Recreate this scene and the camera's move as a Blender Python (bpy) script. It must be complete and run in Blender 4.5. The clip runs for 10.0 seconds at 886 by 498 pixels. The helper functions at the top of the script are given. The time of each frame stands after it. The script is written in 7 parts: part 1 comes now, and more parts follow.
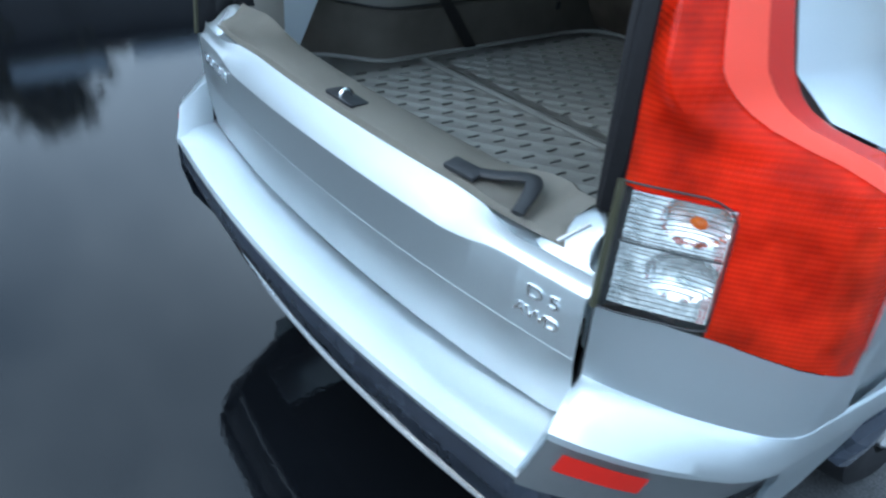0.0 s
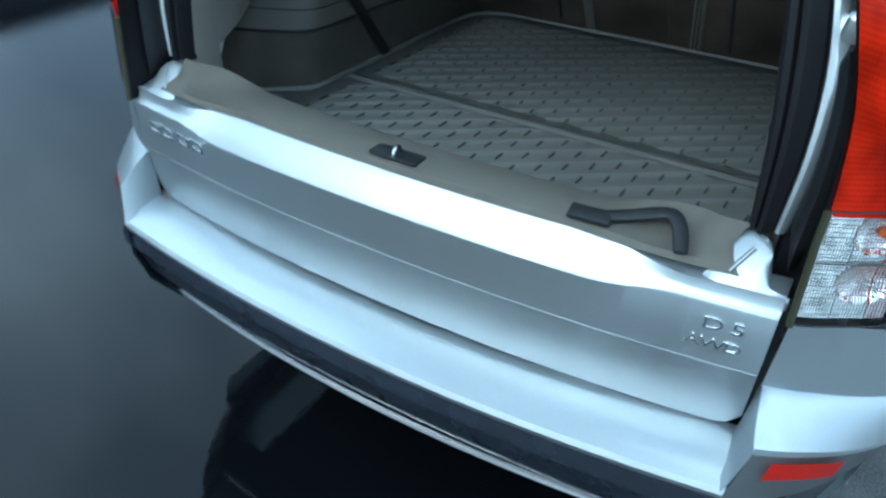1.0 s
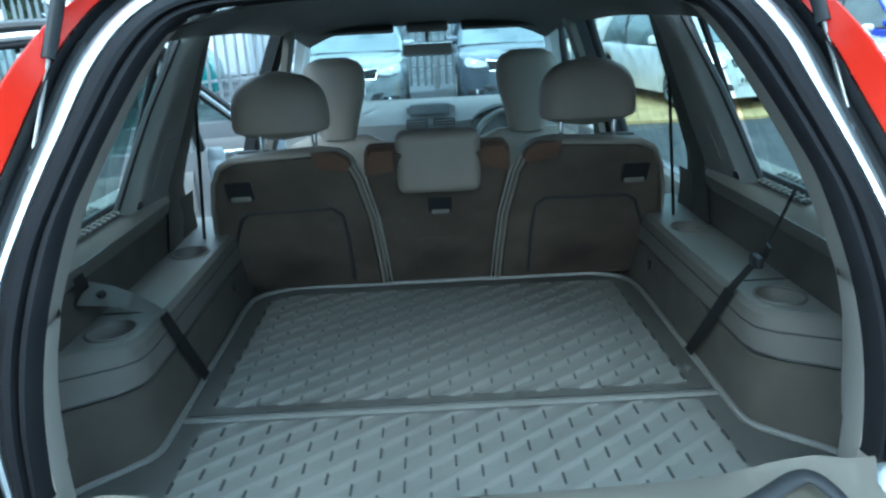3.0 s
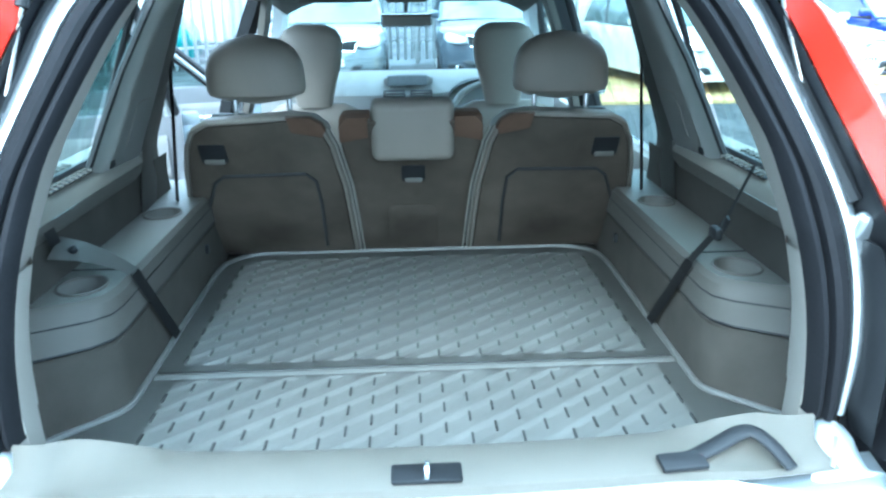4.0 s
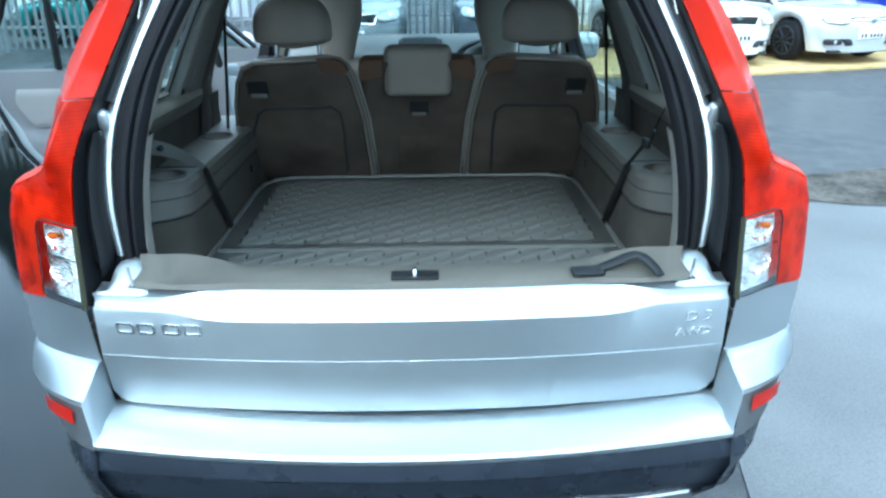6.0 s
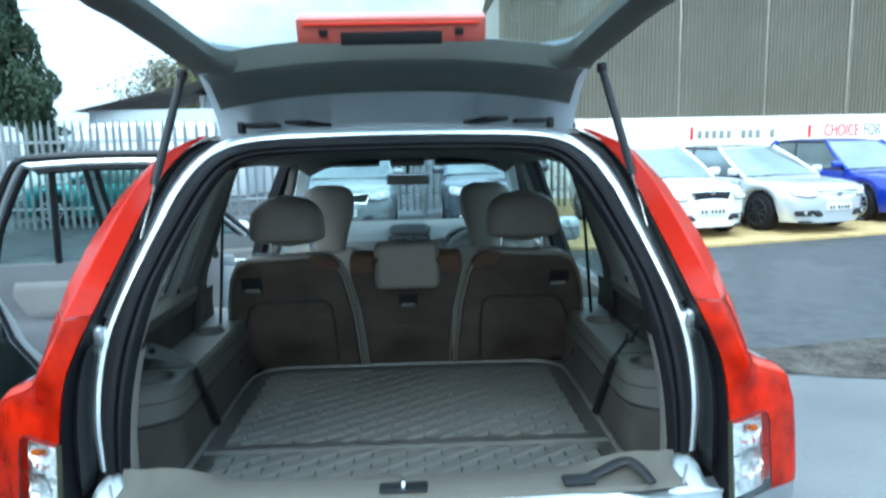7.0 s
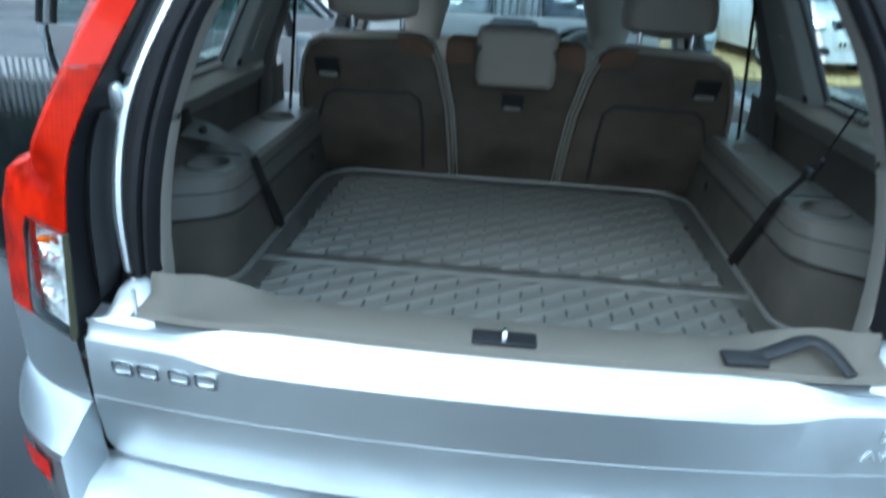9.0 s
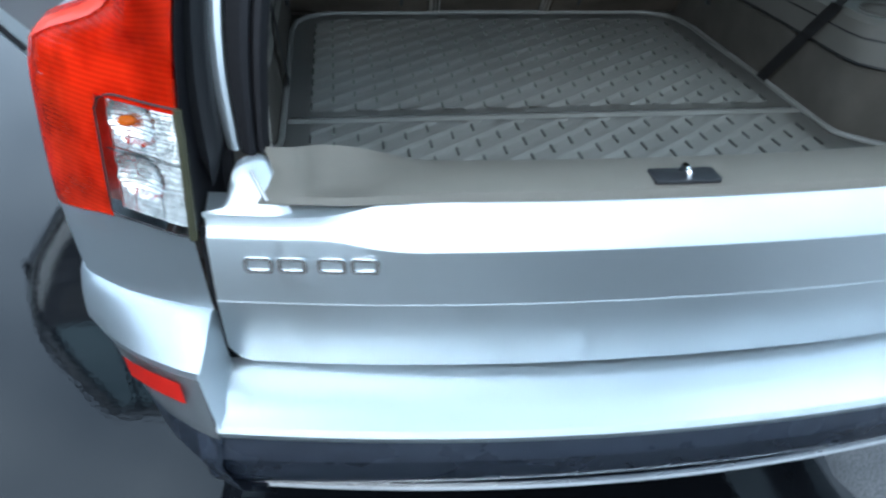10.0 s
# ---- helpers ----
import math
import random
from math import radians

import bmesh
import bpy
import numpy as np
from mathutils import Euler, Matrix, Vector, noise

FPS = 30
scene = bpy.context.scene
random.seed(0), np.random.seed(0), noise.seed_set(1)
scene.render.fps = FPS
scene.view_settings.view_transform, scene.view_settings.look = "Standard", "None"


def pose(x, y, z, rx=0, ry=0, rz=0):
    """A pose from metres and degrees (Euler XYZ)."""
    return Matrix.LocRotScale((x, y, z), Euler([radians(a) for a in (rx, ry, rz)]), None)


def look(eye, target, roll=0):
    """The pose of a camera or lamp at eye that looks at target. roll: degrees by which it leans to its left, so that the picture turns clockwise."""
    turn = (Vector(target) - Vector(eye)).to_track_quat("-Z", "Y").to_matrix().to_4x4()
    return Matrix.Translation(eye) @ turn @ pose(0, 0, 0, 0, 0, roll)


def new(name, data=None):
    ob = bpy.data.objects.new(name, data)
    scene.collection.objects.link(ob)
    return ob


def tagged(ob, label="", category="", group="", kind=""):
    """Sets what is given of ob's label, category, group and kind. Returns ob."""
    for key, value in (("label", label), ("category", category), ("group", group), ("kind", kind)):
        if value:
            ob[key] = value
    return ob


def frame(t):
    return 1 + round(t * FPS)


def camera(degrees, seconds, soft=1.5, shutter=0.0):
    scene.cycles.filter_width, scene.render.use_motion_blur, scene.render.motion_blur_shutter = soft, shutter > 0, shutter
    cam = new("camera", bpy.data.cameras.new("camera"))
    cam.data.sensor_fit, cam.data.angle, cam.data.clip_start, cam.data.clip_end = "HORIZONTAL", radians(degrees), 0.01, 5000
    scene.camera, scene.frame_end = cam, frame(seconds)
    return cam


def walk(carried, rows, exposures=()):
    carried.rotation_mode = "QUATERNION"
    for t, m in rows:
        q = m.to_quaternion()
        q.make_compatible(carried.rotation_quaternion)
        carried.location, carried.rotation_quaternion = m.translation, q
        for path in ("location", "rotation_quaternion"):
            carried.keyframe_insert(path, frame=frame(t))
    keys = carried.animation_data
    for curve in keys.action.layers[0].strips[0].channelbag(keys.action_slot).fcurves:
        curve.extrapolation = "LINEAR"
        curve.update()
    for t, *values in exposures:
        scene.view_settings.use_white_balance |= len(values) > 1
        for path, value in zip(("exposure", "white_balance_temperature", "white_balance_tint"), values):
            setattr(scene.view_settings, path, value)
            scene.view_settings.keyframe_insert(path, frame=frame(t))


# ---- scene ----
cam = camera(63.7, 10.0, soft=2.4, shutter=0.35)
# the car stands slightly nose-down on the level ground; everything of it is built in its own frame
CAR = pose(0.007, 0.0, 0.012, -0.95, 0, 0)
PATH = [
    (0, (1.188, -0.671, 1.441), (-0.116, 0.416, 0.383), 4.8),
    (0.5, (0.925, -0.838, 1.494), (-0.178, 0.412, 0.389), 4.1),
    (1, (0.682, -0.946, 1.534), (-0.153, 0.48, 0.406), 2.1),
    (1.5, (0.455, -0.977, 1.563), (-0.103, 0.626, 0.505), -0.8),
    (2, (0.252, -0.888, 1.62), (-0.058, 0.861, 0.7), -2.8),
    (2.5, (0.071, -0.835, 1.627), (-0.01, 1.055, 0.978), -1.6),
    (2.7, (0.022, -0.805, 1.622), (-0.007, 1.107, 1.033), -2.8),
    (3.8, (-0.052, -0.804, 1.592), (0.096, 1.072, 0.915), 0.0),
    (4, (-0.011, -0.847, 1.593), (0.079, 1.036, 0.925), -0.7),
    (4.5, (0.053, -1.002, 1.594), (0.042, 0.875, 0.902), -0.7),
    (5, (0.031, -1.202, 1.581), (0.041, 0.657, 0.845), -0.5),
    (5.2, (0.014, -1.276, 1.571), (0.054, 0.567, 0.796), -0.2),
    (6.3, (0.041, -1.425, 1.548), (0.081, 0.475, 0.921), -0.6),
    (6.5, (0.033, -1.426, 1.581), (0.093, 0.505, 1.067), -0.4),
    (7, (0.047, -1.429, 1.65), (0.118, 0.551, 1.378), -1.2),
    (7.5, (0.029, -1.395, 1.716), (0.145, 0.598, 1.594), -0.9),
    (8, (0.012, -1.342, 1.722), (0.121, 0.653, 1.623), -0.4),
    (8.5, (0.017, -1.198, 1.611), (-0.012, 0.767, 1.244), -0.5),
    (9, (-0.033, -0.992, 1.505), (-0.162, 0.851, 0.74), 3.1),
    (9.5, (-0.212, -0.89, 1.45), (-0.196, 0.801, 0.382), 4.6),
    (10, (-0.499, -0.86, 1.426), (-0.244, 0.779, 0.309), 2.3),
]
walk(cam, [(t, CAR @ look(eye, target, roll)) for t, eye, target, roll in PATH],
     exposures=[(0, 0.2, 5600, 3), (0.5, -0.12, 5400, -3), (1.5, -0.15, 5350, -7), (2.0, -0.45, 5200, -9), (2.5, 0.0, 5300, -9), (4.0, 1.98, 5200, -7), (4.5, 1.86, 5250, -6), (5.2, 1.52, 5300, -4), (6.3, 0.6, 5500, -4), (7.5, 0.5, 5550, -6), (8.5, 0.47, 5550, -3), (9.0, 0.58, 5500, -1), (9.5, 0.55, 5650, 4), (10.0, 0.45, 5800, 4)])

# ---- light ----
world = bpy.data.worlds.new("overcast_sky")
scene.world = world
world.use_nodes = True
wn, wl = world.node_tree.nodes, world.node_tree.links
wn.clear()
sky = wn.new("ShaderNodeTexSky")
sky.sky_type, sky.sun_disc = "NISHITA", False
sky.sun_elevation, sky.sun_rotation = radians(38), radians(200)
sky.air_density, sky.dust_density = 1.0, 4.0
co_ = wn.new("ShaderNodeTexCoord")
sep = wn.new("ShaderNodeSeparateXYZ")
wl.new(co_.outputs["Generated"], sep.inputs[0])
height = wn.new("ShaderNodeValToRGB")
height.color_ramp.elements[0].position, height.color_ramp.elements[1].position = 0.0, 0.75
height.color_ramp.elements[0].color, height.color_ramp.elements[1].color = (4.8, 5.65, 6.55, 1), (19.6, 22.5, 25.6, 1)
wl.new(sep.outputs[2], height.inputs[0])
cloud = wn.new("ShaderNodeTexNoise")
cloud.inputs["Scale"].default_value, cloud.inputs["Detail"].default_value = 2.6, 6
ramp = wn.new("ShaderNodeValToRGB")
ramp.color_ramp.elements[0].position, ramp.color_ramp.elements[1].position = 0.35, 0.7
ramp.color_ramp.elements[0].color, ramp.color_ramp.elements[1].color = (0.50, 0.545, 0.605, 1), (1.25, 1.25, 1.25, 1)
cmul = wn.new("ShaderNodeMix")
cmul.data_type, cmul.blend_type = "RGBA", "MULTIPLY"
cmul.inputs[0].default_value = 1.0
wmix = wn.new("ShaderNodeMix")
wmix.data_type = "RGBA"
wmix.inputs[0].default_value = 0.85
bg = wn.new("ShaderNodeBackground")
bg.inputs["Strength"].default_value = 0.15
wout = wn.new("ShaderNodeOutputWorld")
wl.new(cloud.outputs["Fac"], ramp.inputs[0])
wl.new(height.outputs[0], cmul.inputs[6])
wl.new(ramp.outputs[0], cmul.inputs[7])
wl.new(sky.outputs[0], wmix.inputs[6])
wl.new(cmul.outputs[2], wmix.inputs[7])
wl.new(wmix.outputs[2], bg.inputs[0])
wl.new(bg.outputs[0], wout.inputs[0])
sun = new("sun", bpy.data.lights.new("sun", "SUN"))
sun.data.energy, sun.data.angle, sun.data.color = 1.5, radians(45), (1.0, 0.98, 0.95)
sun.matrix_world = look((-4, -14, 15), (0, 0, 0))


# ---- materials ----
def material(name, color, rough=0.5, metal=0.0, vary=0.15, scale=8.0, bump=0.0, bump_scale=60.0, coat=0.0, spec=0.5,
             rough_vary=0.1, tint=None):
    """A surface with colour variation at two scales, uneven gloss and fine relief."""
    m = bpy.data.materials.new(name)
    m.use_nodes = True
    n, l = m.node_tree.nodes, m.node_tree.links
    b = n["Principled BSDF"]
    co = n.new("ShaderNodeTexCoord")
    big, fine = n.new("ShaderNodeTexNoise"), n.new("ShaderNodeTexNoise")
    big.inputs["Scale"].default_value, big.inputs["Detail"].default_value = scale, 4
    fine.inputs["Scale"].default_value, fine.inputs["Detail"].default_value = bump_scale, 3
    l.new(co.outputs["Object"], big.inputs["Vector"])
    l.new(co.outputs["Object"], fine.inputs["Vector"])
    add = n.new("ShaderNodeMath")
    add.operation = "MULTIPLY_ADD"
    add.inputs[1].default_value, add.inputs[2].default_value = 0.4, 0.0
    l.new(fine.outputs["Fac"], add.inputs[0])
    tot = n.new("ShaderNodeMath")
    tot.operation = "MULTIPLY_ADD"
    tot.inputs[1].default_value = 0.6
    l.new(big.outputs["Fac"], tot.inputs[0])
    l.new(add.outputs[0], tot.inputs[2])
    r = n.new("ShaderNodeValToRGB")
    r.color_ramp.elements[0].position, r.color_ramp.elements[1].position = 0.32, 0.68
    lo = [c * (1 - vary) for c in color]
    hi = [min(1, c * (1 + vary)) for c in (tint or color)]
    r.color_ramp.elements[0].color, r.color_ramp.elements[1].color = (*lo, 1), (*hi, 1)
    l.new(tot.outputs[0], r.inputs[0])
    l.new(r.outputs[0], b.inputs["Base Color"])
    mr = n.new("ShaderNodeMapRange")
    mr.inputs["To Min"].default_value, mr.inputs["To Max"].default_value = max(0.02, rough - rough_vary), min(1, rough + rough_vary)
    l.new(big.outputs["Fac"], mr.inputs["Value"])
    l.new(mr.outputs[0], b.inputs["Roughness"])
    b.inputs["Metallic"].default_value = metal
    b.inputs["Specular IOR Level"].default_value = spec
    b.inputs["Coat Weight"].default_value, b.inputs["Coat Roughness"].default_value = coat, 0.06
    if bump:
        bp = n.new("ShaderNodeBump")
        bp.inputs["Strength"].default_value, bp.inputs["Distance"].default_value = bump, 0.004
        l.new(fine.outputs["Fac"], bp.inputs["Height"])
        l.new(bp.outputs[0], b.inputs["Normal"])
    return m


def glass(name, tint=(0.85, 0.95, 0.92), rough=0.0):
    m = bpy.data.materials.new(name)
    m.use_nodes = True
    n, l = m.node_tree.nodes, m.node_tree.links
    n.clear()
    edge, tr, gl, mx, out = (n.new("ShaderNode" + k) for k in ("LayerWeight", "BsdfTransparent", "BsdfGlossy", "MixShader", "OutputMaterial"))
    tr.inputs[0].default_value = (*tint, 1)
    gl.inputs["Roughness"].default_value = rough
    edge.inputs["Blend"].default_value = 0.5
    # gloss that grows towards grazing angles
    five, gain = n.new("ShaderNodeMath"), n.new("ShaderNodeMath")
    five.operation, gain.operation = "POWER", "MULTIPLY_ADD"
    five.inputs[1].default_value, gain.inputs[1].default_value, gain.inputs[2].default_value = 5.0, 0.9, 0.035
    l.new(edge.outputs["Facing"], five.inputs[0])
    l.new(five.outputs[0], gain.inputs[0])
    l.new(gain.outputs[0], mx.inputs[0])
    l.new(tr.outputs[0], mx.inputs[1])
    l.new(gl.outputs[0], mx.inputs[2])
    l.new(mx.outputs[0], out.inputs[0])
    return m


def lens(name, color, rough=0.08, through_part=0.35, ribs=0.0):
    """Coloured lamp plastic: part of the light goes through, the rest is scattered, under a gloss."""
    m = bpy.data.materials.new(name)
    m.use_nodes = True
    n, l = m.node_tree.nodes, m.node_tree.links
    b = n["Principled BSDF"]
    out = n["Material Output"]
    b.inputs["Base Color"].default_value = (*color, 1)
    b.inputs["Roughness"].default_value = rough
    b.inputs["Coat Weight"].default_value = 0.15
    b.inputs["Specular IOR Level"].default_value = 0.3
    tr, mx = n.new("ShaderNodeBsdfTransparent"), n.new("ShaderNodeMixShader")
    tr.inputs[0].default_value = (*[min(1, c * 1.1 + 0.02) for c in color], 1)
    mx.inputs[0].default_value = through_part
    co, w, bp = n.new("ShaderNodeTexCoord"), n.new("ShaderNodeTexNoise"), n.new("ShaderNodeBump")
    w.inputs["Scale"].default_value = 30
    bp.inputs["Strength"].default_value, bp.inputs["Distance"].default_value = 0.15, 0.003
    l.new(co.outputs["Object"], w.inputs["Vector"])
    l.new(w.outputs["Fac"], bp.inputs["Height"])
    if ribs:
        wv, bp2 = n.new("ShaderNodeTexWave"), n.new("ShaderNodeBump")
        wv.bands_direction = "Z"
        wv.inputs["Scale"].default_value, wv.inputs["Distortion"].default_value = 42.0, 0.3
        bp2.inputs["Strength"].default_value, bp2.inputs["Distance"].default_value = ribs, 0.004
        l.new(co.outputs["Object"], wv.inputs["Vector"])
        wx = n.new("ShaderNodeTexWave")
        wx.bands_direction = "X"
        wx.inputs["Scale"].default_value, wx.inputs["Distortion"].default_value = 55.0, 0.3
        l.new(co.outputs["Object"], wx.inputs["Vector"])
        both = n.new("ShaderNodeMath")
        l.new(wv.outputs["Fac"], both.inputs[0])
        l.new(wx.outputs["Fac"], both.inputs[1])
        l.new(both.outputs[0], bp2.inputs["Height"])
        l.new(bp.outputs[0], bp2.inputs["Normal"])
        l.new(bp2.outputs[0], b.inputs["Normal"])
        # darker blotches put the uneven reflection of the lamp's inside into the colour
        deep = n.new("ShaderNodeTexNoise")
        deep.inputs["Scale"].default_value, deep.inputs["Detail"].default_value = 16, 2
        cr = n.new("ShaderNodeValToRGB")
        cr.color_ramp.elements[0].position, cr.color_ramp.elements[1].position = 0.36, 0.62
        cr.color_ramp.elements[0].color, cr.color_ramp.elements[1].color = (*[c * 0.52 for c in color], 1), (*color, 1)
        l.new(co.outputs["Object"], deep.inputs["Vector"])
        l.new(deep.outputs["Fac"], cr.inputs[0])
        # shade between the fine moulded ribs, put into the colour as darker lines
        rib, fine = n.new("ShaderNodeMapRange"), n.new("ShaderNodeVectorMath")
        rib.inputs["To Min"].default_value, rib.inputs["To Max"].default_value = 0.78, 1.0
        fine.operation = "SCALE"
        l.new(wv.outputs["Fac"], rib.inputs["Value"])
        l.new(cr.outputs[0], fine.inputs[0])
        l.new(rib.outputs[0], fine.inputs["Scale"])
        l.new(fine.outputs[0], b.inputs["Base Color"])
    else:
        l.new(bp.outputs[0], b.inputs["Normal"])
    l.new(b.outputs[0], mx.inputs[1])
    l.new(tr.outputs[0], mx.inputs[2])
    l.new(mx.outputs[0], out.inputs[0])
    return m


SILVER = material("silver_paint", (0.78, 0.835, 0.865), 0.36, 0.90, 0.02, 2.5, 0.0, 900, coat=0.35, rough_vary=0.015)
BLACK_PAINT = material("black_paint", (0.009, 0.009, 0.011), 0.5, 0, 0.2, 6, spec=0.3)
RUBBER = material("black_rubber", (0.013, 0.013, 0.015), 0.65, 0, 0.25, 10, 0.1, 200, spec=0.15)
DARK_PLASTIC = material("dark_bumper_plastic", (0.040, 0.050, 0.072), 0.28, 0, 0.25, 8, 0.12, 500, coat=0.3)
CHROME = material("chrome", (0.8, 0.82, 0.84), 0.1, 1.0, 0.05, 5)
DULL_METAL = material("dull_metal", (0.45, 0.46, 0.47), 0.35, 1.0, 0.1, 12)
TRIM = material("beige_trim_plastic", (0.29, 0.268, 0.235), 0.55, 0, 0.08, 5, 0.25, 700)
SILL_TRIM = material("sill_trim_plastic", (0.215, 0.200, 0.172), 0.5, 0, 0.08, 5, 0.25, 700)
TRIM_LIGHT = material("pale_trim_plastic", (0.31, 0.31, 0.29), 0.55, 0, 0.06, 5, 0.2, 700)
DOOR_CARD = material("door_card_plastic", (0.25, 0.255, 0.27), 0.6, 0, 0.06, 5, 0.2, 700)
DOOR_PAD = material("pale_door_leather", (0.36, 0.355, 0.35), 0.55, 0, 0.06, 6, 0.25, 350)
# the beige trim darkened to hold the shade inside the boot
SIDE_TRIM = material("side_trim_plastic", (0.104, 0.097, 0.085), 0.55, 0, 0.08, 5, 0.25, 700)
# boot carpet darkened to hold the shade below the window ledge
SHADED_CARPET = material("shaded_wall_carpet", (0.070, 0.064, 0.056), 0.95, 0, 0.28, 7, 0.6, 900, spec=0.15)
# paler than the side trim: light on the box top put into colour
BOX_TOP = material("pale_box_plastic", (0.150, 0.146, 0.132), 0.45, 0, 0.08, 5, 0.25, 700)
CARPET = material("boot_carpet", (0.085, 0.077, 0.066), 0.95, 0, 0.28, 7, 0.6, 900, spec=0.15)
SEAT_CARPET = material("seat_back_carpet", (0.068, 0.054, 0.043), 0.95, 0, 0.5, 3.6, 0.6, 900, spec=0.15, tint=(0.094, 0.078, 0.062))
BROWN_PATCH = material("brown_seat_patch", (0.122, 0.074, 0.050), 0.85, 0, 0.3, 9, 0.5, 700, spec=0.2)
LEATHER = material("beige_leather", (0.215, 0.188, 0.160), 0.5, 0, 0.08, 6, 0.25, 350)
MAT = material("rubber_mat", (0.168, 0.167, 0.156), 0.40, 0, 0.12, 4, 0.2, 400, rough_vary=0.12)
SATIN_BLACK = material("satin_black_plastic", (0.016, 0.017, 0.019), 0.45, 0, 0.2, 10, 0.1, 400, spec=0.35)
BELT = material("belt_webbing", (0.026, 0.025, 0.025), 0.8, 0, 0.2, 10, 0.4, 900)
HEADLINER = material("headliner_cloth", (0.135, 0.132, 0.122), 0.95, 0, 0.06, 6, 0.3, 800)
RED_LENS = lens("red_lens", (1.0, 0.050, 0.008), 0.14, 0.42, 0.12)
PALE_RED = lens("pale_red_lens", (0.82, 0.040, 0.020), 0.16, 0.05)
RIM_RED = lens("pale_rim_lens", (1.0, 0.135, 0.085), 0.12, 0.12)
EDGE_RED = lens("shaded_edge_lens", (0.66, 0.045, 0.032), 0.14, 0.1)
# the body silver again, dulled to hold the open tailgate's shade
SHADED_SILVER = material("shaded_silver_paint", (0.60, 0.61, 0.615), 0.36, 0.45, 0.06, 3, 0.02, 900)
CLEAR_LENS = glass("clear_lens", (0.9, 0.92, 0.92), 0.03)
AMBER = lens("amber_bulb", (0.75, 0.20, 0.015), 0.08, 0.5)
REFLECTOR = material("lamp_reflector", (0.72, 0.72, 0.71), 0.16, 0.95, 0.30, 55)
GLASS = glass("window_glass", (0.52, 0.64, 0.63))
REAR_PANE = glass("rear_pane_glass", (0.93, 0.98, 0.97))
TINTED = glass("screen_glass", (0.54, 0.64, 0.65))


# ---- building tools ----
BASE = {}


def thing(name, label, category, base=(0, 0, 0), frame_of=None, group="", kind=""):
    """An Empty at the base of a thing; its parts are given in the frame frame_of."""
    ob = new(name)
    ob.empty_display_size = 0.1
    ob.matrix_world = (frame_of or Matrix()) @ Matrix.Translation(base)
    BASE[ob.name] = Vector(base)
    return tagged(ob, label, category, group, kind)


def part(name, bm, mat, parent, label="", sharp=35, smooth=True):
    """Links a bmesh as one mesh object under a thing or part."""
    root = parent
    while root.parent:
        root = root.parent
    off = BASE.get(root.name, Vector())
    bmesh.ops.translate(bm, verts=bm.verts, vec=-off)
    me = bpy.data.meshes.new(name)
    bm.to_mesh(me)
    bm.free()
    for m in mat if isinstance(mat, (list, tuple)) else (mat,):
        me.materials.append(m)
    if smooth:
        for p in me.polygons:
            p.use_smooth = True
        me.set_sharp_from_angle(angle=radians(sharp))
    ob = new(name, me)
    ob.parent = parent
    if label:
        ob["label"] = label
    return ob


def single(name, bm, mat, label, category, kind="", group="", sharp=35, smooth=True):
    """A thing of one mesh at the world's origin."""
    me = bpy.data.meshes.new(name)
    bm.to_mesh(me)
    bm.free()
    for m in mat if isinstance(mat, (list, tuple)) else (mat,):
        me.materials.append(m)
    if smooth:
        for p in me.polygons:
            p.use_smooth = True
        me.set_sharp_from_angle(angle=radians(sharp))
    return tagged(new(name, me), label, category, group, kind)


def loft(rings, closed=False, thick=0.0, caps=False, bm=None):
    """Skins rings of points; thick makes it a shell, growing against the normals."""
    bm = bm or bmesh.new()
    vs = [[bm.verts.new(p) for p in r] for r in rings]
    made = []
    for a, b in zip(vs, vs[1:]):
        n = len(a)
        for i in range(n if closed else n - 1):
            j = (i + 1) % n
            made.append(bm.faces.new((a[i], a[j], b[j], b[i])))
    if caps:
        made.append(bm.faces.new(vs[0][::-1]))
        made.append(bm.faces.new(vs[-1]))
    if closed and caps:
        bmesh.ops.recalc_face_normals(bm, faces=made)
    if thick:
        bmesh.ops.solidify(bm, geom=made, thickness=thick)
        bmesh.ops.recalc_face_normals(bm, faces=bm.faces)
    return bm


def box(size, at=(0, 0, 0), bevel=0.01, seg=2, rot=(0, 0, 0), bm=None):
    bm2 = bmesh.new()
    bmesh.ops.create_cube(bm2, size=1)
    bmesh.ops.scale(bm2, vec=size, verts=bm2.verts)
    if bevel:
        bmesh.ops.bevel(bm2, geom=bm2.edges[:], offset=min(bevel, min(size) * 0.49), segments=seg, profile=0.5, affect="EDGES")
    bmesh.ops.transform(bm2, matrix=pose(*at, *rot), verts=bm2.verts)
    return merge(bm, bm2)


def merge(bm, other):
    if bm is None:
        return other
    me = bpy.data.meshes.new("tmp")
    other.to_mesh(me)
    other.free()
    bm.from_mesh(me)
    bpy.data.meshes.remove(me)
    return bm


def cyl(r, h, at=(0, 0, 0), rot=(0, 0, 0), seg=24, r2=None, bevel=0.0, bm=None):
    bm2 = bmesh.new()
    bmesh.ops.create_cone(bm2, cap_ends=True, segments=seg, radius1=r, radius2=r if r2 is None else r2, depth=h)
    if bevel:
        bmesh.ops.bevel(bm2, geom=[e for e in bm2.edges if len([f for f in e.link_faces if len(f.verts) > 4]) == 1],
                        offset=bevel, segments=2, profile=0.5, affect="EDGES")
    bmesh.ops.transform(bm2, matrix=pose(*at, *rot), verts=bm2.verts)
    return merge(bm, bm2)


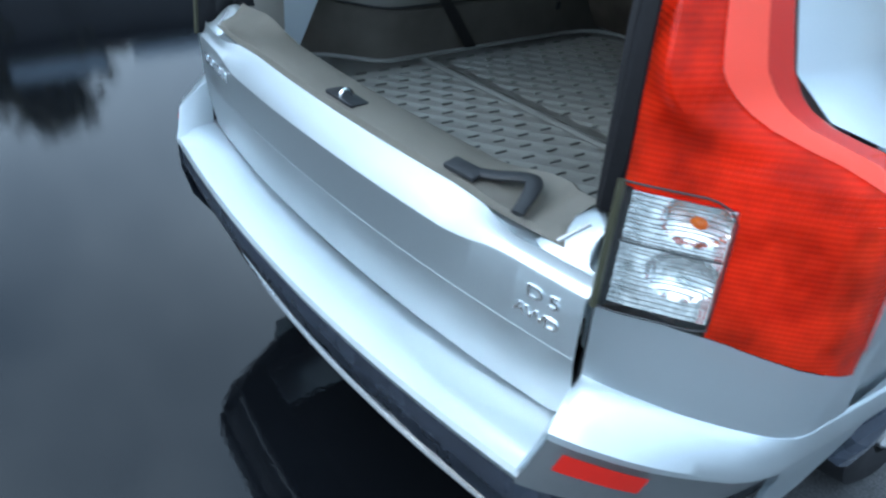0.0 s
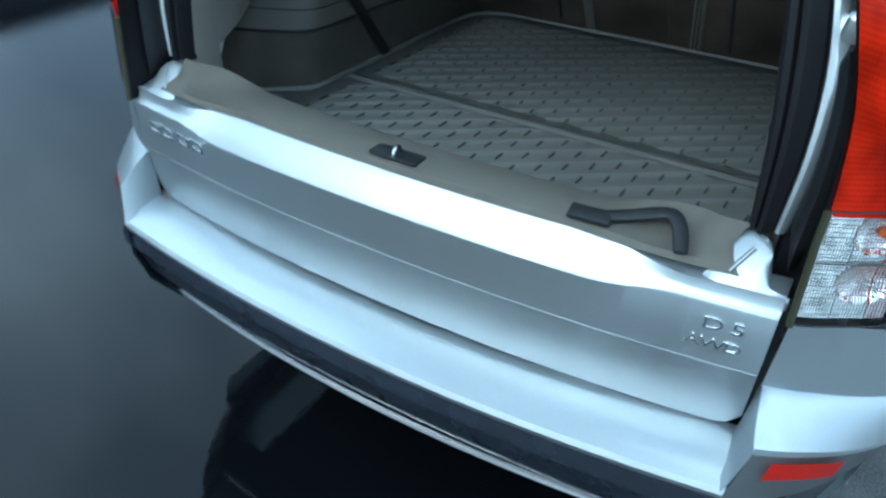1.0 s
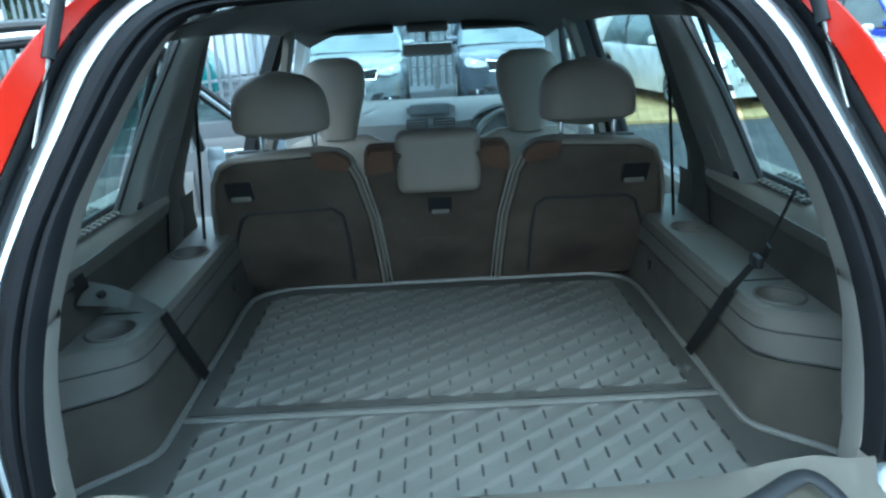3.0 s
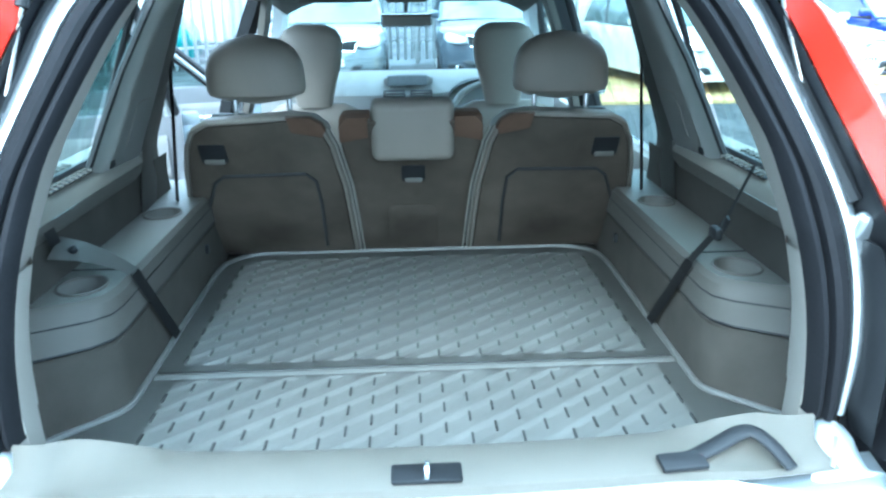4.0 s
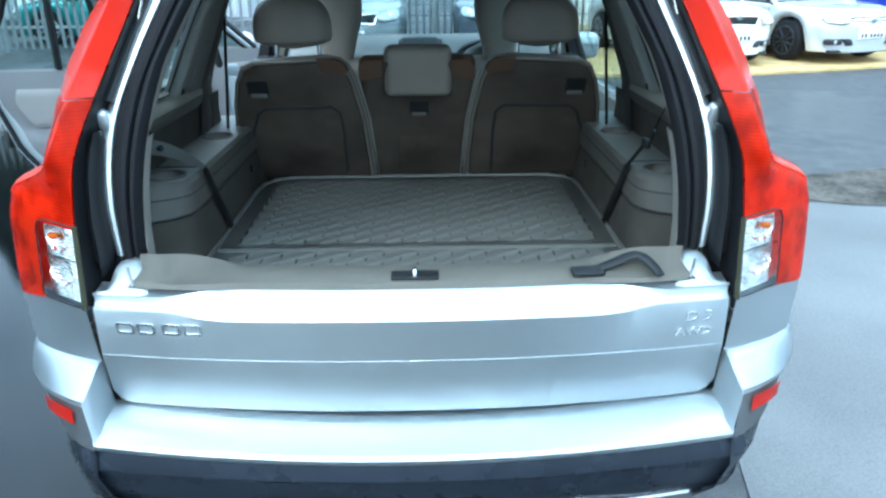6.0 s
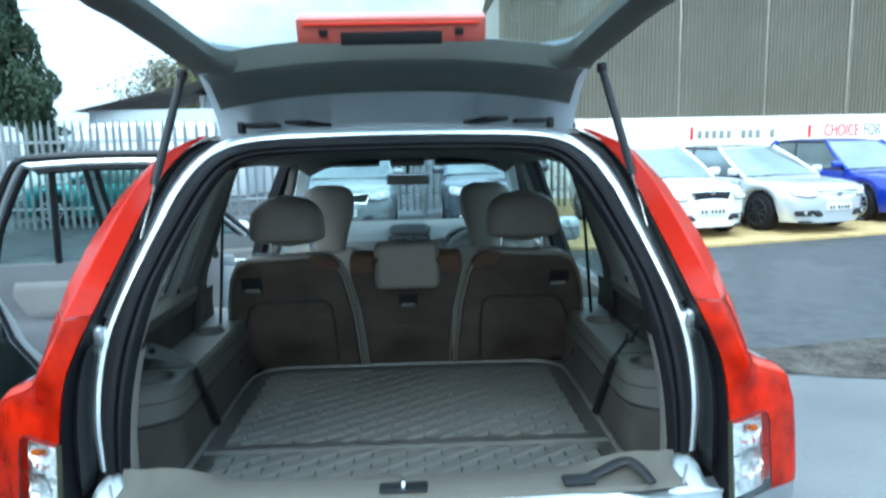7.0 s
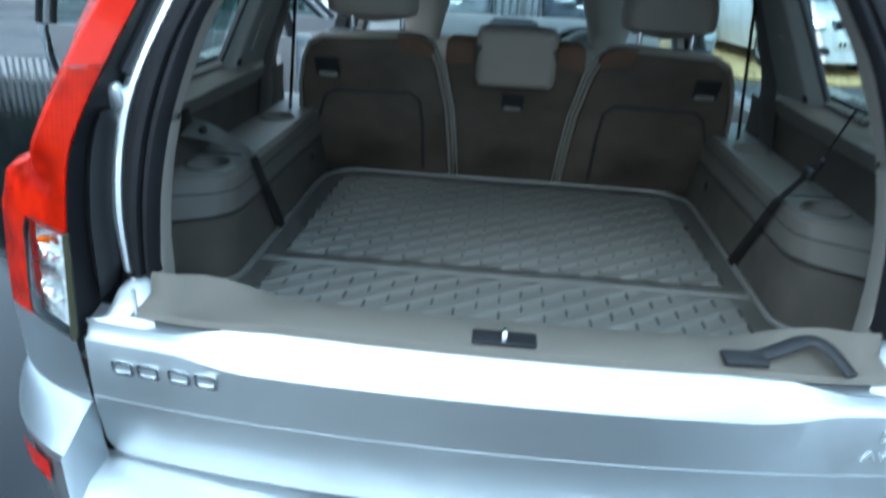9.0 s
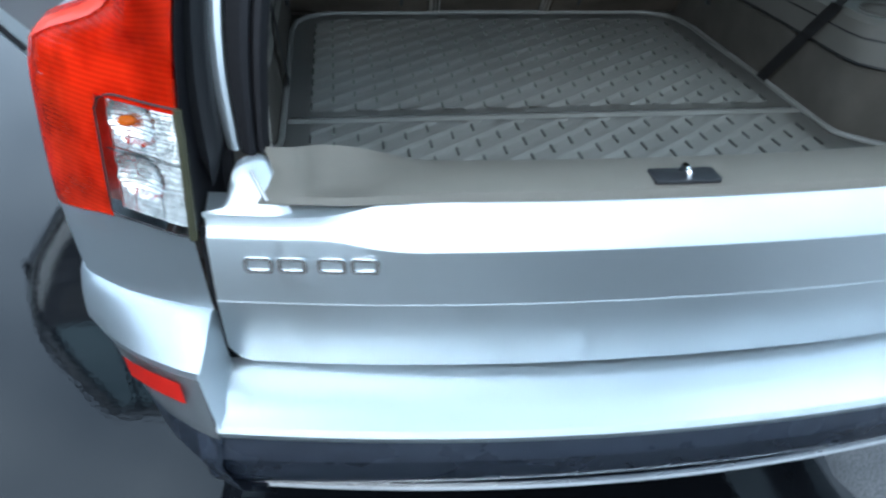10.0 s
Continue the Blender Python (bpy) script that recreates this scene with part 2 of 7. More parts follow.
def prism(pts, depth, to3d, bevel=0.0, seg=2):
    """A closed outline in (u, v), thickened along w; to3d(u, v, w) gives the place."""
    bm = bmesh.new()
    a = [bm.verts.new((u, v, 0)) for u, v in pts]
    b = [bm.verts.new((u, v, depth)) for u, v in pts]
    bm.faces.new(a[::-1])
    bm.faces.new(b)
    for i in range(len(pts)):
        j = (i + 1) % len(pts)
        bm.faces.new((a[i], a[j], b[j], b[i]))
    bmesh.ops.recalc_face_normals(bm, faces=bm.faces)
    if bevel:
        es = [e for e in bm.edges if any(len(f.verts) > 4 or f.normal.z ** 2 > 0.5 for f in e.link_faces)
              and abs(e.verts[0].co.z - e.verts[1].co.z) < 1e-6]
        bmesh.ops.bevel(bm, geom=es, offset=bevel, segments=seg, profile=0.5, affect="EDGES")
    for v in bm.verts:
        v.co = to3d(*v.co)
    bmesh.ops.recalc_face_normals(bm, faces=bm.faces)
    return bm


def spline(pts, n):
    """n points along a smooth curve through pts."""
    p = [Vector(q) for q in pts]
    p = [2 * p[0] - p[1]] + p + [2 * p[-1] - p[-2]]
    out = []
    m = len(p) - 3
    for k in range(n):
        s = k / (n - 1) * m
        i = min(int(s), m - 1)
        u = s - i
        a, b, c, d = p[i:i + 4]
        out.append(0.5 * (2 * b + (c - a) * u + (2 * a - 5 * b + 4 * c - d) * u * u + (3 * b - a - 3 * c + d) * u ** 3))
    return out


def tube(path, r, seg=10, flat=1.0, caps=True, up=(0, 0, 1)):
    """A round or flattened rod along a path."""
    path = [Vector(p) for p in path]
    rings = []
    for i, p in enumerate(path):
        t = (path[min(i + 1, len(path) - 1)] - path[max(i - 1, 0)]).normalized()
        u = Vector(up)
        s = t.cross(u)
        if s.length < 1e-3:
            s = t.cross(Vector((1, 0, 0)))
        s.normalize()
        w = s.cross(t).normalized()
        rr = r[i] if isinstance(r, (list, tuple)) else r
        rings.append([p + s * math.cos(a) * rr + w * math.sin(a) * rr * flat for a in (2 * math.pi * k / seg for k in range(seg))])
    return loft(rings, closed=True, caps=caps)


def mirrored(pts):
    """The half path from the bottom at +x to the middle, completed to the other side."""
    p = [Vector(q) for q in pts]
    return p + [Vector((-q.x, q.y, q.z)) for q in reversed(p[:-1])]


def flip_x(bm):
    bmesh.ops.scale(bm, vec=(-1, 1, 1), verts=bm.verts)
    bmesh.ops.reverse_faces(bm, faces=bm.faces)
    return bm


def lerp(a, b, t):
    return a + (b - a) * t


def smooth(a, b, x):
    t = min(1, max(0, (x - a) / (b - a)))
    return t * t * (3 - 2 * t)


def table(x, xs, ys):
    return float(np.interp(x, xs, ys))


def rounded(w, h, r, n=5):
    """The outline of a rounded rectangle round the origin."""
    out = []
    for cx, cy, a0 in ((w / 2 - r, h / 2 - r, 0), (-w / 2 + r, h / 2 - r, 90), (-w / 2 + r, -h / 2 + r, 180), (w / 2 - r, -h / 2 + r, 270)):
        for k in range(n + 1):
            a = radians(a0 + 90 * k / n)
            out.append((cx + r * math.cos(a), cy + r * math.sin(a)))
    return out


def lettering(text, size, depth):
    """Raised letters as a mesh in the x-y plane, centred."""
    cu = bpy.data.curves.new("letters", "FONT")
    cu.body, cu.size, cu.extrude, cu.align_x, cu.align_y = text, size, depth, "CENTER", "CENTER"
    tmp = bpy.data.objects.new("letters", cu)
    me = bpy.data.meshes.new_from_object(tmp)
    bm = bmesh.new()
    bm.from_mesh(me)
    bpy.data.objects.remove(tmp)
    bpy.data.curves.remove(cu)
    bpy.data.meshes.remove(me)
    return bm


# ---- the car: outer body ----
car = thing("car", "silver estate car with its tailgate and two doors open", "car", (0, 1.5, 0), CAR)


def half_width(y, z):
    """Half the body's width below the windows."""
    w = table(y, [0.0, 0.25, 0.6, 1.5, 3.6, 4.1, 4.5, 4.75], [0.93, 0.945, 0.948, 0.945, 0.94, 0.92, 0.84, 0.72])
    return w + table(z, [0.25, 0.40, 0.70, 0.92, 1.02, 1.07], [-0.07, -0.03, 0.0, 0.0, -0.025, -0.085])


ARCH_R, AXLES = 0.42, (1.15, 3.95)


def sill_z(y):
    z = 0.30
    for c in AXLES:
        d = abs(y - c)
        if d < ARCH_R:
            z = max(z, 0.37 + math.sqrt(ARCH_R ** 2 - d ** 2) * 0.98)
    return z


def side_panel(y0, y1, top, n=24, rows=9, z0=None):
    rings = []
    for i in range(n + 1):
        y = lerp(y0, y1, i / n)
        lo = max(sill_z(y), z0 or 0)
        hi = top(y) if callable(top) else top
        rings.append([(half_width(y, z), y, z) for z in (lerp(lo, hi, (k / rows) ** 0.8) for k in range(rows + 1))])
    return loft(rings, thick=0.025)


def both_sides(name, make, mat, parent, label=""):
    return [part(name, make(), mat, parent, label), part(name, flip_x(make()), mat, parent, label)]


BELT_Z = lambda y: table(y, [0.2, 1.2, 3.5, 4.0, 4.7], [1.10, 1.08, 1.06, 0.97, 0.82])
both_sides("rear_wing", lambda: side_panel(0.235, 1.50, lambda y: BELT_Z(y) - 0.0, 30), SILVER, car)
both_sides("front_wing", lambda: side_panel(3.52, 4.72, BELT_Z, 30), SILVER, car)
both_sides("rocker", lambda: box((0.08, 1.95, 0.10), (0.89, 2.5, 0.33), 0.03), DARK_PLASTIC, car)


def arch_lip(c):
    pts = []
    for k in range(19):
        a = radians(-8 + 196 * k / 18)
        y, z = c + math.cos(a) * (ARCH_R + 0.012), 0.37 + math.sin(a) * (ARCH_R + 0.012)
        pts.append((half_width(y, max(z, 0.3)) + 0.006, y, z))
    return tube(pts, 0.032, 8)


for c in AXLES:
    both_sides("arch_lip", lambda: arch_lip(c), DARK_PLASTIC, car)


# wheels
def wheel(x, y, ground):
    s = 1 if x > 0 else -1
    tyre_bm = bmesh.new()
    prof = [(0.255, -0.115), (0.33, -0.122), (0.362, -0.105), (0.37, -0.07), (0.37, 0.07), (0.362, 0.105), (0.33, 0.122), (0.255, 0.115)]
    rings = []
    for k in range(41):
        a = 2 * math.pi * k / 40
        rings.append([(x + w, y + r * math.cos(a), ground + 0.37 + r * math.sin(a)) for r, w in prof])
    tyre = part("wheel", loft(rings, bm=tyre_bm), RUBBER, car, "black road tyre on a silver alloy rim")
    rim = cyl(0.25, 0.2, (x, y, ground + 0.37), (0, 90, 0), 36, bevel=0.01)
    for k in range(5):
        a = 72 * k
        box((0.03, 0.06, 0.23), (x + s * 0.11, y + math.sin(radians(a)) * 0.125, ground + 0.37 + math.cos(radians(a)) * 0.125), 0.008, 1, (-a, 0, 0), rim)
    part("rim", rim, DULL_METAL, tyre)


for sx in (-0.80, 0.80):
    wheel(sx, 1.15, -0.005)
    wheel(sx, 3.95, 0.055)

# bonnet, front end, roof, windscreen
rings = []
for i in range(13):
    y = lerp(3.50, 4.70, i / 12)
    w = half_width(y, 0.9) - 0.06
    zc = table(y, [3.5, 4.1, 4.5, 4.7], [1.075, 1.0, 0.93, 0.84])
    rings.append([(w * s, y, zc - 0.06 * s ** 4 - 0.012 * (1 - abs(abs(s) - 0.6)) * 0) for s in np.linspace(-1, 1, 15)])
part("bonnet", loft(rings, thick=0.02), SILVER, car)
rings = []
for z in (0.25, 0.4, 0.55, 0.7, 0.86):
    rings.append([(0.80 * math.sin(a), 4.55 + 0.2 * math.cos(a) - 0.06 * abs(z - 0.55), z) for a in np.linspace(-1.45, 1.45, 17)])
part("front_bumper", loft(rings, thick=0.03), SILVER, car)
part("grille", box((0.62, 0.05, 0.2), (0, 4.76, 0.72), 0.03), SATIN_BLACK, car)
both_sides("headlamp", lambda: box((0.34, 0.12, 0.17), (0.62, 4.63, 0.78), 0.05, 3, (0, 0, 25)), CLEAR_LENS, car)


def roof_z(y):
    return table(y, [0.52, 0.7, 1.2, 2.0, 2.6, 2.85], [1.700, 1.72, 1.745, 1.75, 1.71, 1.655])


def roof_half(y):
    return table(y, [0.50, 0.7, 1.2, 2.4, 2.85], [0.53, 0.57, 0.615, 0.62, 0.59])


rings = []
for i in range(21):
    y = lerp(0.52, 2.85, i / 20)
    rings.append([(roof_half(y) * s, y, roof_z(y) - 0.055 * abs(s) ** 3) for s in np.linspace(-1, 1, 17)])
part("roof", loft(rings, thick=0.02), SILVER, car)
both_sides("roof_rail", lambda: tube(spline([(0.575, 1.0, 1.70), (0.585, 1.06, 1.742), (0.605, 1.4, 1.757), (0.60, 2.3, 1.755), (0.585, 2.6, 1.70)], 16), 0.016, 8), SATIN_BLACK, car)


def between(a, b, n, bulge=0.0):
    a, b = Vector(a), Vector(b)
    return [a.lerp(b, k / (n - 1)) + Vector((bulge * math.sin(math.pi * k / (n - 1)), 0, 0)) for k in range(n)]


def pillar(low, high, width_low, width_high, depth=0.07, mat=SILVER):
    """A roof pillar whose outer face follows the side, from the waist to the roof."""
    rings = []
    for k in range(9):
        t = k / 8
        p = Vector(low).lerp(Vector(high), t)
        p.x += 0.02 * math.sin(math.pi * t)
        w = lerp(width_low, width_high, t) / 2
        rings.append([(p.x, p.y - w, p.z), (p.x, p.y + w, p.z), (p.x - depth * 0.7, p.y + w, p.z), (p.x - depth, p.y, p.z), (p.x - depth * 0.7, p.y - w, p.z)])
    return loft(rings, closed=True, caps=True)


both_sides("front_pillar", lambda: pillar((0.80, 3.50, 1.06), (0.595, 2.74, 1.64), 0.10, 0.09), SILVER, car)
both_sides("middle_pillar", lambda: pillar((0.86, 2.40, 1.02), (0.60, 2.30, 1.69), 0.13, 0.10), SATIN_BLACK, car)
part("middle_pillar_foot", box((0.10, 0.17, 0.75), (-0.85, 2.41, 0.68), 0.03), SILVER, car)
part("middle_pillar_foot", box((0.10, 0.17, 0.75), (0.85, 2.41, 0.68), 0.03), SILVER, car)


def c_pillar():
    rings = []
    for z, y0, y1, x in ((1.04, 0.99, 1.45, 0.865), (1.2, 1.0, 1.44, 0.825), (1.4, 1.04, 1.40, 0.745), (1.6, 1.10, 1.36, 0.665), (1.69, 1.12, 1.30, 0.61)):
        rings.append([(x, y0, z), (x + 0.004, (y0 + y1) / 2, z), (x, y1, z), (x - 0.03, y1, z), (x - 0.03, y0, z)])
    return loft(rings, closed=True, caps=True)


both_sides("rear_door_pillar", c_pillar, SATIN_BLACK, car)
rings = []
for k in range(9):
    t = k / 8
    p = Vector((0, 3.56, 1.165)).lerp(Vector((0, 2.80, 1.655)), t)
    w = lerp(0.76, 0.585, t)
    rings.append([(w * s, p.y - 0.16 * abs(s) ** 2.2, p.z + 0.02 * math.sin(math.pi * t)) for s in np.linspace(-1, 1, 15)])
ob = part("windscreen", loft(rings, thick=0.005), TINTED, car, "clear windscreen glass")
ob.visible_shadow = False
band = part("sun_band", loft([[Vector(p) + Vector((0, -0.006, -0.004)) for p in r] for r in rings[7:]]), glass("blue_sun_band", (0.42, 0.68, 0.82)), ob, "blue tinted band")
band.visible_shadow = False
part("scuttle", loft([[(x, 3.46 - 0.14 * abs(x / 0.76) ** 2.2, 1.187), (x, 3.58 - 0.14 * abs(x / 0.76) ** 2.2, 1.165), (x, 3.66, 1.08)] for x in np.linspace(-0.74, 0.74, 12)], thick=0.01), SATIN_BLACK, car)


def side_glass(quad, name="side_window"):
    def make():
        a, b, c, d = quad
        rings = []
        for k in range(6):
            t = k / 5
            rings.append(between(Vector(a).lerp(Vector(d), t), Vector(b).lerp(Vector(c), t), 7, 0.0))
            for p in rings[-1]:
                p.x += 0.018 * math.sin(math.pi * t)
        return loft(rings, thick=0.004)
    return make


QUARTER = [(0.845, 0.42, 1.10), (0.845, 0.92, 1.08), (0.67, 1.06, 1.61), (0.63, 0.66, 1.61)]
FRONT_GLASS = [(0.86, 2.46, 1.06), (0.84, 3.42, 1.05), (0.635, 2.78, 1.60), (0.63, 2.36, 1.66)]
REAR_GLASS = [(0.865, 1.47, 1.07), (0.865, 2.34, 1.06), (0.64, 2.26, 1.665), (0.66, 1.40, 1.63)]
for ob in both_sides("quarter_window", side_glass(QUARTER), GLASS, car):
    ob.visible_shadow = False
both_sides("quarter_window_surround", lambda: tube([QUARTER[k % 4] for k in (0, 1, 2, 3, 4)], 0.012, 6), SATIN_BLACK, car)
# doors that stay shut, on the right
for name, y0, y1, g in (("rear_door", 1.51, 2.44, REAR_GLASS), ("front_door", 2.45, 3.51, FRONT_GLASS)):
    d = part(name, side_panel(y0, y1, BELT_Z, 18), SILVER, car, "shut silver door")
    ob = part("window_pane", side_glass(g)(), GLASS, d)
    ob.visible_shadow = False
    part("window_frame", tube([g[0], g[3], g[2], g[1]], 0.02, 8), SATIN_BLACK, d)
    part("door_card", box((0.06, y1 - y0 - 0.06, 0.62), (0.86, (y0 + y1) / 2, 0.74), 0.03), TRIM_LIGHT, d)
    part("door_handle", box((0.03, 0.18, 0.03), (0.955, y0 + 0.16, 0.95), 0.012), SILVER, d)


# ---- rear end ----
def plan(s):
    """Shares of width and depth along the slanting rear corner, s from 0 at the gate to 1 on the flank."""
    v = [0.0, 0.13, 0.26, 0.40, 0.53, 0.66, 0.78, 0.86, 0.93, 1.0]
    return table(s, v, [0.0, 0.125, 0.25, 0.395, 0.54, 0.70, 0.86, 0.945, 0.985, 1.0]), table(s, v, [0.0, 0.07, 0.155, 0.25, 0.355, 0.49, 0.635, 0.755, 0.87, 1.0])


def lamp_foot(s):
    return table(s, [0.0, 0.3, 0.53, 0.85, 1.0], [0.878, 0.8765, 0.870, 0.842, 0.822])


def corner_plan(v):
    """The same shares for the bumper, a little fuller than at the lamp."""
    (fx, fy), a = plan(v), math.pi / 2 * v
    return lerp(fx, math.sin(a), 0.25), lerp(fy, (1 - math.cos(a)) ** 1.15, 0.25)


# the shell of the corner below the lamp
def corner(rows, cols):
    """Rings round the rear corner: rows of (z, inner x, inner y, outer push)."""
    rings = []
    for z, xi, yi, xo, yo, yend in rows:
        ring = []
        for k in range(cols + 1):
            fx, fy = corner_plan(k / cols)
            ring.append((xi + (xo - xi) * fx, yi + (yo - yi) * fy, z - 0.035 * (k / cols) ** 2))
        ring.append((xo + 0.002, lerp(yo, yend, 0.5), z - 0.075))
        ring.append((xo, yend, z - 0.12))
        rings.append(ring)
    return rings


def lamp_panel():
    rings = []
    for u in np.linspace(0, 1, 7):
        ring = []
        for k in range(19):
            v = k / 18
            (fx, fy), (gx, gy) = plan(v), corner_plan(v)
            w = smooth(0.0, 1.0, u)
            fx, fy = lerp(gx, fx, w), lerp(gy, fy, w)
            ring.append((lerp(0.708, 0.714, u) + lerp(0.250, 0.256, u) * fx, lerp(0.014, 0.002, u) + lerp(0.232, 0.249, u) * fy, lerp(0.735 - 0.035 * v * v, lamp_foot(v) - 0.002, u)))
        ring.append((0.958, 0.36, lerp(0.66, 0.835, u)))
        rings.append(ring)
    return loft(rings, thick=-0.02)


both_sides("lamp_panel", lamp_panel, SILVER, car)
BUMP = [(0.742, 0.706, 0.022, 0.954, 0.250, 0.62), (0.740, 0.710, 0.012, 0.960, 0.246, 0.62), (0.728, 0.714, -0.010, 0.963, 0.24, 0.62), (0.70, 0.721, -0.042, 0.963, 0.23, 0.62), (0.680, 0.728, -0.062, 0.960, 0.225, 0.62), (0.668, 0.732, -0.062, 0.953, 0.225, 0.62)]
bumper = part("rear_bumper", loft(corner(BUMP, 18), thick=-0.02), SILVER, car, "silver rear bumper with a dark plastic lower edge")
part("bumper_corner", flip_x(loft(corner(BUMP, 18), thick=-0.02)), SILVER, bumper)
LOW = [(0.668, 0.729, -0.062, 0.944, 0.235, 0.62), (0.62, 0.719, -0.080, 0.930, 0.23, 0.62), (0.585, 0.710, -0.093, 0.910, 0.22, 0.62), (0.575, 0.708, -0.095, 0.905, 0.22, 0.62)]
# grey for the silver lower corner, its shade put into the colour
SHADED_LOW = material("shaded_bumper_silver", (0.20, 0.21, 0.22), 0.4, 0.3, 0.1, 8, 0.05, 500)
for f in (lambda b: b, flip_x):
    part("reflector_surround", f(loft(corner(LOW, 14), thick=-0.02)), SHADED_LOW, bumper)
    part("lower_corner", f(loft(corner([(0.575, 0.706, -0.090, 0.900, 0.21, 0.62), (0.50, 0.715, -0.088, 0.880, 0.21, 0.62), (0.42, 0.695, -0.070, 0.86, 0.24, 0.62), (0.345, 0.65, -0.02, 0.83, 0.30, 0.62)], 14), thick=-0.02)), DARK_PLASTIC, bumper)
    # inward wall beside the step
    part("step_wall", f(loft([[(0.706, 0.020, 0.738), (0.700, 0.016, 0.66), (0.690, 0.012, 0.605)], [(0.712, 0.008, 0.739), (0.704, -0.02, 0.66), (0.694, -0.03, 0.602)],
                              [(0.722, -0.04, 0.702), (0.708, -0.055, 0.64), (0.698, -0.07, 0.600)], [(0.7305, -0.066, 0.676), (0.716, -0.082, 0.62), (0.706, -0.094, 0.592)]], thick=0.01)), SILVER, bumper)
    # red reflector
    rr = corner([(0.662, 0.733, -0.071, 0.956, 0.222, 0.62), (0.630, 0.726, -0.083, 0.948, 0.220, 0.62)], 28)
    part("reflector", f(loft([r[3:15] for r in rr], thick=-0.012)), lens("red_reflector", (0.62, 0.02, 0.012), 0.2, 0.0), bumper, "red reflector")


both_sides("bumper_flank", lambda: loft([[(lerp(0.951, 0.915, smooth(0.66, 0.40, z)) + 0.004 * (1 - abs(k - 4) / 4), lerp(0.235, 0.70, k / 8), z) for k in range(9)] for z in (0.672, 0.64, 0.60, 0.55, 0.50, 0.45, 0.40)], thick=0.012), SILVER, bumper)


def bow(x, y_mid, y_end, half):
    return lerp(y_mid, y_end, (abs(x) / half) ** 2)


# the step of the bumper, its dark lower part and bright lip
def sweep_x(profile_at, half, n=40, thick=0.0):
    rings = [profile_at(x) for x in np.linspace(-half, half, n + 1)]
    return loft(rings, thick=thick)


def step_profile(x):
    e = bow(x, -0.132, -0.092, 0.705)
    z = bow(x, 0.566, 0.592, 0.705)
    g = bow(x, 0.012, 0.030, 0.705)
    return [(x, g, z + 0.036), (x, g - 0.02, z + 0.036), (x, e * 0.5, z + 0.026), (x, e + 0.025, z + 0.012), (x, e + 0.006, z + 0.004), (x, e, z - 0.006), (x, e + 0.003, z - 0.018), (x, e + 0.02, z - 0.03)]


part("bumper_step", sweep_x(step_profile, 0.712, 80, thick=0.012), SILVER, bumper)
# black strip on the step, standing in for the shade under the gate
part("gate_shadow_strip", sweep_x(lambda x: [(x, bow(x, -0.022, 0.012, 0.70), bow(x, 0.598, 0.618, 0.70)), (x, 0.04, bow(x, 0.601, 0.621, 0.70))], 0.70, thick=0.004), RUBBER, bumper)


def low_profile(x):
    e = bow(x, -0.125, -0.085, 0.74)
    z = bow(x, 0.545, 0.57, 0.74)
    return [(x, e + 0.012, z + 0.0), (x, e + 0.004, z - 0.02), (x, e + 0.004, z - 0.05), (x, e + 0.02, z - 0.065), (x, e + 0.03, z - 0.12), (x, e + 0.06, z - 0.17), (x, e + 0.075, z - 0.19), (x, e + 0.2, z - 0.2)]


part("lower_bumper", sweep_x(low_profile, 0.745, thick=0.015), DARK_PLASTIC, bumper)
part("bright_lip", tube([(x, bow(x, -0.066, -0.01, 0.70), bow(x, 0.358, 0.372, 0.70)) for x in np.linspace(-0.69, 0.69, 40)], 0.0085, 8), CHROME, bumper, "bright lower lip")

# ---- lower tailgate ----

def gate_profile(x):
    q = (abs(x) / 0.70) ** 2.2
    sh = 1 - smooth(0.40, 0.56, abs(x))
    mid = [(0.016, 0.609), (-0.012, 0.609), (-0.026, 0.620), (-0.038, 0.69), (-0.0434, 0.7725), (-0.0427, 0.7742), (-0.0440, 0.80), (-0.0455, 0.8555), (-0.0440, 0.8590), (-0.018, 0.886), (-0.006, 0.902), (0.006, 0.912), (0.034, 0.915)]
    low = [(0.016, 0.609), (-0.012, 0.609), (-0.026, 0.620), (-0.038, 0.69), (-0.0434, 0.7725), (-0.0427, 0.7742), (-0.0440, 0.80), (-0.0440, 0.872), (-0.0425, 0.8755), (-0.034, 0.882), (-0.030, 0.888), (-0.027, 0.902), (0.02, 0.913)]
    pts = []
    for k, ((ya, za), (yb, zb)) in enumerate(zip(low, mid)):
        y, z = lerp(ya, yb, sh), lerp(za, zb, sh)
        back = 0.046 * q
        lift = 0.028 * max(0.0, (abs(x) - 0.655) / 0.043) ** 2.5 if k < 4 else 0.0
        dip = (-0.015 + 0.006 * q) if k in (4, 5) else 0.0
        pts.append((x, y + back, z + 0.012 * q * (1 if k < 4 else 0) + lift + dip))
    return pts


tailgate = part("lower_tailgate", sweep_x(gate_profile, 0.698, 80, thick=0.012), SILVER, car, "shut silver lower tailgate", sharp=24)
# body beside the gate line
both_sides("gate_gap", lambda: loft([[(0.699, 0.018, z), (0.7085, 0.018, z), (0.7085, 0.03, z)] for z in np.linspace(0.605, 0.885, 6)]), RUBBER, car)


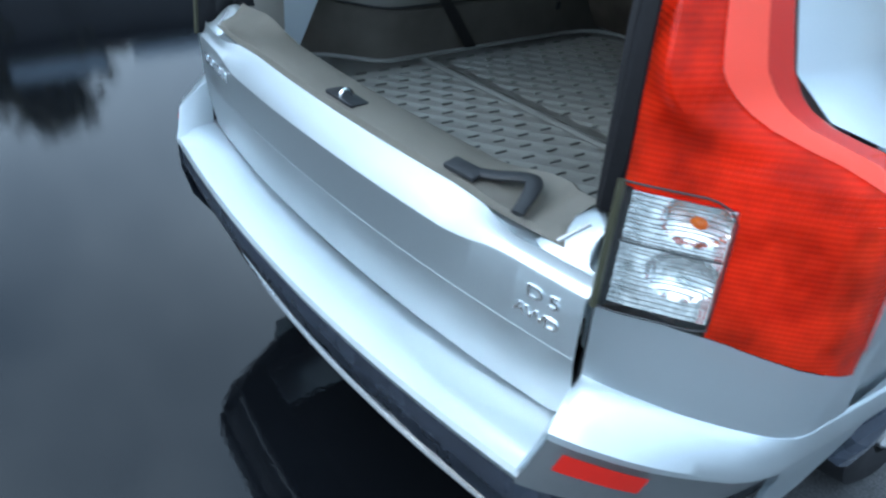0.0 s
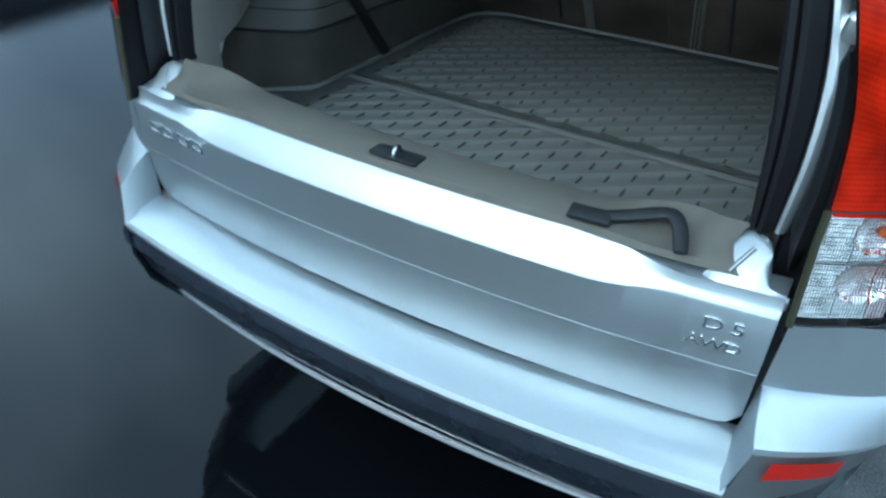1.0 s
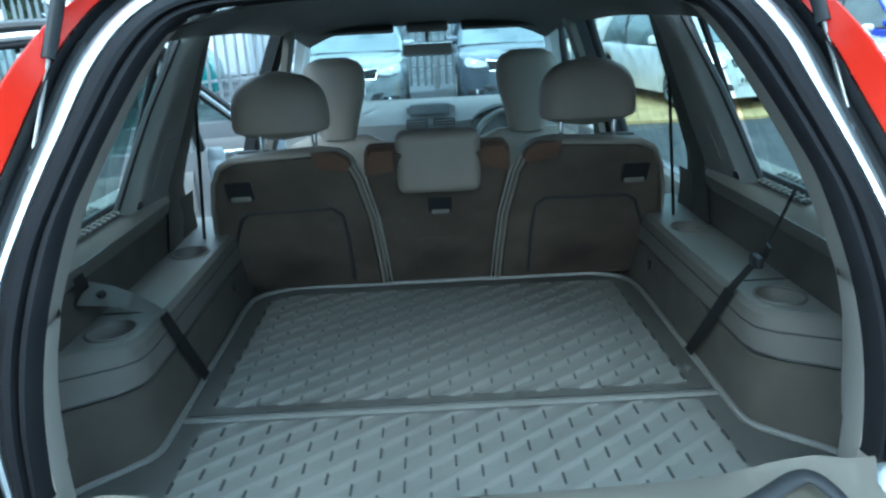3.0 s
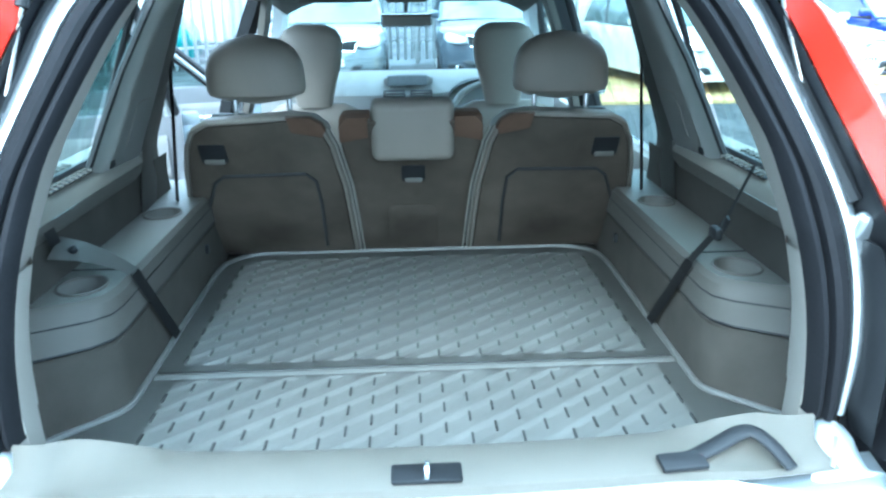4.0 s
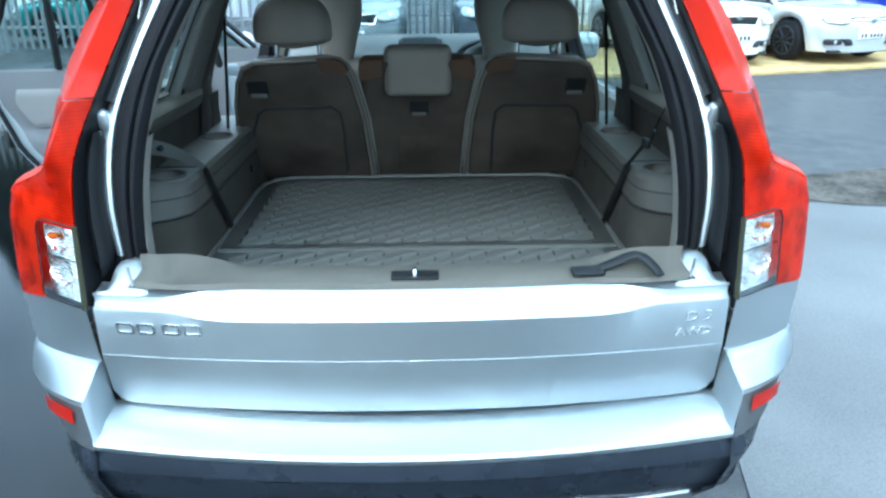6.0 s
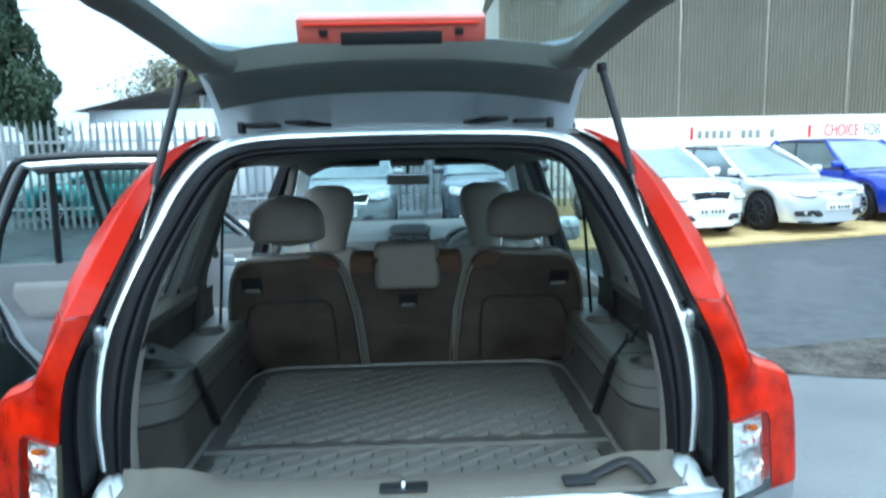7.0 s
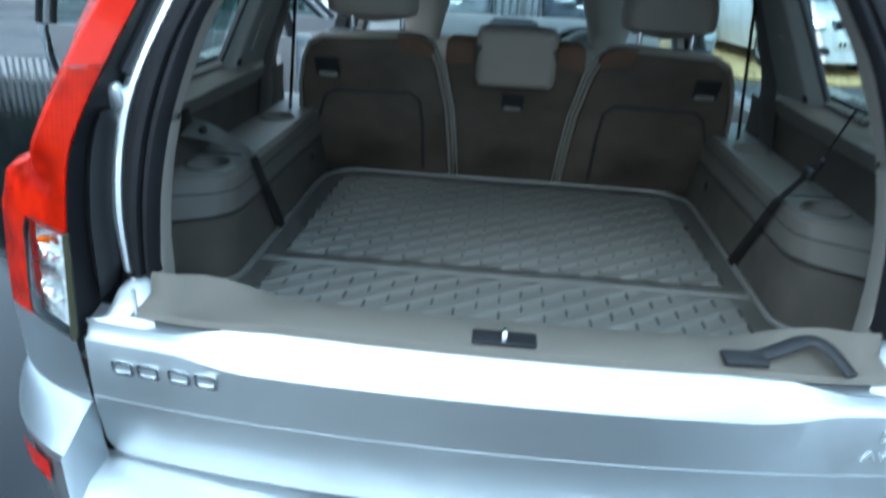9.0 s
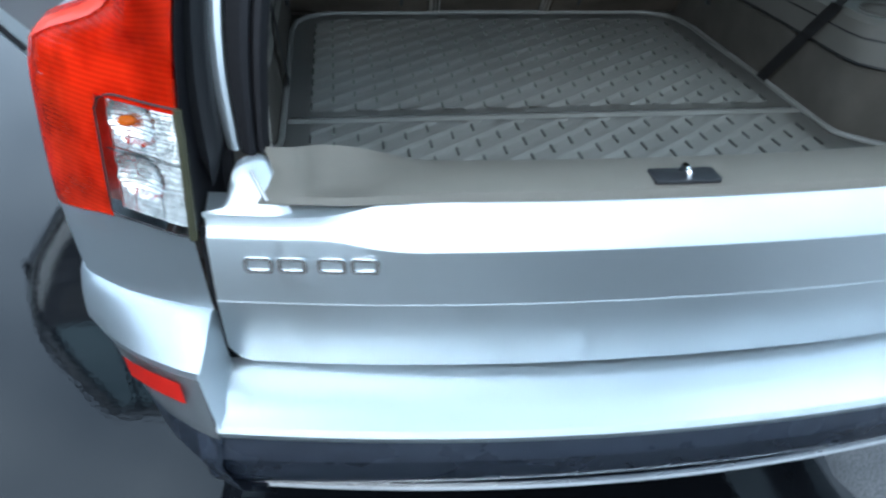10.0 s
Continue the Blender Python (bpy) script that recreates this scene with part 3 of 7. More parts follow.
# sill trim: plain in the middle, hollowed towards the ends
def sill_profile(x):
    e = smooth(0.36, 0.52, abs(x))
    q = (abs(x) / 0.70) ** 2.2
    scoop = e * (1 - smooth(0.53, 0.572, abs(x)))
    mid = [(0.002, 0.911), (0.008, 0.923), (0.022, 0.929), (0.054, 0.931), (0.096, 0.929), (0.116, 0.920), (0.124, 0.90), (0.13, 0.74)]
    end = [(-0.014, 0.913), (-0.008, 0.923), (0.006, 0.930), (0.026, 0.941), (0.048, 0.958), (0.058, 0.966), (0.072, 0.955), (0.080, 0.74)]
    out = []
    for (ya, za), (yb, zb) in zip(mid, end):
        y, z = lerp(ya, yb, e), lerp(za, zb, e)
        out.append((x, y + 0.05 * q, z))
    # hollow towards the end, and a slanting end line
    for k, dy, dz in ((2, 0.0, 0.009), (3, 0.004, 0.018), (4, 0.026, 0.014), (5, 0.034, 0.010), (6, 0.030, 0.006)):
        out[k] = (x, out[k][1] + dy * scoop, out[k][2] - dz * scoop)
    slant = smooth(0.50, 0.603, abs(x))
    for k in range(7):
        out[k] = (x + math.copysign(slant * (0.0082 * min(k, 5) - 0.024), x), out[k][1], out[k][2] + 0.002 * slant)
    return out


part("sill_trim", sweep_x(sill_profile, 0.603, 90, thick=0.008), SILL_TRIM, tailgate, "beige plastic sill trim with hollowed ends")


def gate_ear():
    """Silver cap that rises beside the trim and falls away towards the side."""
    rows = [(0.574, 0.613, 0.086, 0.963, 0.006), (0.586, 0.622, 0.086, 0.963, 0.003), (0.606, 0.632, 0.083, 0.9625, 0.0), (0.634, 0.644, 0.078, 0.960, 0.0), (0.650, 0.654, 0.072, 0.956, 0.0), (0.660, 0.661, 0.061, 0.946, 0.0),
            (0.666, 0.666, 0.047, 0.928, 0.0), (0.672, 0.672, 0.032, 0.911, 0.0), (0.680, 0.680, 0.026, 0.907, 0.0), (0.697, 0.697, 0.021, 0.903, 0.0), (0.702, 0.702, 0.020, 0.902, 0.0)]
    rings = []
    for x0, x1, yt, zt, drop in rows:
        yb = -0.026 + 0.046 * (x0 / 0.70) ** 2.2
        ring = [(x0, yb - 0.001, 0.899)] + [(lerp(x0, x1, t), lerp(yb + 0.002, yt, t), lerp(0.904, zt, t) + 0.003 * math.sin(math.pi * t) - drop) for t in (0, 0.12, 0.35, 0.6, 0.85, 0.95)]
        rings.append(ring + [(x1, yt + 0.003, zt - 0.001 - drop), (x1, yt + 0.012, zt - 0.009 - drop), (x1, yt + 0.016, 0.76)])
    return loft(rings, thick=0.005)


for f in (lambda b: b, flip_x):
    part("end_cap", f(gate_ear()), SILVER, tailgate)
    part("slot", f(tube([(0.612, 0.022, 0.9185), (0.634, 0.060, 0.9465)], 0.0035, 8)), DULL_METAL, tailgate)

# striker and pull handle in the sill
lk = part("lock_recess", prism(rounded(0.105, 0.042, 0.006), 0.006, lambda u, v, w: Vector((0.003 + u, 0.034 + v, 0.927 + w)), 0.001), SATIN_BLACK, tailgate, "black lock plate")
part("striker", tube(spline([(0.003, 0.020, 0.932), (0.003, 0.024, 0.943), (0.003, 0.039, 0.945), (0.003, 0.048, 0.932)], 10), 0.0045, 8), CHROME, lk, "chrome striker loop")
HL = [(0.352, 0.040, 0.932), (0.40, 0.042, 0.934), (0.44, 0.054, 0.941), (0.485, 0.070, 0.953), (0.508, 0.067, 0.956), (0.526, 0.042, 0.948), (0.540, 0.006, 0.933)]
hd = part("pull_handle", tube(spline(HL, 30), [0.011 + 0.004 * math.sin(math.pi * k / 29) for k in range(30)], 12, 0.5), SATIN_BLACK, tailgate, "dark grey pull handle")
part("handle_base", box((0.072, 0.034, 0.010), (0.385, 0.030, 0.935), 0.004, 2, (10, 0, 5)), SATIN_BLACK, hd)

# lettering: drive badge; the model name stays plain chrome shapes
def on_gate(bm, x, z, tilt=2.0, turn=0.0):
    prof = gate_profile(x)[2:9]
    y = table(z, [p[2] for p in prof], [p[1] for p in prof]) - 0.0008
    bmesh.ops.transform(bm, matrix=pose(x, y, z, 90 - tilt, 0, turn), verts=bm.verts)
    return bm


for word, size, x, z, tilt, pitch in (("D5", 0.033, 0.633, 0.840, -6, 0.036), ("AWD", 0.027, 0.622, 0.802, -2, 0.030)):
    for k, ch in enumerate(word):
        glyph = lettering(ch, size, 0.002)
        bmesh.ops.scale(glyph, vec=(1.4, 1, 1), verts=glyph.verts)
        part("badge_letter", on_gate(glyph, x + (k - (len(word) - 1) / 2) * pitch, z, tilt, 9), CHROME, tailgate, "raised chrome letter")
for k, w in enumerate((0.042, 0.042, 0.0, 0.042, 0.042)):
    if not w:
        continue
    cx = (-0.630, -0.583, 0, -0.527, -0.480)[k]
    outer, inner = rounded(w, 0.028, 0.007), rounded(w - 0.011, 0.018, 0.004)
    b2 = bmesh.new()
    o1, i1 = [b2.verts.new((u, v, 0.003)) for u, v in outer], [b2.verts.new((u, v, 0.003)) for u, v in inner]
    o0, i0 = [b2.verts.new((u, v, 0)) for u, v in outer], [b2.verts.new((u, v, 0)) for u, v in inner]
    for i in range(len(outer)):
        j = (i + 1) % len(outer)
        for q in ((o1[i], o1[j], i1[j], i1[i]), (o0[i], o0[j], o1[j], o1[i]), (i1[i], i1[j], i0[j], i0[i])):
            b2.faces.new(q)
    part("badge_shape", on_gate(b2, cx, 0.838 - 0.004, -6, -9), CHROME, tailgate, "plain chrome badge shape")

# ---- opening of the boot ----
WHITE = [(0.6595, 0.094, 0.966), (0.661, 0.094, 0.985), (0.668, 0.10, 1.08), (0.664, 0.117, 1.18), (0.645, 0.135, 1.27), (0.610, 0.185, 1.375), (0.565, 0.255, 1.49), (0.525, 0.305, 1.58), (0.480, 0.365, 1.645), (0.415, 0.397, 1.683), (0.32, 0.409, 1.697), (0.15, 0.415, 1.702), (0.0, 0.416, 1.703)]
SEAL = [(0.609, 0.104, 0.960), (0.609, 0.100, 0.985), (0.598, 0.106, 1.11), (0.576, 0.128, 1.235), (0.545, 0.180, 1.36), (0.518, 0.215, 1.425), (0.488, 0.255, 1.49), (0.445, 0.305, 1.57), (0.405, 0.345, 1.622), (0.355, 0.363, 1.643), (0.27, 0.369, 1.650), (0.13, 0.371, 1.653), (0.0, 0.371, 1.654)]
LAMP_IN = [(0.716, 0.0, 0.872), (0.711, 0.008, 1.0), (0.709, 0.013, 1.07), (0.697, 0.026, 1.18), (0.674, 0.056, 1.26), (0.647, 0.10, 1.335), (0.612, 0.19, 1.45), (0.570, 0.29, 1.58), (0.527, 0.375, 1.66), (0.475, 0.43, 1.702)]
LAMP_OUT_Z = [0.80, 0.872, 0.95, 1.04, 1.095, 1.125, 1.145, 1.17, 1.21, 1.28, 1.37, 1.45, 1.56, 1.64, 1.675, 1.70]
LAMP_OUT_X = [0.970, 0.970, 0.966, 0.958, 0.940, 0.905, 0.855, 0.815, 0.797, 0.772, 0.745, 0.718, 0.672, 0.618, 0.575, 0.497]
LAMP_OUT_Y = [0.252, 0.252, 0.252, 0.252, 0.252, 0.242, 0.195, 0.175, 0.158, 0.160, 0.192, 0.245, 0.34, 0.42, 0.455, 0.475]


def resample(pts, n):
    return spline(pts, n)


wp, sp = mirrored(resample(WHITE, 40)), mirrored(resample(SEAL, 40))
opening = part("boot_opening", loft([[w.lerp(s, f) + Vector((0, d, 0)) for w, s in zip(wp, sp)] for f, d in ((-0.20, 0.020), (-0.16, 0.004), (-0.06, -0.004), (0.06, -0.008), (0.16, -0.006), (0.20, 0.004), (0.22, 0.03))]), SILVER, car, "silver flange round the boot opening")
part("weatherstrip", loft([[w.lerp(s, f) + Vector((0, d, 0)) for w, s in zip(wp, sp)] for f, d in ((0.18, 0.012), (0.25, -0.010), (0.52, -0.024), (0.64, -0.020), (0.68, -0.004), (0.74, -0.012), (0.86, -0.014), (0.95, -0.004), (1.0, 0.02))]), RUBBER, opening, "black rubber weatherstrip")
for sx in (1, -1):
    part("stop_lug", box((0.036, 0.026, 0.058), (sx * 0.662, 0.132, 1.258), 0.011, 4, (18, sx * 12, 0)), SILVER, opening, "rounded silver lug on the flange")


def at_height(pts, z):
    zs = [p[2] for p in pts]
    return Vector((table(z, zs, [p[0] for p in pts]), table(z, zs, [p[1] for p in pts]), z))


LAMP_S = resample(LAMP_IN, 60)
WHITE_S = [p for p in resample(WHITE, 60) if p.z <= 1.6965]


def channel():
    rings = []
    for z in np.linspace(0.875, 1.69, 40):
        a, b = at_height(LAMP_S, z), at_height(WHITE_S, z)
        rings.append([a + Vector((0.004, 0.03, 0)), a + Vector((-0.004, 0.0, 0)), a.lerp(b, 0.15) + Vector((0, 0.035, 0)), a.lerp(b, 0.6) + Vector((0, 0.05, 0)), b + Vector((0.006, 0.012, 0)), b])
    return loft(rings)


both_sides("drain_channel", channel, BLACK_PAINT, opening, "black drain channel beside the lamp")


def channel_block():
    rings = []
    for z in np.linspace(0.93, 1.245, 14):
        a, b = at_height(LAMP_S, z), at_height(WHITE_S, z)
        m = a.lerp(b, 0.50)
        k = min(1, (1.245 - z) / 0.03 + 0.2, (z - 0.93) / 0.05 + 0.1)
        rings.append([m + Vector((0.022 * k, 0.05, 0)), m + Vector((0.017 * k, 0.012, 0)), m + Vector((0.0, -0.002, 0)), m + Vector((-0.012 * k, 0.014, 0)), m + Vector((-0.016 * k, 0.05, 0))])
    return loft(rings, closed=True, caps=True)


both_sides("channel_block", channel_block, SATIN_BLACK, opening)


def channel_rib():
    return tube([at_height(LAMP_S, z).lerp(at_height(WHITE_S, z), 0.42) + Vector((0, 0.034, 0)) for z in np.linspace(1.30, 1.60, 12)], 0.012, 8)


both_sides("channel_rib", channel_rib, SATIN_BLACK, opening)


# ---- tail lamps ----
def lamp_point(z, s, push=0.0):
    """A point on the lamp: s from 0 at the inner edge to 1 at the outer one."""
    a = at_height(LAMP_S, z)
    b = Vector((table(z, LAMP_OUT_Z, LAMP_OUT_X), table(z, LAMP_OUT_Z, LAMP_OUT_Y), z))
    fx, fy = plan(s)
    low = 1 - smooth(1.10, 1.22, z)
    x = a.x + (b.x - a.x) * lerp(s, fx, low)
    y = a.y + (b.y - a.y) * lerp(table(s, [0.0, 0.40, 0.46, 1.0], [0.0, 0.0, 0.03, 1.0]), fy, low) - 0.030 * table(s, [0.0, 0.40, 0.46, 1.0], [0.0, 1.0, 1.0, 0.0]) * (1 - low)
    return Vector((x, y - push * (1 - 0.7 * s), z)) + Vector((push * s, 0, 0))


def lamp_patch(z0, z1, s0, s1, nz, ns, push=0.0, shape=None):
    rings = []
    for i in range(nz + 1):
        z = lerp(z0, z1, i / nz)
        ring = []
        for k in range(ns + 1):
            s = lerp(s0, s1, k / ns)
            if shape:
                ring.append(lamp_point(*shape(i / nz, k / ns), push))
            else:
                ring.append(lamp_point(z, s, push))
        rings.append(ring)
    return rings


CLEAR_Z, CLEAR_S = (0.886, 1.056), 0.475


def tail_lamp(f, side):
    lamp = part("tail_lamp", f(loft(lamp_patch(1.318, 1.70, 0.0, 1.0, 24, 20), thick=-0.03)), PALE_RED, car, "tall red tail lamp reaching up to the roof", sharp=26)
    # lower red: above the clear window, and outside it
    part("red_lens", f(loft(lamp_patch(CLEAR_Z[1], 1.316, 0.0, 1.0, 26, 16), thick=-0.006)), RED_LENS, lamp, "red lens with fine ribs")
    part("red_lens", f(loft(lamp_patch(0, 0, 0, 0, 14, 12, shape=lambda u, v: (lerp(lamp_foot(lerp(CLEAR_S, 1, v)), CLEAR_Z[1], u), lerp(CLEAR_S, 1, v))), thick=-0.006)), RED_LENS, lamp)
    part("clear_lens", f(loft(lamp_patch(CLEAR_Z[0] - 0.006, CLEAR_Z[1] - 0.003, 0.0, CLEAR_S - 0.004, 10, 8, 0.001), thick=-0.004)), CLEAR_LENS, lamp, "clear ribbed lens")
    def bowl(z, s):
        """How far the mirrored back lies behind the lens: two bowls, stepped ribs beside and between them."""
        d = 0.018
        for zc, sc, rz, rs in ((1.020, 0.32, 0.034, 0.15), (0.940, 0.32, 0.034, 0.16)):
            r2 = ((z - zc) / rz) ** 2 + ((s - sc) / rs) ** 2
            if r2 < 1:
                d += 0.014 * (1 - r2) ** 0.5
        d += 0.0026 * ((z * 150) % 1.0) + 0.0020 * ((s * 60) % 1.0)
        return d
    rings = []
    for i in range(71):
        z = lerp(CLEAR_Z[0] - 0.006, CLEAR_Z[1] - 0.002, i / 70)
        rings.append([lamp_point(z, q, -bowl(z, q)) for q in np.linspace(0.0, CLEAR_S - 0.004, 60)])
    part("reflector", f(loft(rings)), REFLECTOR, lamp, "silver reflector with two bowls", sharp=22)
    part("mid_line", f(tube([lamp_point(0.978, q, -0.006) for q in np.linspace(0.02, CLEAR_S - 0.01, 8)], 0.0014, 4)), SATIN_BLACK, lamp)
    # back of the lamp
    part("housing", f(loft(lamp_patch(0, 0, 0, 0, 20, 10, -0.045, lambda u, v: (lerp(lamp_foot(v) + 0.004, 1.70, u), v)))), material("lamp_housing", (0.95, 0.62, 0.52), 0.30, 0.9, 0.25, 22, 0.9, 45), lamp)
    # ribs behind the red lens
    bm = None
    for i in range(34):
        z = 1.05 + i * 0.0076
        s1 = 0.70 if z > 1.16 else 0.98
        bm = merge(bm, tube([lamp_point(z, s, -0.012) for s in np.linspace(0.02, s1, 9)], 0.0026, 4, caps=False))
    part("lens_ribs", f(bm), lens("red_ribs", (0.8, 0.03, 0.012), 0.1, 0.3), lamp)
    # the smooth rim sweeping along the outer edge, highlight put into its paler red
    rim_in = lambda z: table(z, [0.83, 1.0, 1.08, 1.13, 1.2, 1.316], [0.992, 0.985, 0.93, 0.77, 0.68, 0.66])
    part("outer_rim", f(loft(lamp_patch(0, 0, 0, 0, 30, 8, 0.0035, lambda u, v: (lerp(0.866, 1.314, u), lerp(rim_in(lerp(0.866, 1.314, u)), lerp(rim_in(lerp(0.866, 1.314, u)), 1.0, 0.62), v))), thick=-0.004)), RIM_RED, lamp, "smooth pale red rim")
    # side face of the lamp, its shade put into a darker red
    part("edge_band", f(loft(lamp_patch(0, 0, 0, 0, 30, 4, 0.0028, lambda u, v: (lerp(0.866, 1.314, u), lerp(lerp(rim_in(lerp(0.866, 1.314, u)), 1.0, 0.63), 1.0, v))), thick=-0.004)), EDGE_RED, lamp, "outer edge in a shaded, darker red")
    # bulbs
    for z, s, m in ((1.022, 0.34, AMBER), (0.940, 0.34, CLEAR_LENS)):
        p = lamp_point(z, s, -0.016)
        b = bmesh.new()
        bmesh.ops.create_uvsphere(b, u_segments=16, v_segments=10, radius=0.0085)
        bmesh.ops.scale(b, vec=(1.5, 1, 0.9), verts=b.verts)
        bmesh.ops.translate(b, verts=b.verts, vec=p)
        part("bulb", f(b), m, lamp)
    # seams and edge
    part("edge_seal", f(tube([lamp_point(z, 0.0, 0.002) + Vector((-0.003, 0, 0)) for z in np.linspace(0.876, 1.062, 16)], 0.006, 6)), material("lamp_edge", (0.035, 0.035, 0.018), 0.4), lamp)
    part("clear_surround", f(tube([lamp_point(z, s, 0.002) for z, s in [(0.88, 0.0)] + [(0.878, CLEAR_S * k / 8) for k in range(1, 8)] + [(lerp(0.882, 1.036, k / 6), CLEAR_S) for k in range(7)] + [(1.052, CLEAR_S * 0.95), (1.060, CLEAR_S * 0.84)] + [(1.062, CLEAR_S * k / 8) for k in range(6, -1, -1)]], 0.0016, 6)), material("lamp_line", (0.012, 0.010, 0.010), 0.4), lamp)
    return lamp


tail_lamp(lambda b: b, 1)
tail_lamp(flip_x, -1)


# the quarter panel above the waist, outside the lamp
def upper_quarter():
    rings = []
    for z in (1.06, 1.09, 1.11, 1.125, 1.15, 1.2, 1.3, 1.4, 1.5, 1.6, 1.68):
        a = Vector((table(z, LAMP_OUT_Z, LAMP_OUT_X), table(z, LAMP_OUT_Z, LAMP_OUT_Y), z))
        xe = table(z, [1.06, 1.10, 1.2, 1.4, 1.6, 1.69], [0.935, 0.865, 0.825, 0.745, 0.665, 0.61])
        ye = table(z, [1.06, 1.6, 1.69], [0.50, 0.70, 0.75])
        rings.append([a + Vector((-0.004, 0.012, 0)), a.lerp(Vector((xe, ye, z)), 0.2) + Vector((0.004, 0, 0)), a.lerp(Vector((xe, ye, z)), 0.6) + Vector((0.006, 0, 0)), Vector((xe, ye, z))])
    return loft(rings, thick=0.02)


both_sides("quarter_panel", upper_quarter, SILVER, car)
both_sides("quarter_sill", lambda: loft([[(half_width(y, 1.07) - 0.0, y, 1.06), (0.885, y, 1.095), (0.855, y, 1.10)] for y in np.linspace(0.45, 1.5, 12)], thick=0.01), SILVER, car)

# ---- upper tailgate, open: built shut, then turned about its hinge ----
HINGE = Vector((0, 0.66, 1.72))
SWING = Matrix.Translation(HINGE) @ Matrix.Rotation(radians(-66), 4, "X") @ Matrix.Translation(-HINGE)


def opened(bm):
    bmesh.ops.transform(bm, matrix=SWING, verts=bm.verts)
    return bm


def hatch_half(z):
    return table(z, [0.93, 0.97, 1.05, 1.12, 1.20, 1.30, 1.40, 1.55, 1.66, 1.72], [0.680, 0.700, 0.706, 0.695, 0.612, 0.570, 0.548, 0.518, 0.505, 0.505])


def hatch_y(z):
    return table(z, [0.93, 0.97, 1.05, 1.13, 1.20, 1.35, 1.50, 1.62, 1.70, 1.72], [0.004, -0.006, -0.014, 0.004, 0.055, 0.165, 0.275, 0.385, 0.54, 0.64])


def hatch_point(x, z, inward=0.0):
    w = hatch_half(z)
    wave = -0.032 * smooth(0.30, 0.47, abs(x)) * (1 - smooth(0.97, 1.08, z))
    return Vector((x, hatch_y(z) + (0.018 + 0.032 * smooth(0.97, 1.08, z)) * (abs(x) / w) ** 2.5 + wave + inward, z - inward * 0.35))


def frame_rings(z0, z1, x0, x1, n, m, inward):
    return [[hatch_point(lerp(x0(z), x1(z), k / m), z, inward) for k in range(m + 1)] for z in np.linspace(z0, z1, n + 1)]


LIP_TRIM = material("blue_grey_lip_plastic", (0.30, 0.315, 0.345), 0.5, 0, 0.1, 6, 0.2, 600)
DARK_TRIM = material("grey_lip_plastic", (0.185, 0.205, 0.190), 0.5, 0, 0.1, 6, 0.2, 600)
GZ0, GZ1 = 1.175, 1.60
gx = lambda z: hatch_half(z) - table(z, [1.17, 1.25, 1.48, 1.53, 1.56, 1.60], [0.062, 0.046, 0.048, 0.052, 0.070, 0.14])
hatch = part("upper_tailgate", opened(loft(frame_rings(0.93, GZ0, lambda z: -hatch_half(z), hatch_half, 10, 30, 0.0), thick=-0.012)), SILVER, car, "open silver upper tailgate with a glass pane")
part("outer_header", opened(loft(frame_rings(GZ1, 1.72, lambda z: -hatch_half(z), hatch_half, 8, 24, 0.0), thick=-0.012)), SILVER, hatch)
for s in (1, -1):
    part("outer_rail", opened(loft(frame_rings(GZ0, GZ1, (lambda z: gx(z)) if s > 0 else (lambda z: -hatch_half(z)), (lambda z: hatch_half(z)) if s > 0 else (lambda z: -gx(z)), 10, 6, 0.0), thick=-0.012)), SILVER, hatch)
    part("inner_rail", opened(loft(frame_rings(GZ0 - 0.06, 1.585, (lambda z: gx(z) - 0.012) if s > 0 else (lambda z: -hatch_half(z) + 0.012), (lambda z: hatch_half(z) - 0.012) if s > 0 else (lambda z: -gx(z) + 0.012), 10, 6, 0.05), thick=0.02)), DARK_TRIM, hatch)
for s in (1, -1):
    part("rail_wall", opened(loft([[hatch_point(s * (gx(z) + u), z, d) for u, d in ((0.035, 0.014), (-0.022, 0.020), (-0.024, 0.045), (-0.006, 0.060), (0.03, 0.064))] for z in np.linspace(GZ0 - 0.02, 1.585, 14)], thick=0.004)), DARK_TRIM, hatch)
ob = part("rear_window", opened(loft(frame_rings(GZ0 - 0.02, GZ1 + 0.02, lambda z: -gx(z) - 0.03, lambda z: gx(z) + 0.03, 10, 20, 0.012), thick=0.004)), REAR_PANE, hatch, "tinted rear window glass")
ob.visible_shadow = False
# inner trim: lip panel, header band, silver by the hinges dulled for shade
def lip_point(x, z):
    """The lip bulges inwards most in the middle and thins out towards its ends."""
    deep = table(abs(x), [0.0, 0.4, 0.6, 0.7], [0.124, 0.108, 0.078, 0.066])
    f = table(z, [0.945, 0.955, 0.975, 0.985, 1.185], [0.14, 0.42, 0.84, 0.93, 1.02])
    return hatch_point(x, z, deep * f)


lip_rows = [0.945, 0.950, 0.958, 0.967, 0.975, 0.981, 0.99, 1.03, 1.08, 1.13, 1.18, 1.192]
rings = [[lip_point((hatch_half(z) - table(z, [0.945, 1.02, 1.19], [0.03, 0.055, 0.075])) * u, z) - Vector((0, 0.03 if k == len(lip_rows) - 1 else 0, 0)) for u in np.linspace(-1, 1, 33)] for k, z in enumerate(lip_rows)]
lip = part("lip_panel", opened(loft(rings, thick=-0.006)), LIP_TRIM, hatch, "grey plastic lip with the latch", sharp=50)
part("header_trim", opened(loft(frame_rings(1.580, 1.665, lambda z: -hatch_half(z) + 0.03, lambda z: hatch_half(z) - 0.03, 8, 26, 0.055), thick=0.015)), DARK_TRIM, hatch, "dark grey header trim")
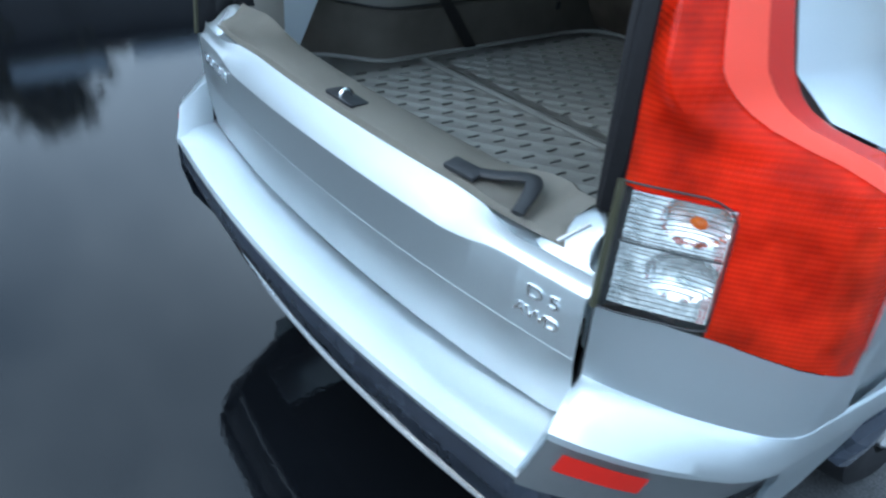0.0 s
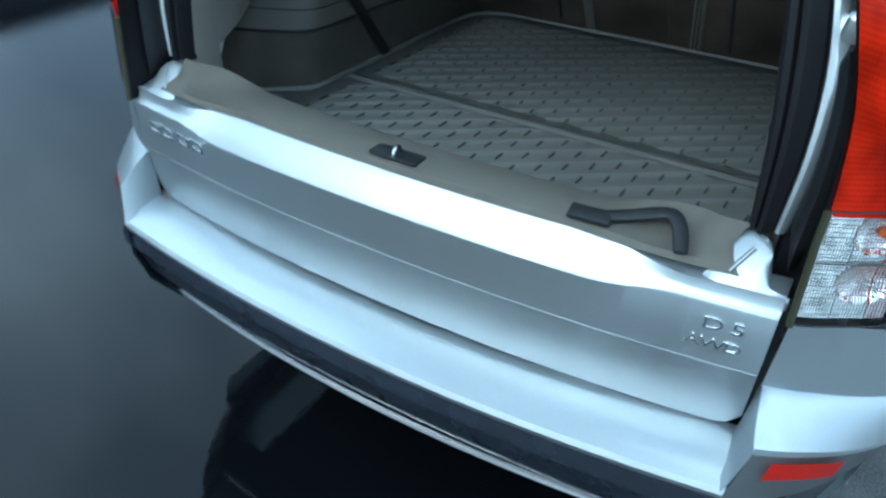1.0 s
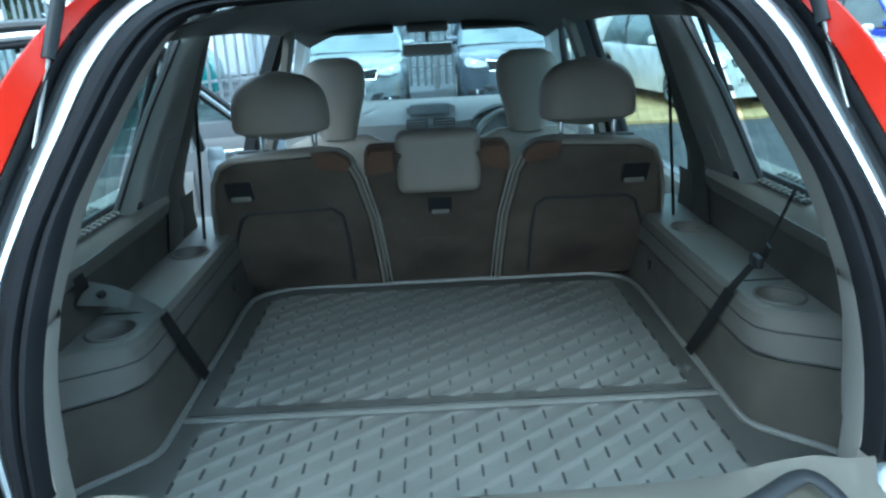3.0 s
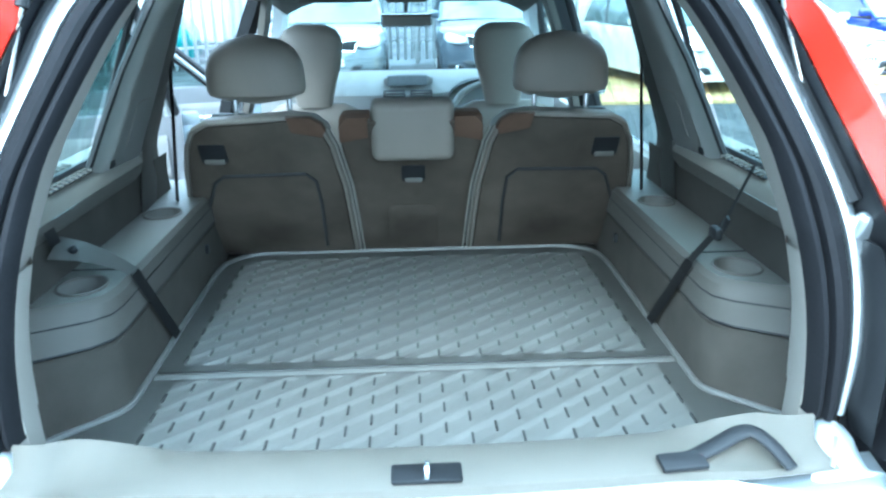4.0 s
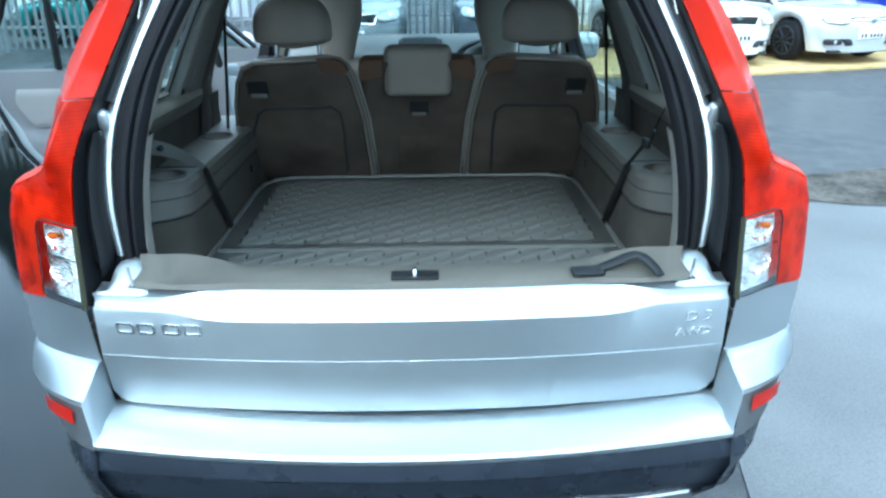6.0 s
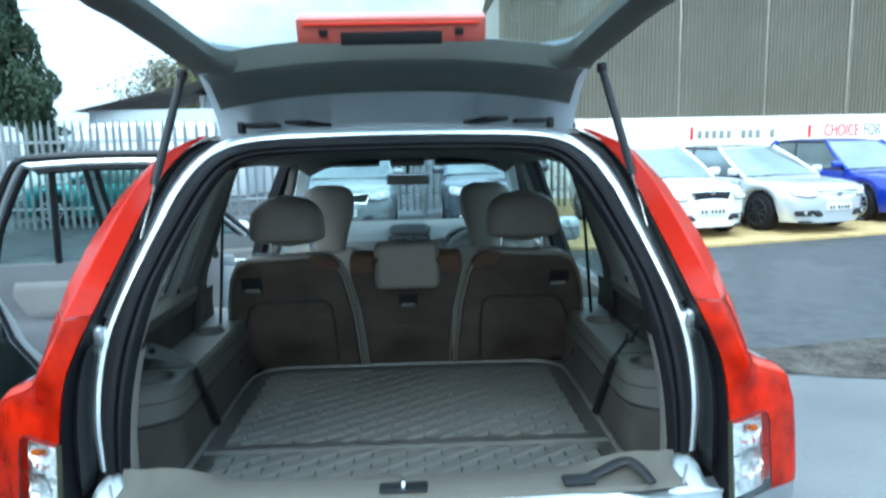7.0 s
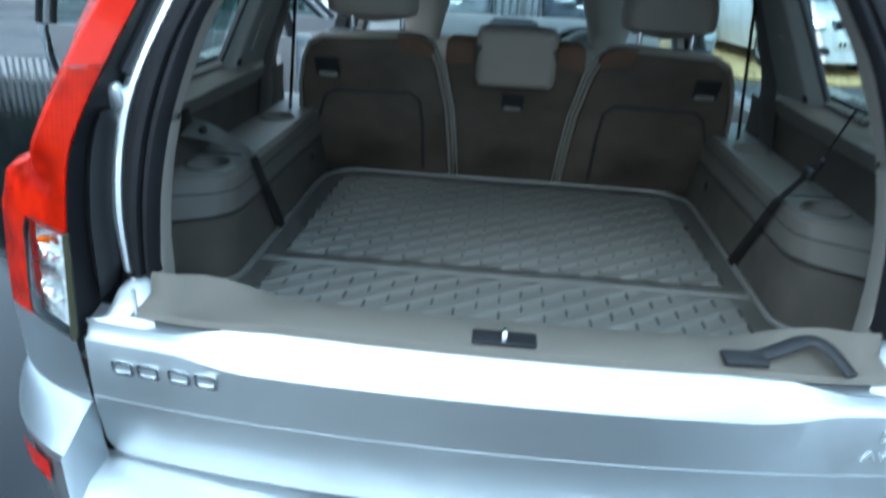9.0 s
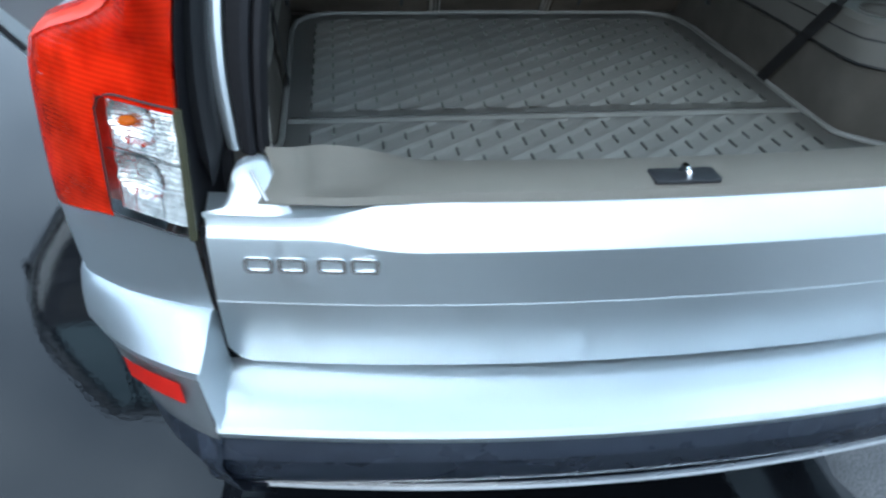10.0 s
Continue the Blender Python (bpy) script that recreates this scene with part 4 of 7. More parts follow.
part("glass_band", opened(loft([[hatch_point(u * gx(z), z, d) for u in np.linspace(-1.02, 1.02, 21)] for z, d in ((1.574, 0.017), (1.576, 0.035), (1.580, 0.064))], thick=0.004)), DARK_TRIM, hatch, "grey edge of the header trim")
part("inner_header", opened(loft(frame_rings(1.60, 1.722, lambda z: -hatch_half(z) + 0.002, lambda z: hatch_half(z) - 0.002, 10, 24, 0.026), thick=0.01)), SHADED_SILVER, hatch, "silver metal by the hinges, dulled for its shade")
part("lip_seal", opened(tube([hatch_point(x, 0.938, 0.02) for x in np.linspace(-0.67, 0.67, 30)], 0.012, 8)), RUBBER, hatch)
part("latch", opened(box((0.094, 0.036, 0.07), tuple(hatch_point(0.0, 0.956, 0.050)), 0.006)), SATIN_BLACK, lip, "black tailgate latch")
for s in (1, -1):
    part("latch_jaw", opened(box((0.036, 0.050, 0.062), tuple(hatch_point(s * 0.023, 0.955, 0.080)), 0.010, 3, (0, s * 8, 0))), material("blue_grey_latch", (0.045, 0.052, 0.068), 0.42, 0, 0.1, 8), lip)
    part("buffer", opened(cyl(0.013, 0.02, tuple(hatch_point(0.074 * s, 0.952, 0.058)), (17, 0, 0), 18, bevel=0.003)), RUBBER, lip)
part("latch_tongue", opened(box((0.011, 0.024, 0.05), tuple(hatch_point(0.0, 0.952, 0.080)), 0.005)), CHROME, lip)
part("lip_slot", opened(box((0.032, 0.012, 0.012), tuple(hatch_point(0.118, 0.952, 0.058)), 0.003)), SATIN_BLACK, lip)
# high stop lamp inside the glass
sy = hatch_y(1.473)
stop = part("stop_lamp", opened(box((0.432, 0.058, 0.055), (0, sy + 0.052, 1.458), 0.006)), lens("stop_lens", (0.58, 0.13, 0.10), 0.25, 0.1), hatch, "red high stop lamp")
part("lamp_cover", opened(box((0.232, 0.030, 0.010), (0.0, sy + 0.068, 1.427), 0.003)), SATIN_BLACK, stop)
part("lens_rib", opened(box((0.40, 0.004, 0.006), (0.0, sy + 0.036, 1.4285), 0.001)), PALE_RED, stop)
for s in (1, -1):
    part("clip", opened(box((0.02, 0.016, 0.008), (s * 0.155, sy + 0.055, 1.428), 0.003)), SATIN_BLACK, stop)
# ledge over the number plate, with its lamps in the underside
def ledge_profile(x):
    e = 1 - smooth(0.36, 0.47, abs(x))
    q = 0.05 * (abs(x) / 0.72) ** 2.5
    return [(x, q + y, z) for y, z in ((0.004, 0.962), (-0.015 - 0.008 * e, 0.966), (-0.018 - 0.055 * e, 0.972), (-0.020 - 0.068 * e, 0.985), (-0.020 - 0.068 * e, 1.03), (-0.016 - 0.03 * e, 1.09), (0.0, 1.13))]


part("plate_ledge", opened(sweep_x(ledge_profile, 0.47, 30, thick=0.01)), SILVER, hatch)
rec = part("plate_recess", opened(box((0.462, 0.066, 0.012), (0.003, -0.034, 0.960), 0.004)), DARK_PLASTIC, hatch, "dark strip with the number plate lamps")
for s in (1, -1):
    pl = part("plate_lamp", opened(box((0.052, 0.014, 0.008), (0.003 + 0.132 * s, -0.015, 0.952), 0.002)), REFLECTOR, rec, "number plate lamp")
    part("lamp_seat", opened(box((0.094, 0.026, 0.004), (0.003 + 0.132 * s, -0.016, 0.954), 0.001)), SATIN_BLACK, rec)
    for u in (-0.036, 0.036):
        part("screw", opened(cyl(0.0065, 0.008, (0.003 + 0.132 * s + u, -0.015, 0.952), (0, 0, 0), 12)), DULL_METAL, pl)
part("release_pad", opened(box((0.098, 0.034, 0.012), (0.0, -0.020, 0.953), 0.003)), RUBBER, rec)
for s in (1, -1):
    gd = part("lip_guide", opened(box((0.026, 0.05, 0.10), tuple(hatch_point(s * 0.640, 0.985, 0.046)), 0.010, 3, (20, 0, 0))), SATIN_BLACK, lip)
    part("guide_slit", opened(box((0.010, 0.01, 0.075), tuple(hatch_point(s * 0.622, 0.965, 0.040)), 0.002, 1, (20, 0, 0))), DULL_METAL, gd)
# hinges and gas struts
ROD_METAL = material("strut_rod_metal", (0.24, 0.235, 0.23), 0.25, 1.0, 0.15, 20)
for s in (1, -1):
    hg = part("hinge", box((0.085, 0.09, 0.012), (s * 0.370, 0.585, 1.730), 0.003), SATIN_BLACK, hatch)
    part("hinge_arm", box((0.075, 0.12, 0.010), (s * 0.245, 0.58, 1.733), 0.004, 2, (-4, 0, s * 28)), SATIN_BLACK, hg)
    part("hinge_bracket", box((0.014, 0.05, 0.03), (s * 0.418, 0.54, 1.722), 0.004), SATIN_BLACK, hg)
    lo, hi = Vector((s * 0.608, 0.212, 1.392)), Vector((s * 0.524, 0.40, 1.85))
    st = part("gas_strut", tube([lo.lerp(hi, 0.42), lo.lerp(hi, 0.43), hi], 0.0105, 12), SATIN_BLACK, hatch, "black gas strut with a bright rod")
    part("rod", tube([lo, lo.lerp(hi, 0.43)], 0.0042, 10), ROD_METAL, st, "bright strut rod")
    part("socket", tube([lo, lo.lerp(hi, 0.10)], 0.009, 10), DARK_PLASTIC, st)
    part("ball_joint", box((0.026, 0.03, 0.03), tuple(lo), 0.008), SATIN_BLACK, st)
    part("top_joint", box((0.024, 0.03, 0.03), tuple(hi), 0.008), SATIN_BLACK, st)


# ---- inside the car ----
part("cabin_floor", box((1.70, 3.0, 0.04), (0, 2.2, 0.40), 0.01), CARPET, car)
part("boot_floor", box((1.66, 1.52, 0.03), (0, 0.88, 0.712), 0.01), CARPET, car)
part("boot_back_wall", box((1.60, 0.03, 0.36), (0, 1.46, 0.56), 0.01), CARPET, car)
rings = []
for i in range(24):
    y = lerp(0.365, 2.86, i / 23)
    h = table(y, [0.36, 0.6, 1.2, 2.4, 2.86], [0.50, 0.55, 0.60, 0.605, 0.585])
    zc = table(y, [0.36, 0.5, 0.9, 1.6, 2.5, 2.86], [1.654, 1.668, 1.685, 1.69, 1.66, 1.60])
    rings.append([(h * s, y, zc - 0.085 * abs(s) ** 4) for s in np.linspace(-1, 1, 15)])
part("headliner", loft(rings, thick=-0.01), HEADLINER, car, "pale grey roof lining")


def pillar_trim():
    """From the seal's inner edge forwards to the rear side window."""
    rings = []
    for p in [q for q in resample(SEAL, 50) if q.z < 1.635]:
        fy = table(p.z, [0.9, 1.2, 1.4, 1.6, 1.65], [0.47, 0.55, 0.66, 0.80, 0.86])
        fx = table(p.z, [0.9, 1.1, 1.2, 1.4, 1.6, 1.65], [0.80, 0.80, 0.785, 0.70, 0.615, 0.58])
        q = Vector((fx, fy, p.z + 0.01))
        rings.append([p + Vector((0.012, 0.0, 0)), p + Vector((0.004, 0.012, 0)), p.lerp(q, 0.25) + Vector((-0.02, 0.02, 0)), p.lerp(q, 0.6) + Vector((-0.012, 0.02, 0)), q, q + Vector((0.04, 0.02, 0))])
    return loft(rings)


both_sides("rear_pillar_trim", pillar_trim, TRIM, car, "beige trim of the rear pillar")


def lower_post():
    rings = []
    for z in np.linspace(0.74, 1.22, 10):
        p = at_height(resample(SEAL, 50), max(z, 0.9))
        p.z = z
        rings.append([p + Vector((0.012, 0.005, 0)), p + Vector((0.0, 0.02, 0)), p + Vector((0.004, 0.07, 0)), p + Vector((0.03, 0.115, 0)), p + Vector((0.10, 0.13, 0))])
    return loft(rings)


both_sides("rear_post_trim", lower_post, TRIM, car)


def holed_plate(outer, holes, z):
    """A flat plate with round wells let into it: (x, y, radius, depth)."""
    bm = bmesh.new()
    def ring(pts):
        vs = [bm.verts.new((*p, z)) for p in pts]
        return [bm.edges.new((vs[i], vs[(i + 1) % len(vs)])) for i in range(len(vs))], vs
    es, _ = ring(outer)
    wells = []
    for hx, hy, r, d in holes:
        e2, v2 = ring([(hx + r * math.cos(2 * math.pi * k / 28), hy + 1.15 * r * math.sin(2 * math.pi * k / 28)) for k in range(28)])
        es += e2
        wells.append((v2, d))
    bmesh.ops.triangle_fill(bm, use_beauty=True, edges=es)
    for v2, d in wells:
        low = [bm.verts.new((v.co.x, v.co.y, z - d)) for v in v2]
        for i in range(28):
            j = (i + 1) % 28
            bm.faces.new((v2[i], v2[j], low[j], low[i]))
        bm.faces.new(low)
    bmesh.ops.recalc_face_normals(bm, faces=bm.faces)
    return bm


SHELF = [(0.655, 1.62), (0.652, 0.72), (0.651, 0.635), (0.660, 0.590), (0.690, 0.563), (0.790, 0.520), (0.86, 0.50)]
SHELF_FOOT = [(0.655, 1.62), (0.641, 0.72), (0.640, 0.60), (0.648, 0.545), (0.688, 0.490), (0.776, 0.410), (0.86, 0.37)]


def shelf_plan(z, out=0.0):
    t = (1.0 - z) / 0.255
    return [(lerp(a[0], b[0], t) + out, lerp(a[1], b[1], t) + 0.5 * out) for a, b in zip(SHELF, SHELF_FOOT)]


def shelf_wall(z0, z1, out):
    """The side box's wall between two heights, following its plan."""
    rings = []
    for z, o in ((z0, out), (lerp(z0, z1, 0.5), out - 0.003), (z1 - 0.012, out - 0.001), (z1, out + 0.010)):
        rings.append([(x, y, z) for x, y in shelf_plan(z, o)])
    return loft(rings)


for f in (lambda b: b, flip_x):
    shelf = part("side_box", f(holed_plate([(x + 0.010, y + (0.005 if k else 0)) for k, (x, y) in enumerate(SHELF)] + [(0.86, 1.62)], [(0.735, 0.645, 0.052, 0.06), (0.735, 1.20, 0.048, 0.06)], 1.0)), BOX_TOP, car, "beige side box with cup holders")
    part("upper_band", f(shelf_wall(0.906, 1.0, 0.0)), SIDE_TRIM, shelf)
    part("carpet_face", f(shelf_wall(0.70, 0.900, 0.006)), CARPET, shelf, "carpeted face of the side box")
    part("groove", f(tube([(x, y, 0.903) for x, y in shelf_plan(0.903, 0.004)], 0.004, 6)), SATIN_BLACK, shelf)
    part("groove", f(tube([(x, y, 0.958) for x, y in shelf_plan(0.958, -0.002)], 0.0022, 6)), SATIN_BLACK, shelf)
    part("lid_line", f(tube([(0.668, 0.745, 1.001), (0.80, 0.745, 1.001)], 0.002, 4)), SATIN_BLACK, shelf)
    part("shelf_hook", f(box((0.012, 0.02, 0.03), (0.652, 1.31, 0.85), 0.004)), SATIN_BLACK, shelf)
    for hx, hy in ((0.735, 0.645), (0.735, 1.20)):
        part("cup_rim", f(tube([(hx + 0.052 * math.cos(a), hy + 0.058 * math.sin(a), 1.0015) for a in np.linspace(0, 2 * math.pi, 29)], 0.0035, 6)), SIDE_TRIM, shelf)
    # carpeted wall and the ledge under the window
    part("side_wall", f(loft([[(0.80, y, 0.98), (0.806, y, 1.06), (0.80, y, 1.125)] for y in np.linspace(0.38, 1.50, 10)])), SHADED_CARPET, car)
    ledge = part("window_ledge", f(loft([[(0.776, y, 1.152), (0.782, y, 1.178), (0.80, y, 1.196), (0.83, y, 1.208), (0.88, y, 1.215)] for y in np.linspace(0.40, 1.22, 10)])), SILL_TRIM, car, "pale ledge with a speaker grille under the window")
    # face in the darker trim, for the shade below the ledge's top
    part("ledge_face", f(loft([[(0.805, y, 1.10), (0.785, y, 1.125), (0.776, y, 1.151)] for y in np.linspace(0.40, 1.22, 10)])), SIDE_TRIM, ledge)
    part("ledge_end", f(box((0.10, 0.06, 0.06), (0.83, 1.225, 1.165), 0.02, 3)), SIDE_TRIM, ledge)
    part("speaker_recess", f(box((0.07, 0.24, 0.006), (0.822, 0.80, 1.205), 0.002, 1, (0, -14, 0))), SATIN_BLACK, ledge)
    for k in range(9):
        part("grille_bar", f(box((0.075, 0.004, 0.006), (0.821, 0.695 + k * 0.0265, 1.209), 0.001, 1, (0, -14, 0))), SIDE_TRIM, ledge)
    for k in range(3):
        part("grille_bar", f(box((0.004, 0.24, 0.006), (0.80 + k * 0.021, 0.80, 1.2035 + k * 0.0052), 0.001, 1, (0, -14, 0))), SIDE_TRIM, ledge)
    part("ledge_catch", f(box((0.03, 0.04, 0.03), (0.792, 1.02, 1.195), 0.008)), SATIN_BLACK, ledge)
    # inner trim of the pillar between the windows
    ct = part("door_pillar_trim", f(loft([[(x, y0, z), (x - 0.016, lerp(y0, y1, 0.12), z), (x - 0.022, lerp(y0, y1, 0.9), z), (x - 0.018, y1, z)] for z, y0, y1, x in
              ((1.15, 0.93, 1.235, 0.808), (1.2, 0.92, 1.24, 0.795), (1.3, 0.94, 1.25, 0.755), (1.4, 0.97, 1.25, 0.715), (1.55, 1.03, 1.24, 0.652), (1.66, 1.08, 1.22, 0.59))], thick=0.01)), TRIM_LIGHT, car, "pale trim of the pillar between the windows")
    # front half darkened for the shade on the pillar's turned-away face
    part("pillar_front_trim", f(loft([[(x - 0.019, y0, z), (x - 0.012, lerp(y0, y1, 0.5), z), (x + 0.004, y1, z)] for z, y0, y1, x in
              ((1.0, 1.20, 1.47, 0.812), (1.15, 1.237, 1.46, 0.808), (1.2, 1.242, 1.45, 0.795), (1.3, 1.252, 1.43, 0.755), (1.4, 1.252, 1.40, 0.715), (1.55, 1.242, 1.35, 0.652), (1.66, 1.222, 1.30, 0.59))], thick=0.01)), SIDE_TRIM, ct, "front half of the pillar trim, darkened for its shade")
    part("trim_line", f(tube([(0.768, 1.09, 1.22), (0.727, 1.10, 1.325), (0.721, 1.115, 1.338), (0.720, 1.20, 1.338)], 0.0025, 5)), TRIM, ct)
    part("window_rail", f(tube([(0.80, 0.912, 1.195), (0.745, 0.943, 1.33), (0.703, 0.97, 1.43), (0.625, 1.04, 1.60)], 0.009, 6)), SATIN_BLACK, ct)
    part("window_sill_rail", f(tube([(0.815, 0.98, 1.21), (0.82, 0.44, 1.21)], 0.009, 6)), SATIN_BLACK, ct)

# rearmost seat belts, hung along the side boxes
for sx in (1, -1):
    belt = thing("seat_belt", "dark seat belt hanging beside the boot's side box", "seat belt", (sx * 0.66, 0.89, 0.75), CAR, "rear seat belts")
    def strap(p, q, w, n=14, sag=0.0, mid=0.0):
        p, q = Vector(p), Vector(q)
        rings = []
        for k in range(n + 1):
            c = p.lerp(q, k / n) + Vector((0, 0, -sag * math.sin(math.pi * k / n)))
            rings.append([c + Vector((0, -w / 2, 0)), c + Vector((0, w / 2, 0))])
        b = loft(rings, thick=0.003)
        return b
    if sx > 0:
        part("webbing", strap((0.752, 0.66, 1.235), (0.702, 0.665, 1.100), 0.014), BELT, belt)
        part("folded_webbing", strap((0.702, 0.665, 1.100), (0.640, 0.685, 1.004), 0.030), BELT, belt)
        part("folded_webbing", strap((0.640, 0.685, 1.004), (0.632, 0.888, 0.752), 0.046), BELT, belt)
        part("tongue", box((0.008, 0.022, 0.036), (0.702, 0.660, 1.100), 0.004, 2, (20, 10, 0)), SATIN_BLACK, belt)
        part("tongue_grip", box((0.02, 0.045, 0.03), (0.688, 0.672, 1.075), 0.008), SATIN_BLACK, belt)
    else:
        part("webbing", strap((-0.785, 0.60, 1.25), (-0.782, 0.66, 1.092), 0.046), BELT, belt)
        part("folded_webbing", strap((-0.644, 0.708, 1.010), (-0.634, 0.895, 0.752), 0.048), BELT, belt)
        cover = part("belt_cover", loft([[(-0.79, 0.625, 1.072), (-0.79, 0.70, 1.100)], [(-0.74, 0.645, 1.060), (-0.74, 0.705, 1.084)], [(-0.70, 0.662, 1.044), (-0.70, 0.708, 1.064)], [(-0.665, 0.680, 1.022), (-0.665, 0.720, 1.032)], [(-0.642, 0.686, 1.006), (-0.642, 0.728, 1.008)]], thick=0.012), BOX_TOP, belt, "beige plastic belt cover")
        part("rivet", cyl(0.010, 0.012, (-0.752, 0.668, 1.078), (20, -18, 0), 14, bevel=0.002), SATIN_BLACK, cover)

# belts of the outer rear seats
for sx in (1, -1):
    belt = thing("seat_belt", "black seat belt hanging from the pillar beside a rear seat", "seat belt", (sx * 0.75, 1.33, 1.0), CAR, "rear seat belts")
    part("webbing", loft([[(sx * (lerp(0.735, 0.70, t) - 0.008), 1.335 + 0.02 * t, lerp(1.0, 1.50, t)), (sx * (lerp(0.735, 0.70, t) + 0.008), 1.352 + 0.02 * t, lerp(1.0, 1.50, t))] for t in np.linspace(0, 1, 10)], thick=0.003), BELT, belt)
    part("guide_loop", box((0.03, 0.07, 0.05), (sx * 0.70, 1.36, 1.51), 0.01, 3), SATIN_BLACK, belt)

# ---- rubber mat in the boot ----
mat_thing = thing("boot_mat", "grey rubber boot mat with a raised slanting tread", "mat", (0, 0.95, 0.728), CAR)
MZ = 0.742
SLOT_RUBBER = material("slot_rubber", (0.045, 0.046, 0.044), 0.6, 0, 0.15, 8)


def mat_half(y):
    return table(y, [0.15, 0.40, 0.43, 0.54, 0.58, 1.36, 1.45, 1.51, 1.545], [0.80, 0.79, 0.765, 0.645, 0.638, 0.648, 0.638, 0.60, 0.52])


rings = []
for y in list(np.linspace(0.15, 0.68, 24)) + list(np.linspace(0.70, 1.545, 34)):
    w = mat_half(y)
    rings.append([(w * s, y, MZ) for s in np.linspace(-1, 1, 9)])
part("sheet", loft(rings, thick=-0.012), MAT, mat_thing)
edge = [(mat_half(y), y, MZ + 0.004) for y in np.linspace(0.15, 1.545, 60)]
part("rim", tube(edge + [(-x, y, z) for x, y, z in reversed(edge)], 0.008, 8), MAT, mat_thing, "raised rubber rim")
part("fold_ridge", loft([[(x, 0.678, MZ), (x, 0.684, MZ + 0.003), (x, 0.692, MZ + 0.004), (x, 0.700, MZ + 0.003), (x, 0.706, MZ)] for x in np.linspace(-0.632, 0.632, 12)]), MAT, mat_thing)
part("fold_groove", box((1.25, 0.004, 0.003), (0, 0.7085, MZ + 0.001), 0.001), SLOT_RUBBER, mat_thing)


PX, PY = 0.105, 0.080


def ridges(y0, y1, x0, x1):
    """Slanting ribs: each rises quickly towards the tailgate and falls away slowly to the front."""
    bm = bmesh.new()
    xs = np.linspace(x0, x1, 45)
    slope = PY / PX
    prof = ((0.0, 0.0008), (0.10, 0.0012), (0.20, 0.0040), (0.29, 0.0050), (0.38, 0.0044), (0.54, 0.0022), (0.75, 0.0011), (1.0, 0.0008))
    n0, n1 = int((y0 - slope * x1) / PY) - 2, int((y1 - slope * x0) / PY) + 2
    for n in range(n0, n1 + 1):
        grid = []
        for x in xs:
            base = n * PY + slope * x
            grid.append([(x, min(y1, max(y0, base + f * PY)), MZ + z * min(1.0, 0.25 + 12 * min(x - x0, x1 - x))) for f, z in prof])
        for a, b in zip(grid, grid[1:]):
            for k in range(len(prof) - 1):
                q = (a[k], b[k], b[k + 1], a[k + 1])
                if max(p[1] for p in q) - min(p[1] for p in q) > 1e-4:
                    bm.faces.new([bm.verts.new(p) for p in q])
    bmesh.ops.remove_doubles(bm, verts=bm.verts, dist=1e-5)
    return bm


def slots(y0, y1, x0, x1):
    """Short dark cuts along the columns, set off by half a pitch from one column to the next."""
    bm = bmesh.new()
    for i in range(int((x1 - x0) / PX * 2) + 1):
        x = x0 + i * PX / 2
        y = y0 + 0.03 + (0.5 * (i % 2)) * PY
        while y < y1 - 0.02:
            merge(bm, box((0.0050, 0.036, 0.0034), (x, y, MZ + 0.0026), 0.0, 1))
            y += PY
    return bm


for y0, y1 in ((0.74, 1.475), (0.16, 0.665)):
    ob = part("tread", ridges(y0, y1, -0.5775, 0.5775), MAT, mat_thing, "raised slanting tread", sharp=60)
    ob["kind"] = "stuff"
    ob = part("slot_pattern", slots(y0, y1, -0.5775, 0.5775), SLOT_RUBBER, mat_thing, "short dark slots in the tread", smooth=False)
    ob["kind"] = "stuff"


# ---- seats ----
def cushion(sections, axis="z", n=22, power=3.0):
    """A padded body: superelliptic sections (centre, half width, half depth) stacked along z."""
    rings = []
    for c, hw_, hd in sections:
        ring = []
        for k in range(n):
            a = 2 * math.pi * k / n
            ca, sa = math.cos(a), math.sin(a)
            ring.append((c[0] + hw_ * math.copysign(abs(ca) ** (2 / power), ca), c[1] + hd * math.copysign(abs(sa) ** (2 / power), sa), c[2]))
        rings.append(ring)
    return loft(rings, closed=True, caps=True)


def headrest(cx, cy, z0, z1, w, d, power=3.0, lean=0.03):
    secs = []
    for k in range(15):
        t = k / 14
        # a full, rounded pad
        f = max(0.05, min(1.0, (t / 0.16)) ** 0.45 * max(0.0, 1 - (max(0.0, t - 0.30) / 0.70) ** 3.4) ** 0.5)
        secs.append(((cx, cy - lean * t, lerp(z0, z1, t)), w / 2 * (0.93 + 0.07 * math.sin(math.pi * min(1, 0.35 + t * 0.62))) * f, d / 2 * f))
    return cushion(secs, n=28, power=power)


